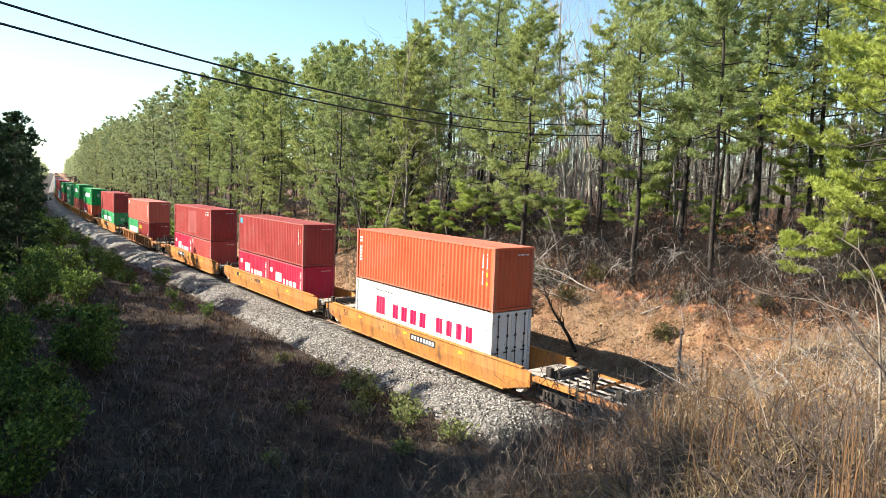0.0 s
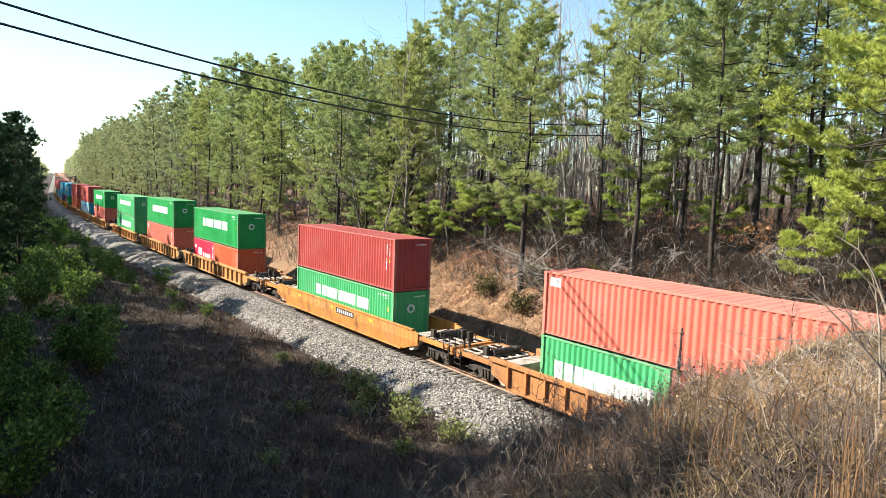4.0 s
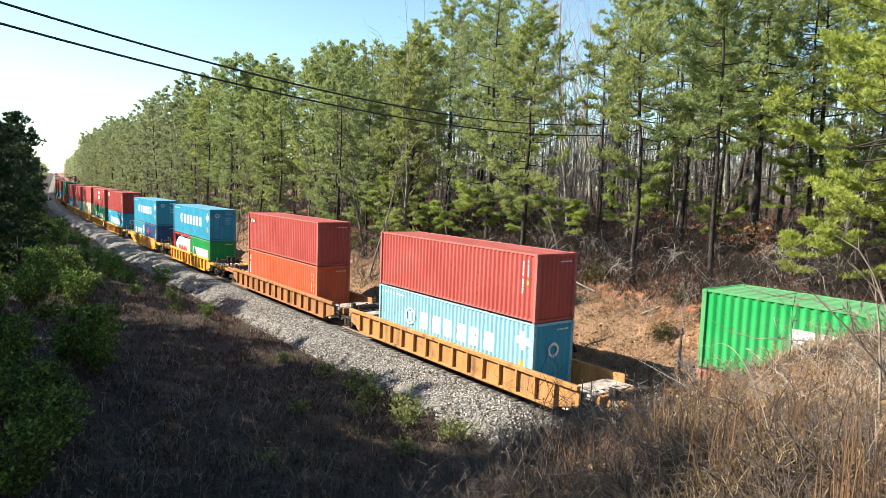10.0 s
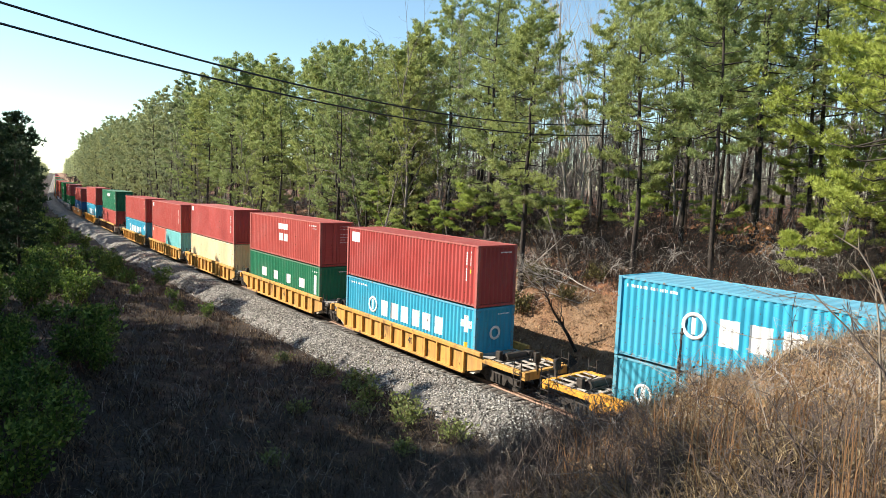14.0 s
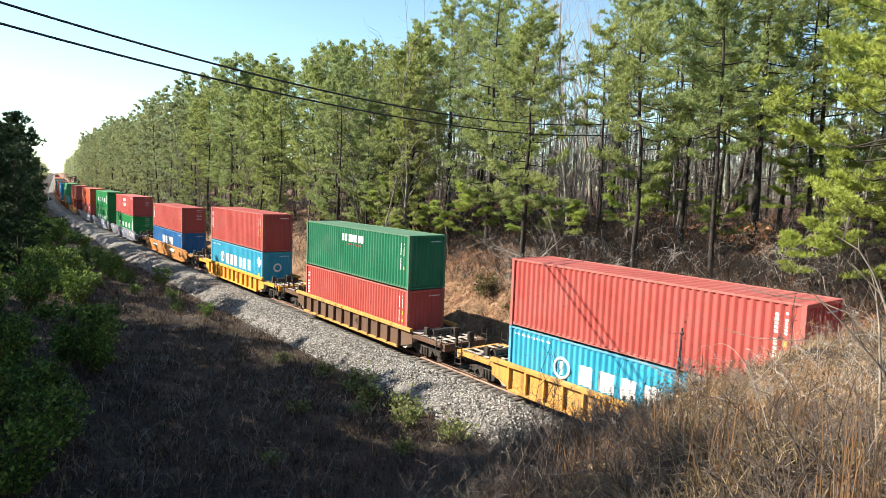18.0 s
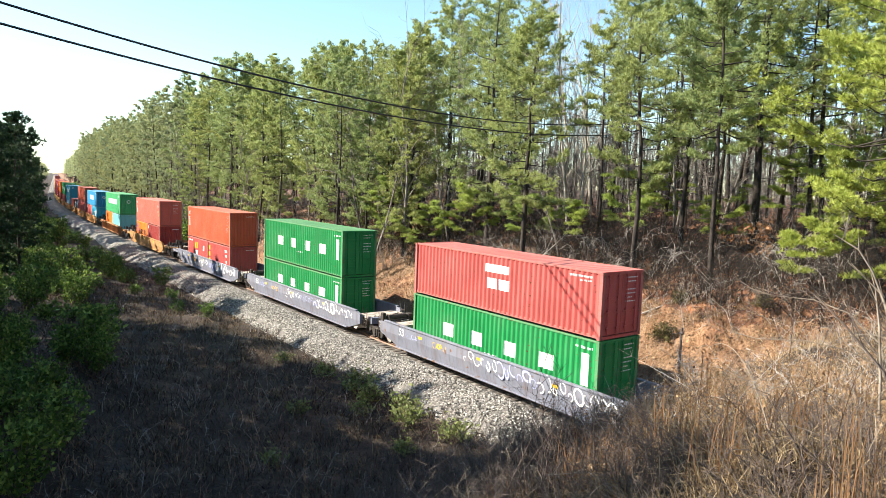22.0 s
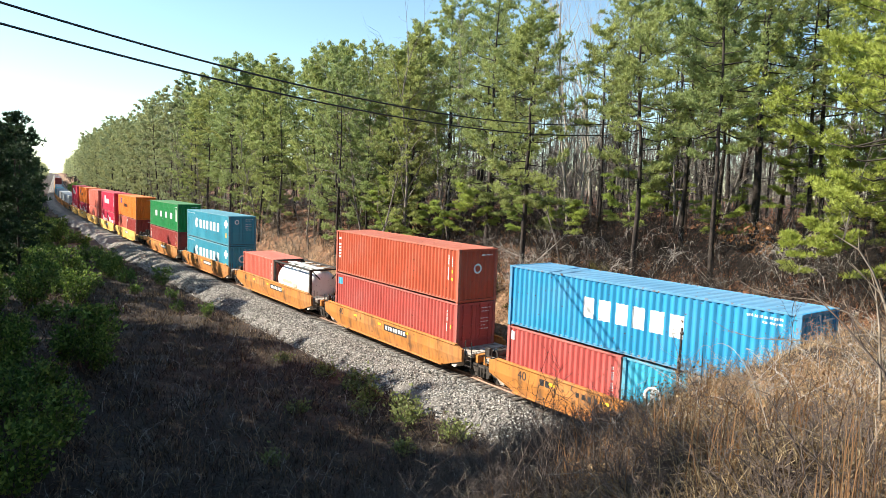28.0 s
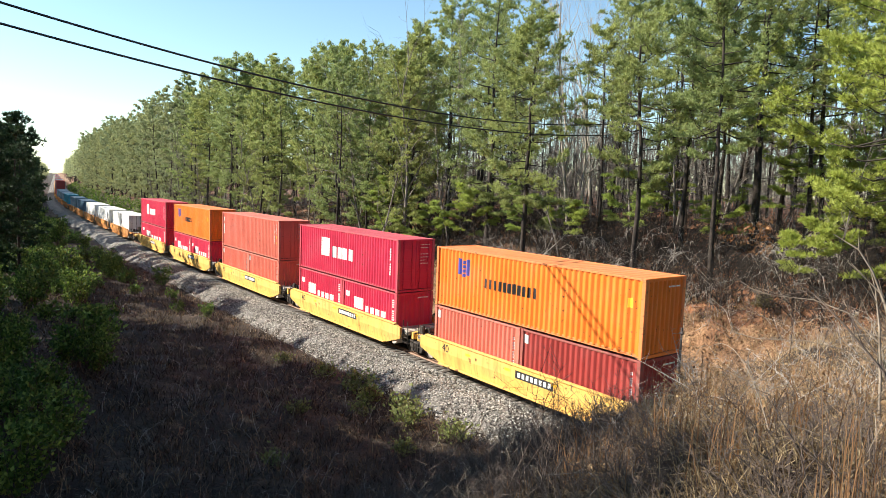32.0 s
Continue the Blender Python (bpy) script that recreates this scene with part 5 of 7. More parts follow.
def shrub_arrays(seed, height, spread, stems, leaves, leaf, twigs=4):
    """A leafy bush: forked stems from the ground and small leaves in uneven clumps at the twig ends."""
    rng = np.random.default_rng(seed)
    az = rng.random(stems) * 6.283
    out = spread * rng.uniform(0.15, 1, stems)
    top = np.stack([np.cos(az) * out, np.sin(az) * out, height * rng.uniform(0.4, 1, stems)], axis=1)
    base = np.stack([np.cos(az) * out * 0.15, np.sin(az) * out * 0.15, np.full(stems, -0.15)], axis=1)
    wood = [tubes(base, top, 0.018, 0.005, 3)]
    q = np.repeat(np.arange(stems), twigs)
    a = base[q] + (top - base)[q] * rng.uniform(0.3, 1.0, (len(q), 1))
    tip = a + unit(unit(top - base)[q] + rng.normal(0, 0.7, (len(q), 3))) * spread * rng.uniform(0.2, 0.55, (len(q), 1))
    tip[:, 2] = np.maximum(tip[:, 2], 0.06)
    wood.append(tubes(a, tip, 0.008, 0.003, 3))
    k = rng.integers(0, len(q), leaves)
    c = tip[k] + (a - tip)[k] * rng.random((leaves, 1)) ** 2 * 0.8 + rng.normal(0, 1, (leaves, 3)) * np.array([1, 1, 0.7]) * (0.05 + 0.07 * spread)
    c[:, 2] = np.maximum(c[:, 2], 0.05)
    way = unit(rng.normal(0, 0.8, (leaves, 3)) + unit(tip - a)[k] * 0.6 + [0, 0, 0.5])
    side = unit(np.cross(way, rng.normal(0, 1, (leaves, 3))))
    L = leaf * rng.uniform(0.6, 1.3, (leaves, 1))
    v = np.stack([c, c + way * L * 0.5 + side * L * 0.3, c + way * L, c + way * L * 0.5 - side * L * 0.3], axis=1).reshape(-1, 3)
    return gather(wood), (v, [np.arange(len(v)).reshape(-1, 4)])


def tree_thing(name, wood, green, bark, leaf, label, category, group, at, crown="crown", stem="trunk"):
    root = tagged(new(name), label, category, group)
    root.matrix_basis = at
    part(stem, wood, bark, root)
    if green is not None:
        part(crown, green, leaf, root)
    return root


def wood_mesh(name, arrays, smooth=True):
    return mesh_np(name, arrays[0], arrays[1], (), smooth)


def build_pines():
    rng = np.random.default_rng(11)
    near, mid, edge, distant = [], [], [], []
    for i in range(4):
        w, g = pine_arrays(100 + i, 22 + i % 3, [0.34, 0.42, 0.28, 0.46][i], 46, 6, 11, 7, 0.3, 0.06, 0.19, 3.7)
        near.append((wood_mesh("pine_trunk", w), mesh_np("pine_crown", *g)))
    for i in range(4):
        w, g = pine_arrays(200 + i, 20 + i % 2, [0.1, 0.16, 0.07, 0.2][i], 56, 7, 13, 8, 0.28, 0.055, 0.16, 3.7)
        edge.append((wood_mesh("pine_trunk", w), mesh_np("pine_crown", *g)))
    for i in range(4):
        w, g = pine_arrays(300 + i, 19 + i % 3, [0.06, 0.2, 0.12, 0.28][i], 52, 6, 10, 6, 0.28, 0.085, 0.17, 3.6, 6, 6)
        mid.append((wood_mesh("pine_trunk", w), mesh_np("pine_crown", *g)))
    for i in range(4):
        w, g = pine_arrays(320 + i, 19 + i % 3, [0.06, 0.16, 0.1, 0.2][i], 42, 5, 8, 4, 0.36, 0.19, 0.17, 3.7, 5, 2)
        distant.append((wood_mesh("pine_trunk", w), mesh_np("pine_crown", *g)))

    def plant(kind, x, y, leaf=NEEDLES, scale=None, label=None):
        wood, green = kind[rng.integers(len(kind))]
        sc = scale or rng.uniform(0.86, 1.1)
        z = float(ground_z(x, y))
        at = pose(x, y, z, rng.normal(0, 1), rng.normal(0, 1), rng.uniform(0, 360)) @ Matrix.Diagonal((sc, sc, sc, 1))
        tree_thing("pine_tree", wood, green, BARK, leaf, label or "tall loblolly pine with green needles at the edge of the woods", "tree", "pines of the woods", at)

    # the edge of the woods along the cutting, near part
    for x, y in ((11.2, 47.5), (10.6, 53), (16.8, 56), (12.4, 51.0)):
        plant(edge, x + rng.normal(0, 0.2), y, scale=rng.uniform(0.72, 0.85))
    # single pines along the edge: place, height, bare stem, limbs, reach, radius
    for i, (x, y, h, bare, limbs, reach, r) in enumerate((
            (9.9, 31.4, 17.5, 4.8, 50, 3.4, 0.19), (13.8, 39.6, 20.0, 3.0, 60, 4.6, 0.22), (13.3, 49.4, 17.6, 2.5, 50, 3.8, 0.17), (16.5, 48.3, 19.4, 3.0, 50, 3.8, 0.18),
            (12.6, 24.6, 18.5, 5.5, 54, 3.6, 0.18), (18.5, 25.3, 19.0, 8.0, 30, 3.0, 0.17), (13.8, 20.2, 19.5, 7.2, 44, 4.2, 0.15), (21.2, 21.7, 20.5, 6.5, 48, 4.6, 0.27),
            (25.6, 19.6, 19.5, 4.5, 54, 4.8, 0.19), (14.2, 11.4, 20.0, 3.6, 74, 6.6, 0.26), (22.5, 12.6, 18.0, 2.5, 56, 5.2, 0.2), (19.0, 32.5, 15.5, 8.5, 18, 2.6, 0.12))):
        w, g = pine_arrays(700 + i, h, bare / h, limbs, 10 if i == 9 else 8, 16 if i == 9 else 11, 10, 0.25, 0.044, r, reach)
        plant([(wood_mesh("pine_trunk", w), mesh_np("pine_crown", *g))], x, y, NEEDLES_YOUNG if i in (8, 9, 10) else NEEDLES, 1.0)
    # young pines with lush flat sprays in the understorey
    young = []
    for i in range(3):
        w, g = pine_arrays(260 + i, [4.4, 5.6, 3.2][i], [0.3, 0.3, 0.35][i], [12, 15, 9][i], 9, 17, 12, 0.21, 0.036, 0.06, 2.6, 7, 8, 0.22)
        young.append((wood_mesh("pine_trunk", w), mesh_np("pine_crown", *g)))
    for k, x, y in ((2, 16.7, 33.8), (0, 13.6, 40.8), (2, 18.8, 29.8), (2, 20.2, 23.6), (1, 21.4, 15.9), (0, 19.4, 14.6), (1, 26.8, 22.0), (0, 12.0, 45.0), (2, 15.2, 36.2), (1, 11.4, 50.0), (0, 24.6, 31.0), (2, 14.0, 14.4)):
        plant(young[k:k + 1], x, y, NEEDLES_YOUNG, rng.uniform(0.92, 1.1), "young pine with bright yellow-green sprays under the tall ones")
    # deeper rows
    spots = []
    while len(spots) < 34:
        l = rng.uniform(21, 50)
        y = rng.uniform(14, 84)
        if 0.52 < math.atan2(l + track_x(y) + 20.7, y) - 0.26 < 0.6:
            continue
        if all((l - a) ** 2 + (y - b) ** 2 > 7.5 for a, b in spots):
            spots.append((l, y))
    for l, y in spots:
        plant(near, l + track_x(y), y, scale=rng.uniform(0.78, 1.0))
    # the long green wall beside the track
    y = 56.0
    while y < 330:
        for l in (rng.uniform(9.2, 12.5), rng.uniform(13, 17.5), rng.uniform(19, 26)):
            if l > 18 and rng.random() < 0.45:
                continue
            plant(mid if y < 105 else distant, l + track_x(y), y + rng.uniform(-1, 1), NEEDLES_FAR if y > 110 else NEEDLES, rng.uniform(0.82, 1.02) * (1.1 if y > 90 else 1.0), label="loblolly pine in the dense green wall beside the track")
        y += rng.uniform(2.6, 3.6) * (1 + y / 260)
    # shaded pines on the other side, behind which the sun stands; needles coloured shade-dark
    dark, thin = [], []
    for i in range(3):
        w, g = pine_arrays(340 + i, 13 + i, 0.02, 46, 5, 8, 5, 0.38, 0.13, 0.15, 2.7, 5, 2)
        dark.append((wood_mesh("pine_trunk", w), mesh_np("pine_crown", *g)))
        w, g = pine_arrays(360 + i, 13 + i, 0.02, 34, 4, 5, 3, 0.48, 0.28, 0.15, 2.8, 5, 2)
        thin.append((wood_mesh("pine_trunk", w), mesh_np("pine_crown", *g)))
    y = 18.0
    while y < 330:
        for l in (rng.uniform(11.5, 14), rng.uniform(15.2, 18), rng.uniform(19, 25)):
            if (y < 150 and l < 14.8) or (y < 70 and l < 16.8) or (y < 60 and l < 23.5):
                continue
            plant(dark if y < 110 else thin, track_x(y) - l, y + rng.uniform(-1, 1), NEEDLES_SHADE, rng.uniform(0.85, 1.05) * (0.9 if l < 15 else 1) * (1 + 0.35 * float(smoothstep(80, 190, y))), "backlit pine beside the track, shade painted into its dark needles")
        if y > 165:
            plant(thin, track_x(y) - rng.uniform(7.5, 10), y, NEEDLES_SHADE, rng.uniform(0.7, 0.9), "small pine beside the far track, shade painted into its needles")
        y += rng.uniform(3.0, 4.2) * (1 + y / 260)
    # pines out of view, added so that they shade the near slope
    for x, y, sc in ((-29, 24, 1.42), (-25.2, 22.5, 1.36), (-25.8, 17.0, 1.15), (-23.8, 27.5, 1.3), (-27.8, 29, 1.4), (-24.8, 33, 1.15), (-31, 31, 1.45), (-26.5, 38, 1.1),
                     (-28.4, 42, 1.27), (-30.5, 36, 1.36), (-27.2, 46, 1.24), (-29.6, 50, 1.35), (-31.5, 45, 1.4), (-27.6, 55, 1.24), (-30.2, 59, 1.35), (-33.5, 40, 1.5), (-33, 53, 1.5), (-28.6, 33.5, 1.3),
                     (-30.5, 16.5, 1.3), (-31.5, 21, 1.45), (-34, 26, 1.5), (-35, 33, 1.5), (-36, 47, 1.6), (-29.5, 45, 1.4)):
        plant(dark, x, y, NEEDLES_SHADE, sc, "unseen pine added to shade the near slope, needles painted dark")
    # far woods, as one mass
    chunks_w, chunks_g, chunks_b = [], [], []
    for i in range(1060):
        if i < 270:
            y = rng.uniform(320, 900)
            l = rng.choice([-1, 1]) * rng.uniform(9, 40)
        elif i >= 720:
            y = rng.uniform(300, 1000)
            l = rng.uniform(8, 34) if i % 4 else -rng.uniform(9, 30)
        # unseen woods behind the camera, added to keep skylight off the container ends
        elif 460 <= i < 590:
            y, l = rng.uniform(-46, -15), rng.uniform(-44, 16)
        elif i >= 460:
            y = -10 - 60 * rng.random() ** 1.6
            l = rng.uniform(7, 50) if i % 3 else rng.uniform(-75, -27)
        elif i < 350:
            y, l = rng.uniform(900, 1300), rng.uniform(-160, 160)
            l += 12 * np.sign(l)
        else:
            y, l = rng.uniform(-10, 330), rng.uniform(36, 130)
            if y < 190:
                continue
        x = track_x(y) + l
        h = rng.uniform(15, 22) * (0.8 if l < 0 else 1)
        z = float(ground_z(x, y))
        base = np.array([[x, y, z - 0.5]])
        chunks_w.append(tubes(base, base + [[0, 0, h * 0.95]], 0.17, 0.03, 5))
        n = 150 if y < 320 else 90
        f = rng.uniform(0.3, 1, n)
        rr = 2.6 * (1.1 - f) ** 0.6 * np.sqrt(rng.random(n))
        an = rng.random(n) * 6.283
        c = np.stack([x + rr * np.cos(an), y + rr * np.sin(an), z + h * f], axis=1)
        (chunks_b if y < 0 else chunks_g).append(tuft_blades(rng, c, unit(np.stack([np.cos(an), np.sin(an), np.full(n, 0.4)], axis=1)), 3, 0.95, 0.3))
    n = 620
    l, y = rng.uniform(34, 150, n), rng.uniform(4, 170, n)
    x = l + track_x_np(y)
    base = np.stack([x, y, ground_z(x, y) - 0.5], axis=1)
    h = rng.uniform(12, 20, n)
    top = base + np.stack([rng.normal(0, 0.7, n), rng.normal(0, 0.7, n), h], axis=1)
    chunks_w.append(tubes(base, top, rng.uniform(0.06, 0.2, n), 0.03, 5))
    x, y = area(rng, 1300, 30, 95, 4, 120, 1.0)
    stuff("far_brush", *scatter_weeds(rng, x, y, rng.uniform(2.5, 6.5, len(x)), rng.uniform(0.03, 0.06, len(x)), 10, 0.2), GREY_BARK, "grey leafless brush deep in the woods", "woods")
    x, y = area(rng, 620, 26, 95, 8, 120, 1.0)
    stuff("far_hardwoods", *scatter_weeds(rng, x, y, rng.uniform(7, 15, len(x)), rng.uniform(0.035, 0.075, len(x)), 26), GREY_BARK, "grey leafless hardwoods deep in the woods", "woods")
    v, p = gather(chunks_w)
    tagged(new("far_trunks", mesh_np("far_trunks", v, p, (BARK,))), "dark trunks deep in the far pine woods", "woods", kind="stuff")
    v, p = gather(chunks_b)
    tagged(new("shaded_woods", mesh_np("shaded_woods", v, p, (NEEDLES_SHADE,))), "unseen pine woods added behind the camera to block skylight", "woods", kind="stuff")
    v, p = gather(chunks_g)
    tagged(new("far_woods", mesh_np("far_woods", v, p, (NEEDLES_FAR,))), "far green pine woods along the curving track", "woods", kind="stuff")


def build_bare_trees():
    rng = np.random.default_rng(21)
    kinds = [wood_mesh("bare_tree", bare_arrays(400 + i, [9, 12, 7, 14][i], [0.07, 0.1, 0.05, 0.12][i], 2, 5)) for i in range(4)]
    for i in range(110):
        y = rng.uniform(12, 130)
        l = rng.uniform(12.5, 40) if i % 2 or y < 45 else rng.uniform(8.2, 13)
        x = l + track_x(y)
        ob = tagged(new("bare_tree", kinds[rng.integers(4)]), "leafless grey hardwood sapling among the pines", "tree", "bare trees of the woods")
        if not ob.data.materials:
            ob.data.materials.append(GREY_BARK)
        sc = rng.uniform(0.7, 1.25)
        ob.matrix_basis = pose(x, y, float(ground_z(x, y)), rng.normal(0, 5), rng.normal(0, 5), rng.uniform(0, 360)) @ Matrix.Diagonal((sc, sc, sc, 1))
    # tall pale hardwoods in the gap of the pines
    for i, (x, y, h, r) in enumerate(((20.4, 36.9, 18.5, 0.15), (20.9, 36.3, 17.0, 0.11), (22.6, 39.6, 18.0, 0.13), (24.0, 37.5, 17.5, 0.12), (16.0, 45.6, 16.0, 0.1), (13.0, 52.6, 13.0, 0.09), (12.2, 56.5, 14.0, 0.1))):
        me = wood_mesh("bare_tree", bare_arrays(450 + i, h, r, 3, 5, 0.06, 0.36))
        me.materials.append(PALE_BARK)
        tagged(new("bare_tree", me), "tall pale leafless hardwood with many fine ascending branches", "tree", "bare trees of the woods").matrix_basis = pose(x, y, float(ground_z(x, y)), 0, 0, 50 * i)


def build_shrubs():
    rng = np.random.default_rng(31)
    kinds = [shrub_arrays(500 + i, [1.5, 1.1, 2.0, 0.8][i], [0.8, 0.9, 0.9, 0.6][i], 16, [1300, 1100, 1600, 650][i], 0.14) for i in range(4)]
    kinds = [(wood_mesh("stems", w), mesh_np("leaves", *g)) for w, g in kinds]
    weed = shrub_arrays(520, 0.6, 0.6, 16, 320, 0.13)
    weed = (wood_mesh("stems", weed[0]), mesh_np("leaves", *weed[1]))
    # the thicket on the shaded side
    for i in range(170):
        y = rng.uniform(15, 80)
        l = -rng.uniform(8.0 + max(0, 60 - y) * 0.13, 19.5)
        x = l + track_x(y)
        turn = math.atan2(x - EYE.x, y)
        if rng.random() < smoothstep(0.03, 0.24, turn) * 1.1 or rng.random() > 0.8 or (y < 24 and x > -17):
            continue
        k = rng.integers(4)
        sc = rng.uniform(0.7, 1.5)
        at = pose(x, y, float(ground_z(x, y)), 0, 0, rng.uniform(0, 360)) @ Matrix.Diagonal((sc, sc, sc, 1))
        tree_thing("shrub", *kinds[k], TWIG, GREEN_LEAF, "evergreen shrub with small dark green leaves in the thicket", "shrub", "shrubs beside the track", at, "foliage", "branchwork")
    for i in range(70):
        y = rng.uniform(70, 230)
        l = -rng.uniform(5.6, 13)
        sc = rng.uniform(0.9, 1.7)
        at = pose(l + track_x(y), y, float(ground_z(l + track_x(y), y)), 0, 0, rng.uniform(0, 360)) @ Matrix.Diagonal((sc, sc, sc, 1))
        tree_thing("shrub", *kinds[3 if y > 120 else rng.integers(4)], TWIG, GREEN_LEAF, "dark shrub at the foot of the shaded woods", "shrub", "shrubs beside the track", at, "foliage", "branchwork")
    for x, y, sc in ((-5.6, 60, 0.9), (-6.2, 54.5, 0.8), (-7.2, 49, 0.9), (-6.4, 45, 0.7), (-7.6, 64, 1.1), (-8.6, 70, 1.2), (-7.4, 75, 1.2), (-8.2, 58, 1.0)):
        at = pose(x + track_x(y), y, float(ground_z(x + track_x(y), y)), 0, 0, rng.uniform(0, 360)) @ Matrix.Diagonal((sc, sc, sc, 1))
        tree_thing("shrub", *kinds[rng.integers(4)], TWIG, GREEN_LEAF, "green shrub at the edge of the ballast", "shrub", "shrubs beside the track", at, "foliage", "branchwork")
    for x, y, sc in ((-4.9, 27, 1.5), (-5.3, 25.2, 1.3), (-5.0, 23.0, 1.4), (-5.8, 21.3, 1.2), (-5.2, 19.2, 1.3), (-6.6, 24, 1.0), (-9.5, 24, 0.9), (-5.4, 29.5, 1.1), (-7.4, 19.5, 0.9), (-6.2, 33, 0.9), (-12.5, 19.5, 0.8)):
        at = pose(x, y, float(ground_z(x, y)), 0, 0, rng.uniform(0, 360)) @ Matrix.Diagonal((sc, sc, sc, 1))
        tree_thing("weed_clump", *weed, TWIG, WEED, "fresh yellow-green weeds sprouting by the ballast", "weeds", "weeds beside the ballast", at, "foliage", "branchwork")
    for x, y, sc in ((9.0, 19.8, 0.75), (11.9, 20.8, 0.6), (12.4, 16.4, 0.55), (8.6, 30.0, 1.05), (9.2, 34.0, 1.15), (10.9, 30.9, 1.2), (9.9, 27.4, 0.8), (12.2, 27.0, 0.9)):
        at = pose(x, y, float(ground_z(x, y)), 0, 0, rng.uniform(0, 360)) @ Matrix.Diagonal((sc, sc, sc, 1))
        tree_thing("shrub", *kinds[1], TWIG, OLIVE_LEAF, "low scrubby olive-brown bush on the clay bank", "shrub", "bushes on the bank", at, "foliage", "branchwork")
    # withered oak in the shade of the pines
    w, g = shrub_arrays(540, 3.6, 1.6, 12, 260, 0.26)
    at = pose(17.0, 19.4, float(ground_z(17.0, 19.4)))
    tree_thing("oak_sapling", wood_mesh("stems", w), mesh_np("leaves", *g), TWIG, BROWN_LEAF, "oak sapling that keeps its withered tan leaves", "tree", "", at, "foliage", "branchwork")


def scatter_blades(rng, x, y, height, width, lean=0.35, bend=0.5):
    z = ground_z(x, y)
    n = len(x)
    root = np.stack([x, y, z - 0.03], axis=1)
    d = rng.normal(0, lean, (n, 2))
    h = height * rng.uniform(0.5, 1.15, n)
    mid = root + np.stack([d[:, 0] * h * 0.4, d[:, 1] * h * 0.4, h * 0.6], axis=1)
    tip = root + np.stack([d[:, 0] * h * (0.8 + bend), d[:, 1] * h * (0.8 + bend), h * (1 - 0.3 * np.hypot(d[:, 0], d[:, 1]))], axis=1)
    side = unit(np.stack([rng.normal(0, 1, n), rng.normal(0, 1, n), np.zeros(n)], axis=1)) * np.asarray(width).reshape(-1, 1) * 0.5
    v = np.stack([root - side, root + side, mid + side * 0.7, mid - side * 0.7, tip], axis=1).reshape(-1, 3)
    at = np.arange(n)[:, None] * 5
    return v, [at + np.array([[0, 1, 2, 3]]), at + np.array([[3, 2, 4]])]


def scatter_weeds(rng, x, y, height, thick, twigs=9, lean=0.16):
    """Dead weed stalks with side twigs."""
    n = len(x)
    root = np.stack([x, y, ground_z(x, y) - 0.05], axis=1)
    h = height * rng.uniform(0.5, 1.2, n)
    d = rng.normal(0, lean, (n, 2))
    mid = root + np.stack([d[:, 0] * h * 0.5, d[:, 1] * h * 0.5, h * 0.55], axis=1)
    d2 = d + rng.normal(0, 0.04 + lean, (n, 2))
    tip = mid + np.stack([d2[:, 0] * h * 0.5, d2[:, 1] * h * 0.5, h * 0.45], axis=1)
    out = [tubes(root, mid, thick, thick * 0.7, 3), tubes(mid, tip, thick * 0.7, thick * 0.2, 3)]
    k = np.repeat(np.arange(n), twigs)
    f = rng.uniform(0.25, 1, (len(k), 1))
    a = np.where(f < 0.55, root[k] + (mid - root)[k] * f / 0.55, mid[k] + (tip - mid)[k] * (f - 0.55) / 0.45)
    w = unit(rng.normal(0, 1, (len(k), 3)) * [1, 1, 0.6] + [0, 0, 0.75])
    L = h[k][:, None] * rng.uniform(0.1, 0.34, (len(k), 1))
    b = a + w * L
    t = thick[k] if np.ndim(thick) else thick
    out.append(tubes(a, b, t * 0.5, t * 0.2, 3))
    kk = rng.integers(0, len(k), len(k))
    c = a[kk] + (b - a)[kk] * rng.uniform(0.3, 1, (len(k), 1))
    out.append(tubes(c, c + unit(rng.normal(0, 1, (len(k), 3)) + [0, 0, 0.4]) * L[kk] * 0.5, t * 0.35, t * 0.15, 3))
    return gather(out)


def stuff(name, verts, polys, material, label, category):
    tagged(new(name, mesh_np(name, verts, polys, (material,))), label, category, kind="stuff")


def area(rng, n, l0, l1, y0, y1, power=1.0, keep=None):
    l = rng.uniform(l0, l1, n * 2)
    y = y0 + (y1 - y0) * rng.random(n * 2) ** power
    x = l + track_x_np(y)
    ok = np.hypot(x - EYE.x, y) > 2.2
    if keep is not None:
        ok &= keep(l, y)
    return x[ok][:n], y[ok][:n]


def fan(rng, n, near, far, turn0=-0.05, turn1=1.42, keep=None):
    """Spots round the eye, thinning out with distance."""
    turn = rng.uniform(turn0, turn1, n * 3)
    d = near * (far / near) ** rng.random(n * 3)
    x, y = EYE.x + d * np.sin(turn), EYE.y + d * np.cos(turn)
    l = x - track_x_np(y)
    ok = l < -4.5
    if keep is not None:
        ok &= keep(x, y)
    return x[ok][:n], y[ok][:n]


def patch(x, y, size):
    """0 to 1: uneven patches about so many metres across."""
    a, b = 6.283 * x / size, 6.283 * y / size
    return 0.5 + 0.25 * (np.sin(a + 1.7 * np.sin(b * 0.61 + 0.4)) + np.sin(1.27 * b + 2.1 * np.sin(a * 0.77 + 0.5)))


def low(x, y):
    """The brush stays lower on the crest of the embankment."""
    return 1 - 0.68 * smoothstep(0.68, 0.88, np.arctan2(x - EYE.x, y - EYE.y))


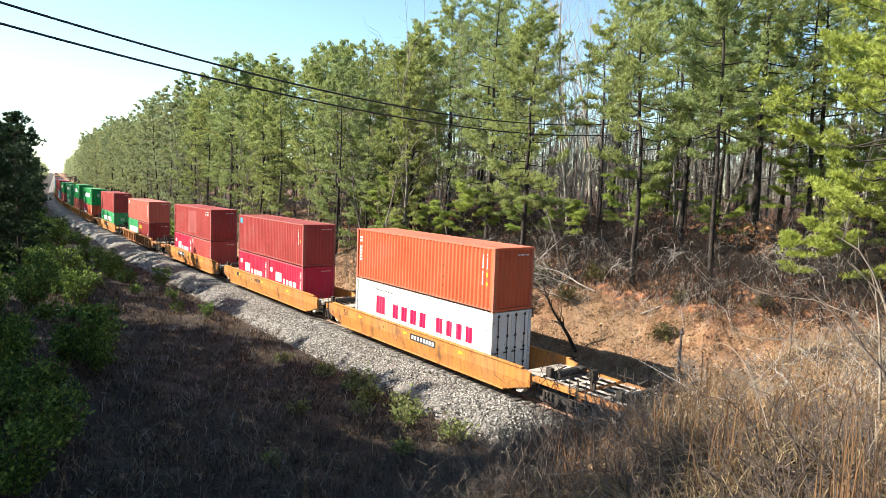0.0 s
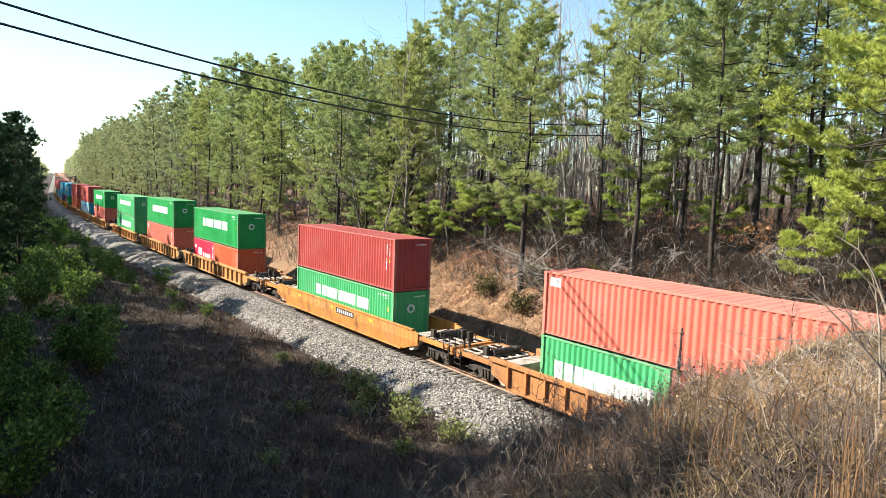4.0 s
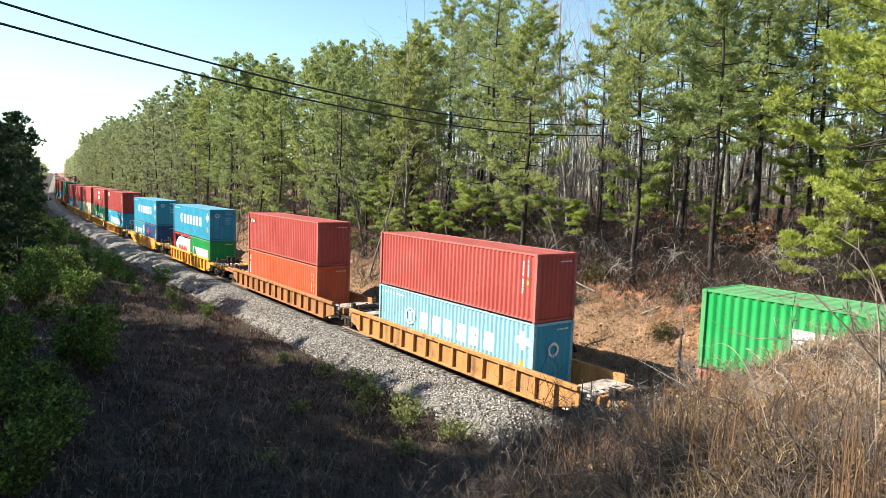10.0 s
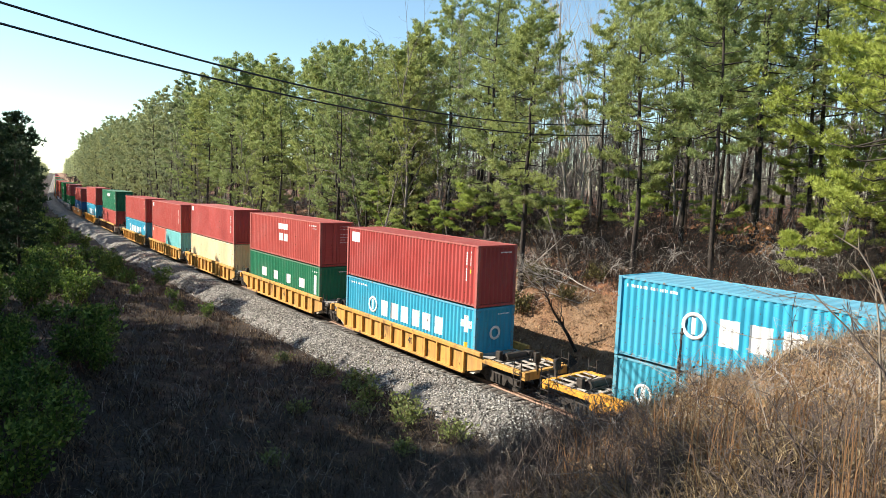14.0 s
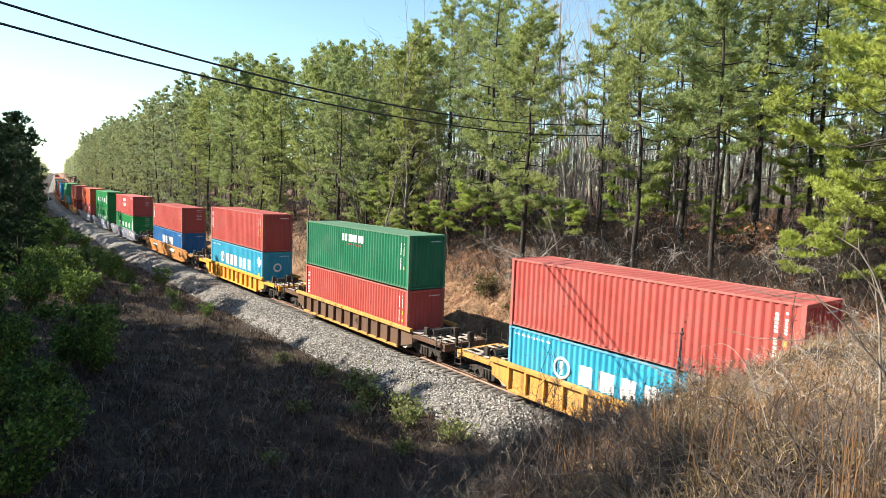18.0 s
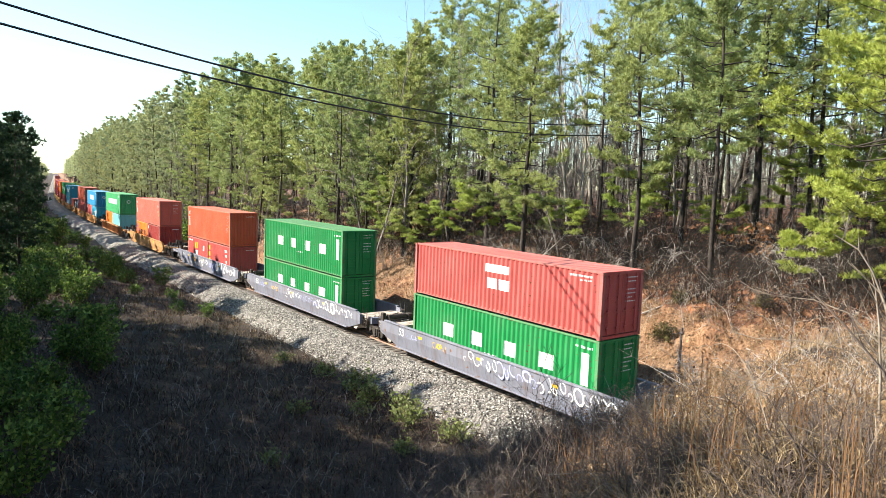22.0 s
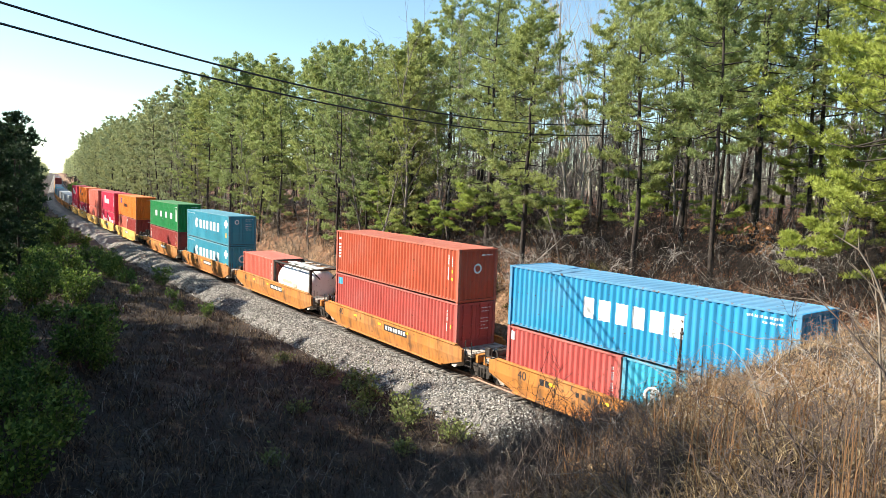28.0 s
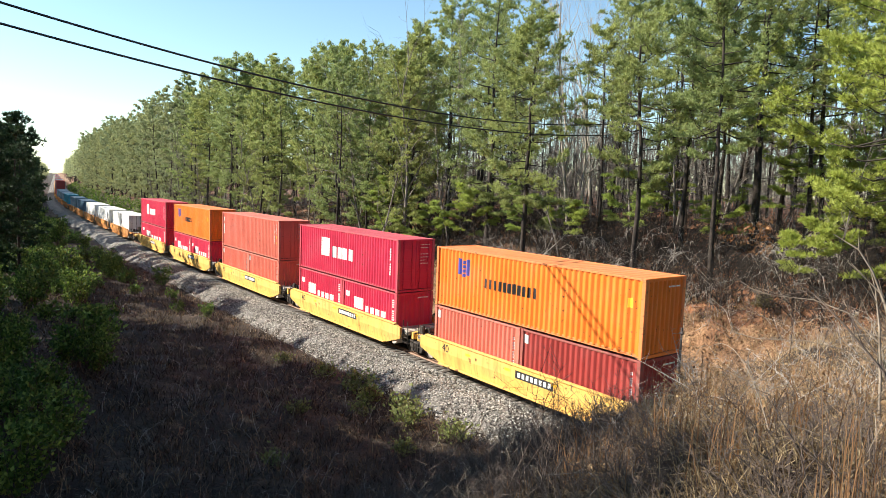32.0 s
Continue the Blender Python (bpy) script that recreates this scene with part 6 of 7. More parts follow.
def build_grass():
    rng = np.random.default_rng(41)

    def uneven(size, least, seed=0.0):
        return lambda x, y: patch(x + seed, y, size) + rng.normal(0, 0.12, np.shape(x)) > least
    # dark grass goes where the slope lies in shade
    crest = lambda x, y: (np.arctan2(x - EYE.x, y) < 1.02) | (np.hypot(x - EYE.x, y) < 7)
    some = uneven(2.6, 0.36)
    x, y = fan(rng, 30000, 2.4, 60, keep=lambda x, y: crest(x, y) & some(x, y))
    d = np.hypot(x - EYE.x, y)
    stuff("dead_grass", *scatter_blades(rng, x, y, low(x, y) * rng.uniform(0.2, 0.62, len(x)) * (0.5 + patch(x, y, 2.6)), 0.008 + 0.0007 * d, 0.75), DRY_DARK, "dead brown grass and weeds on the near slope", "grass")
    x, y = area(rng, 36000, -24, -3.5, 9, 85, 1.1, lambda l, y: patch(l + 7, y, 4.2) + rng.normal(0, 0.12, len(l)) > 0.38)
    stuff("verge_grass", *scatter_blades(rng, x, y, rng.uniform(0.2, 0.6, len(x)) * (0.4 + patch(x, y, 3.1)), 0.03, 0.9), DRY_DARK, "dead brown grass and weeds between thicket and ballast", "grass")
    x, y = area(rng, 9000, -19, -4.4, 12, 75, 1.1, lambda l, y: patch(l, y + 3, 2.7) + rng.normal(0, 0.1, len(l)) > 0.7)
    stuff("tan_tufts", *scatter_blades(rng, x, y, rng.uniform(0.25, 0.6, len(x)), 0.026, 0.8), DRY, "tan dry grass tufts among the dead weeds", "grass")
    x, y = area(rng, 800, -16, -4.0, 14, 75, 1.1, lambda l, y: patch(l, y, 3.4) > 0.45)
    stuff("verge_weeds", *scatter_weeds(rng, x, y, rng.uniform(0.5, 1.3, len(x)), rng.uniform(0.006, 0.012, len(x)), 8, 0.25), TWIG, "leafless dark weeds beside the ballast", "weeds")
    x, y = area(rng, 520, -19, -5.0, 11, 55, 1.2, lambda l, y: patch(l + 2, y, 3.0) > 0.45)
    stuff("pale_stems", *scatter_weeds(rng, x, y, rng.uniform(0.4, 1.0, len(x)), rng.uniform(0.006, 0.012, len(x)), 6, 0.45), DEAD_WOOD, "bleached dead stems in the brush beside the ballast", "weeds")
    x, y = area(rng, 1500, -20, -5.0, 12, 60, 1.1, lambda l, y: patch(l + 4, y, 3.8) > 0.6)
    stuff("briar_mounds", *scatter_weeds(rng, x, y, rng.uniform(0.35, 0.95, len(x)), rng.uniform(0.005, 0.01, len(x)), 11, 0.6), TWIG, "low mounds of dark tangled briars on the shaded slope", "brush")
    x, y = fan(rng, 8500, 2.6, 16, 0.85, 1.42, lambda x, y: (np.hypot(x - EYE.x, y) > 6.5) & some(x, y))
    stuff("tall_dry_grass", *scatter_blades(rng, x, y, low(x, y) * rng.uniform(0.3, 0.8, len(x)), 0.009, 0.6), STRAW_PALE, "tan dry grass on the embankment", "grass")
    # broomsedge grows in upright clumps
    bx, by = [], []
    for cx, cy, n in ((-15.0, 4.9, 40), (-14.95, 4.5, 46), (-14.8, 4.1, 30), (-14.8, 3.7, 46), (-15.85, 2.65, 44), (-15.4, 2.35, 26), (-14.1, 4.6, 30), (-13.7, 5.6, 30), (-15.3, 5.6, 30), (-14.3, 3.2, 26), (-13.2, 4.3, 26), (-12.2, 3.9, 24), (-13.0, 2.9, 30), (-16.1, 3.5, 18)):
        bx.append(cx + rng.normal(0, 0.13, n))
        by.append(cy + rng.normal(0, 0.13, n))
    x, y = np.concatenate(bx), np.concatenate(by)
    stuff("broomsedge", *scatter_blades(rng, x, y, rng.uniform(0.4, 1.0, len(x)), 0.011, 0.2, 0.3), STRAW, "clumps of upright orange broomsedge stalks on the embankment", "grass")
    x, y = fan(rng, 1300, 3.2, 40, keep=lambda x, y: ((np.arctan2(x - EYE.x, y) < 0.98) | (np.hypot(x - EYE.x, y) < 6.5)) & some(x, y))
    stuff("weed_stalks", *scatter_weeds(rng, x, y, low(x, y) * rng.uniform(0.55, 1.25, len(x)), rng.uniform(0.004, 0.009, len(x)), 8, 0.22), TWIG, "leafless dark weed stalks and brambles", "weeds")
    x, y = fan(rng, 520, 3.4, 16, 0.7, 1.42, lambda x, y: (np.hypot(x - EYE.x, y) > 7) & some(x, y))
    stuff("brambles", *scatter_weeds(rng, x, y, low(x, y) * rng.uniform(0.45, 1.1, len(x)), rng.uniform(0.004, 0.008, len(x)), 9, 0.4), PALE_TWIG, "pale dry bramble canes on the embankment", "weeds")
    x, y = fan(rng, 15000, 6.5, 17, 0.95, 1.42, uneven(1.9, 0.38, 3.0))
    stuff("bleached_grass", *scatter_blades(rng, x, y, rng.uniform(0.1, 0.36, len(x)), 0.009, 0.9), STRAW_PALE, "pale bleached grass on the crest of the embankment", "grass")
    x, y = fan(rng, 900, 6.0, 17, 0.93, 1.42, lambda x, y: ((np.hypot(x - EYE.x, y) > 8) | (rng.random(len(x)) < 0.25)) & (patch(x, y, 2.2) > 0.4))
    stuff("reddish_brush", *scatter_weeds(rng, x, y, rng.uniform(0.15, 0.48, len(x)), rng.uniform(0.004, 0.007, len(x)), 12, 0.5), RED_TWIG, "low tangled reddish-brown brush on the crest of the embankment", "brush")
    x, y = fan(rng, 800, 5.5, 15, 0.86, 1.42, lambda x, y: patch(x + 5, y, 1.8) > 0.5)
    stuff("crest_briars", *scatter_weeds(rng, x, y, rng.uniform(0.15, 0.5, len(x)), rng.uniform(0.004, 0.008, len(x)), 10, 0.6), TWIG, "dark tangled briars on the crest of the embankment", "brush")
    x, y = fan(rng, 260, 7.0, 17, 0.9, 1.42)
    stuff("bleached_brush", *scatter_weeds(rng, x, y, rng.uniform(0.3, 0.75, len(x)), rng.uniform(0.004, 0.009, len(x)), 7, 0.6), DEAD_WOOD, "bleached dead twigs sticking out of the brush", "brush")
    n = 6000
    x, y = fan(rng, n, 6.0, 17, 0.86, 1.42, uneven(1.7, 0.45, 1.0))
    c = np.stack([x, y, ground_z(x, y) + rng.uniform(0.03, 0.42, len(x))], axis=1)
    way = unit(rng.normal(0, 1, (len(x), 3)))
    side = unit(np.cross(way, rng.normal(0, 1, (len(x), 3))))
    L = rng.uniform(0.02, 0.055, (len(x), 1))
    v = np.stack([c, c + way * L * 0.5 + side * L * 0.35, c + way * L, c + way * L * 0.5 - side * L * 0.35], axis=1).reshape(-1, 3)
    stuff("withered_leaves", v, [np.arange(len(v)).reshape(-1, 4)], STRAW_DULL, "withered brown leaves clinging to the brush", "leaves")
    x, y = fan(rng, 11000, 3.0, 8, 0.72, 1.42, uneven(1.6, 0.35, 2.0))
    stuff("dead_undergrowth", *scatter_blades(rng, x, y, rng.uniform(0.12, 0.42, len(x)), 0.01, 0.8), DRY, "dead brown undergrowth on the embankment", "grass")
    x, y = fan(rng, 620, 4.0, 8, 0.72, 1.42, uneven(1.5, 0.42, 4.0))
    stuff("dark_brush", *scatter_weeds(rng, x, y, rng.uniform(0.2, 0.65, len(x)), rng.uniform(0.004, 0.008, len(x)), 9, 0.4), TWIG, "dark leafless brush on the embankment", "brush")
    x, y = fan(rng, 560, 5.0, 12, 0.6, 0.95, uneven(1.9, 0.4, 6.0))
    stuff("dark_stems", *scatter_weeds(rng, x, y, rng.uniform(0.35, 0.9, len(x)), rng.uniform(0.005, 0.009, len(x)), 9, 0.3), TWIG, "dense dark leafless stems on the slope", "brush")
    x, y = fan(rng, 7000, 4.5, 12, 0.6, 0.95, uneven(1.7, 0.4, 8.0))
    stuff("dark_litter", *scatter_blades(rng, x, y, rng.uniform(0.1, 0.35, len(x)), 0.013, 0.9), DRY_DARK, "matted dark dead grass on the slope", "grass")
    x, y = fan(rng, 420, 5.0, 26, 0.03, 0.55, uneven(2.8, 0.45, 5.0))
    stuff("brown_stems", *scatter_weeds(rng, x, y, rng.uniform(0.35, 0.9, len(x)), rng.uniform(0.006, 0.012, len(x)), 9, 0.3), RED_TWIG, "brown dead weeds on the shaded slope", "weeds")
    # arching canes
    x, y = fan(rng, 45, 5.0, 14, 0.55, 1.42)
    chunks = []
    for i in range(len(x)):
        f = np.linspace(0, 1, 14)[:, None]
        r = rng.uniform(0.5, 1.4)
        az = rng.uniform(0, 6.283)
        h = rng.uniform(0.3, 0.9)
        p = np.array([[x[i], y[i], float(ground_z(x[i], y[i])) - 0.05]]) + f * r * np.array([[math.cos(az), math.sin(az), 0]]) + np.array([[0, 0, 1.0]]) * (h * 3.2 * f * (1 - 0.72 * f))
        chunks.append(hose(p, np.linspace(0.005, 0.0015, 14), 4))
    stuff("arching_canes", *gather(chunks), PALE_TWIG, "pale arching canes tangled over the brush", "weeds")
    # dark upright stems in front of the ballast
    x, y = fan(rng, 330, 7, 24, 0.1, 0.84)
    stuff("upright_stems", *scatter_weeds(rng, x, y, rng.uniform(0.8, 1.7, len(x)), rng.uniform(0.006, 0.012, len(x)), 8), TWIG, "dark upright leafless stems in the foreground", "weeds")
    cx, cy = fan(rng, 34, 10.5, 21, 0.5, 0.87)
    k = rng.integers(0, len(cx), 230)
    x, y = cx[k] + rng.normal(0, 0.3, len(k)), cy[k] + rng.normal(0, 0.3, len(k))
    stuff("branching_weeds", *scatter_weeds(rng, x, y, rng.uniform(0.7, 1.9, len(x)) * (1 - 0.6 * smoothstep(0.68, 0.8, np.arctan2(x - EYE.x, y))), rng.uniform(0.006, 0.011, len(x)), 15, 0.13), TWIG, "clumps of tall dark branching weeds before the ballast", "weeds")
    x, y = fan(rng, 900, 11.0, 21, 0.56, 0.88, uneven(2.0, 0.35, 9.0))
    stuff("matted_brush", *scatter_weeds(rng, x, y, rng.uniform(0.3, 0.9, len(x)), rng.uniform(0.006, 0.011, len(x)), 11, 0.4), TWIG, "matted dark leafless brush at the foot of the embankment", "brush")
    # a clump of orange stalks close to the lens
    n = 70
    x, y = -16.95 + rng.normal(0, 0.09, n), 1.32 + rng.normal(0, 0.09, n)
    stuff("stalk_clump", *scatter_blades(rng, x, y, rng.uniform(0.6, 1.25, n), 0.007, 0.06, 0.3), STRAW, "clump of dry orange stalks at the roadside", "grass")
    n = 420
    x, y = -18.5 + rng.normal(0, 0.12, n), 0.6 + rng.normal(0, 0.12, n)
    stuff("roadside_tuft", *scatter_blades(rng, x, y, rng.uniform(0.6, 0.9, n), 0.009, 0.2, 0.3), DRY_DARK, "grey-brown dead grass tuft close to the roadside", "grass")
    # the clay bank across the track
    bank = lambda l, y: patch(l, y, 2.4) + rng.normal(0, 0.1, len(l)) > 0.48
    x, y = area(rng, 24000, 5.2, 15, 8, 60, 1.1, bank)
    stuff("bank_grass", *scatter_blades(rng, x, y, rng.uniform(0.12, 0.42, len(x)), 0.024, 0.9), DRY, "short tan grass on the clay bank", "grass")
    x, y = area(rng, 15000, 5.2, 14.5, 10, 48, 1.0, lambda l, y: patch(l + 1.3, y, 1.7) + rng.normal(0, 0.08, len(l)) > 0.68)
    stuff("bank_tussocks", *scatter_blades(rng, x, y, rng.uniform(0.2, 0.55, len(x)), 0.02, 1.0), STRAW_DULL, "matted straw-coloured grass tussocks on the bank", "grass")
    x, y = area(rng, 1500, 9.5, 60, 8, 90, 1.0)
    stuff("woodland_brush", *scatter_weeds(rng, x, y, rng.uniform(0.9, 2.8, len(x)), rng.uniform(0.008, 0.018, len(x)), 6, 0.2), GREY_BARK, "grey leafless brush under the pines", "brush")
    x, y = area(rng, 1600, 11.8, 26, 12, 46, 1.0, lambda l, y: patch(l, y + 1, 3.4) + rng.normal(0, 0.1, len(l)) > 0.56)
    stuff("thicket_brush", *scatter_weeds(rng, x, y, rng.uniform(0.8, 2.6, len(x)), rng.uniform(0.012, 0.026, len(x)), 11, 0.45), BARK, "dark leafless thicket under the pines", "brush")
    x, y = area(rng, 1350, 11.3, 19, 11, 34, 1.0, lambda l, y: patch(l + 6, y + 2, 3.0) + rng.normal(0, 0.12, len(l)) > 0.4)
    stuff("dark_tangle", *scatter_weeds(rng, x, y, rng.uniform(0.7, 2.3, len(x)), rng.uniform(0.012, 0.024, len(x)), 14, 0.5), BARK, "dense dark tangle of leafless brush along the top of the bank", "brush")
    chunks = []
    for cx, cy, n, spread in ((16.2, 17.0, 34, 0.9), (15.4, 15.2, 20, 0.8), (15.0, 27.6, 22, 0.9), (13.6, 29.6, 16, 0.7), (14.6, 22.6, 12, 0.8)):
        for i in range(n):
            px, py = cx + rng.normal(0, spread), cy + rng.normal(0, spread)
            az, r, h = rng.uniform(0, 6.283), rng.uniform(0.7, 1.9), rng.uniform(0.5, 1.7)
            f = np.linspace(0, 1, 8)[:, None]
            p = np.array([[px, py, float(ground_z(px, py))]]) + f * r * np.array([[math.cos(az), math.sin(az), 0]]) + np.array([[0, 0, 1.0]]) * (h * (0.4 + 2.6 * f * (1 - 0.8 * f))) + np.cumsum(rng.normal(0, 0.05, (8, 3)), axis=0)
            w = rng.uniform(0.012, 0.026)
            chunks.append(hose(p, np.linspace(w, w * 0.3, 8), 4))
            j = rng.integers(1, 7, 5)
            b = p[j] + unit(rng.normal(0, 1, (5, 3)) + [0, 0, -0.3]) * rng.uniform(0.3, 0.8, (5, 1))
            chunks.append(tubes(p[j], b, w * 0.5, w * 0.2, 3))
    stuff("bleached_tops", *gather(chunks), DEAD_WOOD, "bleached curling branches of fallen treetops on the bank", "brush")
    x, y = area(rng, 700, 10.0, 19, 34, 64, 1.0, lambda l, y: patch(l, y + 1, 3.4) > 0.42)
    stuff("edge_thicket", *scatter_weeds(rng, x, y, rng.uniform(0.8, 2.8, len(x)), rng.uniform(0.014, 0.028, len(x)), 10, 0.4), BARK, "dark leafless thicket at the foot of the pines", "brush")
    x, y = area(rng, 520, 9.4, 17, 12, 50, 1.0, lambda l, y: patch(l + 3, y, 3.0) > 0.62)
    stuff("dead_branches", *scatter_weeds(rng, x, y, rng.uniform(0.8, 2.2, len(x)), rng.uniform(0.008, 0.016, len(x)), 9, 0.7), DEAD_WOOD, "bleached dead branches tangled at the edge of the woods", "brush")
    x, y = area(rng, 1000, 7.0, 14, 14, 70, 1.1, lambda l, y: patch(l, y, 2.6) + 0.02 * (l - 9) + 0.004 * (y - 30) > 0.62)
    bx, by = area(rng, 420, 9.2, 13, 17, 40, 1.0, lambda l, y: patch(l + 8, y, 2.3) > 0.56)
    x, y = np.concatenate([x, bx]), np.concatenate([y, by])
    stuff("bank_brush", *scatter_weeds(rng, x, y, rng.uniform(0.25, 0.8, len(x)), rng.uniform(0.006, 0.012, len(x)), 10, 0.55), TWIG, "low leafless bushes and briars on the bank", "brush")
    x, y = area(rng, 700, 7.2, 12, 46, 125, 1.0)
    stuff("edge_brush", *scatter_weeds(rng, x, y, rng.uniform(1.2, 3.8, len(x)), rng.uniform(0.015, 0.035, len(x)), 12, 0.35), PALE_TWIG, "brown leafless brush at the foot of the pines", "brush")
    x, y = area(rng, 900, 5.0, 9.5, 100, 340, 1.3)
    stuff("far_edge_brush", *scatter_weeds(rng, x, y, rng.uniform(1.2, 3.4, len(x)), rng.uniform(0.04, 0.09, len(x)), 9, 0.4), PALE_TWIG, "brown leafless brush beside the far track", "brush")
    x, y = area(rng, 5200, 4.6, 9.5, 95, 420, 1.3)
    c = np.stack([x, y, ground_z(x, y) + rng.uniform(0.2, 2.6, len(x))], axis=1)
    stuff("far_edge_leaves", *gather([tuft_blades(rng, c, unit(rng.normal(0, 1, (len(x), 3)) + [0, 0, 0.6]), 4, 0.6, 0.3)]), GREEN_LEAF, "dull green scrub leaves beside the far track", "brush")
    # pine straw and fallen leaves on the bank
    n = 22000
    x, y = area(rng, n, 5.2, 22, 8, 60, 1.1)
    z = ground_z(x, y) + 0.03
    c = np.stack([x, y, z], axis=1)
    way = unit(rng.normal(0, 1, (len(x), 3)) * [1, 1, 0.35])
    side = unit(np.cross(way, rng.normal(0, 0.3, (len(x), 3)) + [0, 0, 1]))
    L = rng.uniform(0.06, 0.2, (len(x), 1))
    v = np.stack([c, c + way * L * 0.5 + side * L * 0.35, c + way * L, c + way * L * 0.5 - side * L * 0.35], axis=1).reshape(-1, 3)
    stuff("fallen_leaves", v, [np.arange(len(v)).reshape(-1, 4)], LITTER, "fallen tan and brown leaves on the bank", "leaves")


def build_wires():
    a = np.array([-19.4, 21.8])
    way = unit(np.array([36.9, 7.8]))
    for z0, fall, curl in ((13.417, -0.123, 0.00345), (12.861, -0.1105, 0.00295)):
        d = np.linspace(-14, 50, 90)
        p = np.stack([a[0] + way[0] * d, a[1] + way[1] * d, z0 + fall * d + curl * d * d], axis=1)
        v, q = hose(p, 0.035, 6)
        tagged(new("overhead_wire", mesh_np("overhead_wire", v, [q], (WIRE,))), "black overhead cable strung across the cutting", "cable", "overhead wires")
    bm = bmesh.new()
    rod(bm, (0, 0, -0.5), (0, 0, 9.6), 0.16, 12, 0.12)
    tagged(new("utility_pole", finish(bm, "utility_pole", TIE)), "dark timber utility pole among the pines", "pole").matrix_basis = pose(29.5, 32.1, float(ground_z(29.5, 32.1)))


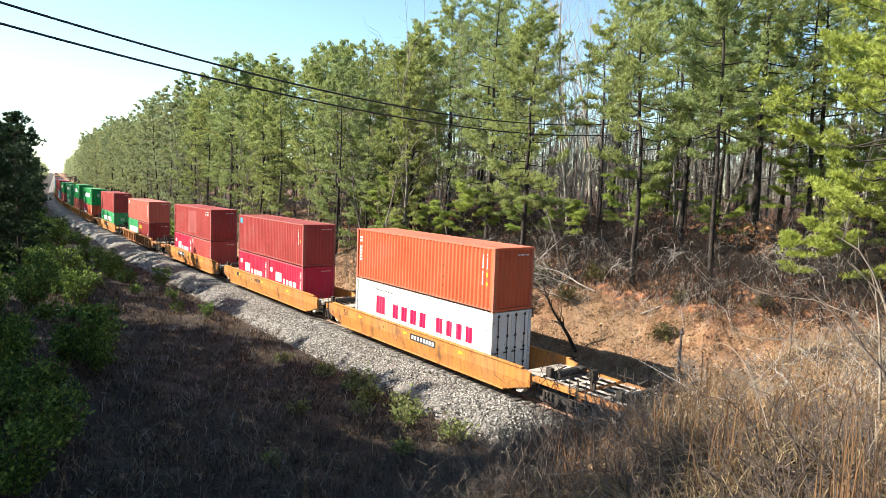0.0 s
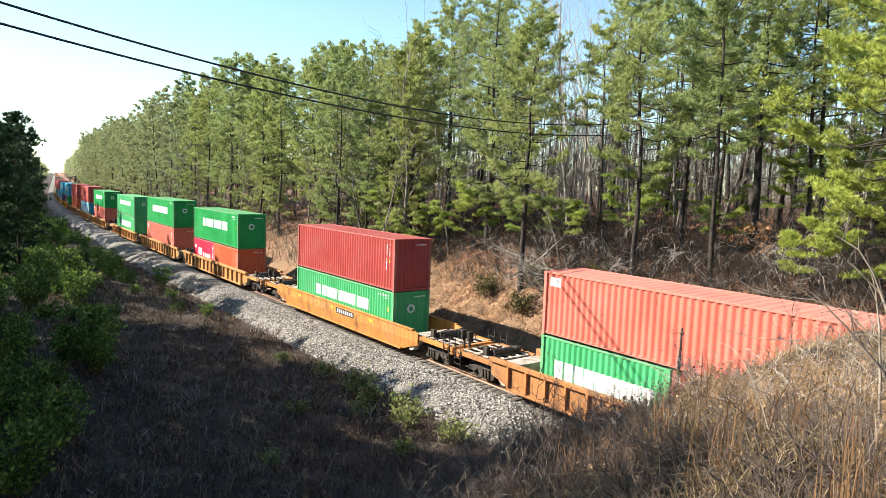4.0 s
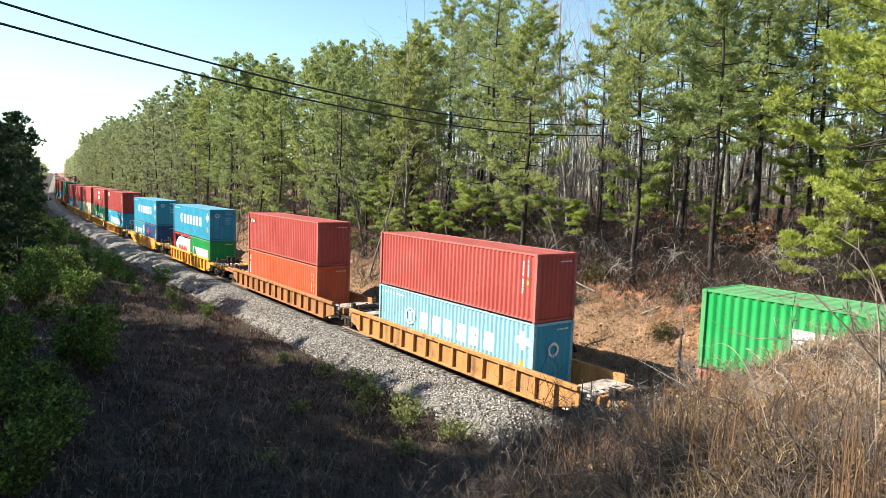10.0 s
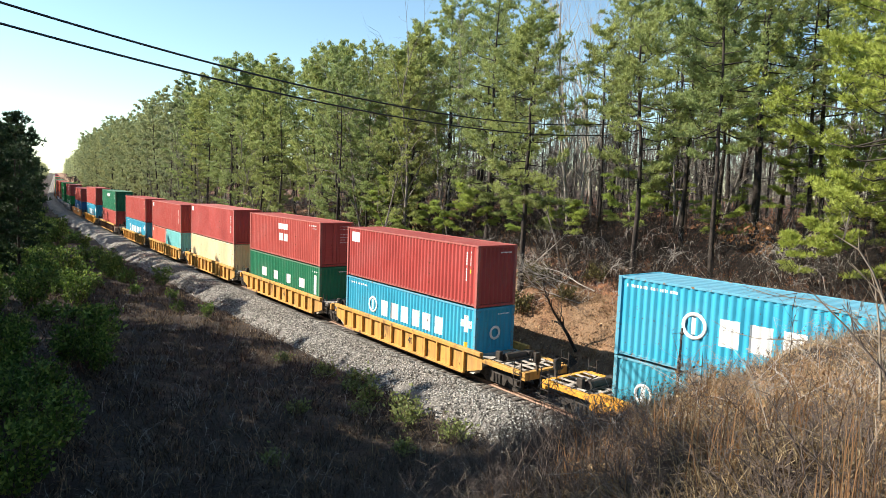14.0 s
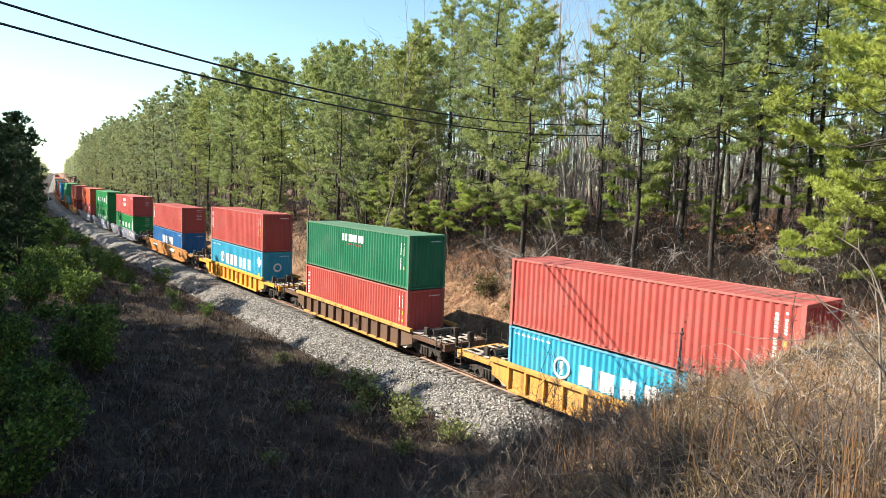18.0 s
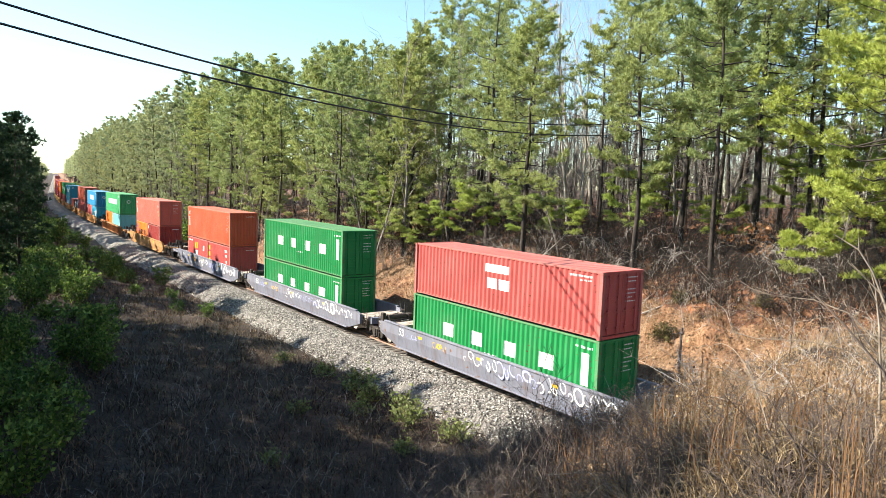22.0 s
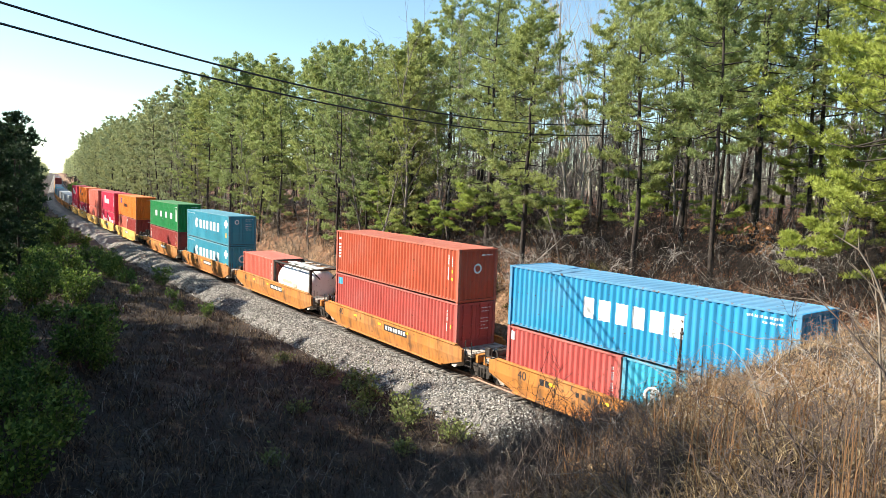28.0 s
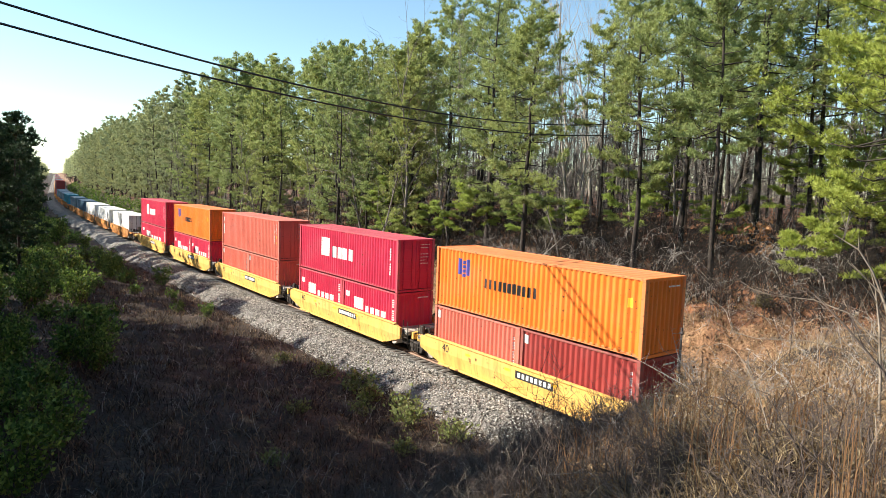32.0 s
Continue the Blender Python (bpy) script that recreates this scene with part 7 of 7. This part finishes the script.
def build_extras():
    rng = np.random.default_rng(51)
    # fence stakes on the embankment
    for x, y, h in ((-11.2, 6.0, 1.35), (-10.6, 6.4, 0.9)):
        bm = bmesh.new()
        rod(bm, (0, 0, -0.3), (0.03, 0.02, h), 0.022, 7, 0.018)
        for z in (0.3, 0.7, h - 0.1):
            rod(bm, (0, 0, z), (0.02, 0, z + 0.03), 0.03, 7)
        tagged(new("fence_stake", finish(bm, "fence_stake", TWIG)), "thin weathered stake standing in the brush", "stake", "stakes in the brush").matrix_basis = pose(x, y, float(ground_z(x, y)))
    # bare saplings close to the camera
    for i, (x, y, h, r, turn) in enumerate(((-11.4, 2.9, 1.5, 0.01, 20), (-11.0, 3.6, 1.3, 0.01, 200), (-9.2, 5.2, 1.3, 0.01, 300))):
        me = wood_mesh("sapling", bare_arrays(600 + i, h, r, 2, 3, 0.25, 0.5))
        me.materials.append(PALE_TWIG if i % 2 else TWIG)
        tagged(new("sapling", me), "bare thin sapling in the roadside brush", "sapling", "saplings in the brush").matrix_basis = pose(x, y, float(ground_z(x, y)), 0, 0, turn)
    # leaning bare stems over the roadside brush
    for pale, r, pts in (
            (0, 0.013, ((-14.2, 1.85, 6.75), (-14.22, 2.12, 7.47), (-14.26, 2.43, 7.81), (-14.33, 2.71, 8.08), (-14.38, 2.84, 8.16))),
            (0, 0.012, ((-13.72, 2.1, 6.8), (-13.75, 2.3, 7.46), (-13.76, 2.49, 7.69), (-13.79, 2.67, 7.94))),
            (1, 0.02, ((-14.1, 1.9, 6.7), (-14.12, 2.05, 7.5), (-14.14, 2.18, 8.02), (-14.15, 2.31, 8.33), (-14.18, 2.44, 8.53))),
            (1, 0.017, ((-14.22, 2.1, 6.7), (-14.2, 2.15, 7.4), (-14.19, 2.2, 7.85), (-14.15, 2.28, 8.2))),
            (1, 0.009, ((-13.7, 2.1, 6.7), (-13.72, 2.33, 7.61), (-13.78, 2.62, 7.87), (-13.88, 2.9, 7.96), (-14.02, 3.22, 7.96), (-14.15, 3.48, 8.03))),
            (1, 0.008, ((-13.25, 2.2, 6.6), (-13.29, 2.45, 7.3), (-13.37, 2.74, 7.42), (-13.5, 3.08, 7.46), (-13.71, 3.51, 7.42), (-13.83, 3.77, 7.47), (-13.9, 3.93, 7.56)))):
        p = np.array(pts)
        base = p[0].copy()
        chunks = [hose(p - base, r * np.linspace(1, 0.3, len(p)), 6)]
        k = rng.integers(1, len(p), 9)
        a = p[k] - base + (p[k - 1] - p[k]) * rng.random((9, 1))
        b = a + unit(p[k] - p[k - 1] + rng.normal(0, 0.12, (9, 3))) * rng.uniform(0.1, 0.4, (9, 1))
        chunks.append(tubes(a, b, r * 0.35, r * 0.1, 4))
        v, q = gather(chunks)
        me = mesh_np("sapling", v, q, (PALE_TWIG if pale else TWIG,), True)
        tagged(new("sapling", me), "pale bare stem arching over the roadside brush" if pale else "dark bare stem leaning over the roadside brush", "sapling", "saplings in the brush").matrix_basis = pose(base[0], base[1], min(base[2], float(ground_z(base[0], base[1])) - 0.02))
    # fallen trees and dead boughs on the bank
    boughs = [(7.4, 24.3, 4.2, 0.11, 31, 232), (10.6, 28.4, 4.6, 0.05, 58, 240), (11.2, 26.6, 4.2, 0.045, 70, 200), (10.2, 30.2, 4.4, 0.05, 62, 280), (10.0, 26.6, 3.8, 0.04, 76, 230), (10.5, 22.0, 4.5, 0.05, 70, 60), (13.0, 18.0, 5.0, 0.05, 75, 110), (12.0, 29.5, 5.5, 0.06, 66, 200), (15.6, 16.4, 5.0, 0.045, 62, 80), (11.0, 33.0, 5.0, 0.05, 60, 20),
              (16.6, 17.2, 4.6, 0.045, 70, 140), (15.0, 18.4, 4.4, 0.04, 58, 30), (12.6, 26.2, 4.4, 0.04, 60, 320), (11.4, 27.6, 4.0, 0.04, 74, 250), (17.6, 15.4, 4.2, 0.04, 64, 200), (13.6, 24.0, 4.2, 0.04, 66, 100)]
    for i, (x, y, h, r, rx, rz) in enumerate(boughs):
        me = wood_mesh("dead_bough", bare_arrays(620 + i, h, r, 2 if i == 0 else 3, 4, 0.1, 0.6))
        me.materials.append(BARK if i == 0 else DEAD_WOOD)
        tagged(new("dead_bough", me), "dead bleached branchy bough fallen on the bank" if i else "dark dead trunk leaning out of the bank", "fallen branch", "dead wood on the bank").matrix_basis = pose(x, y, float(ground_z(x, y)) + 0.1, rx, 0, rz)


build_pines()
build_bare_trees()
build_shrubs()
build_grass()
build_wires()
build_extras()
motions()
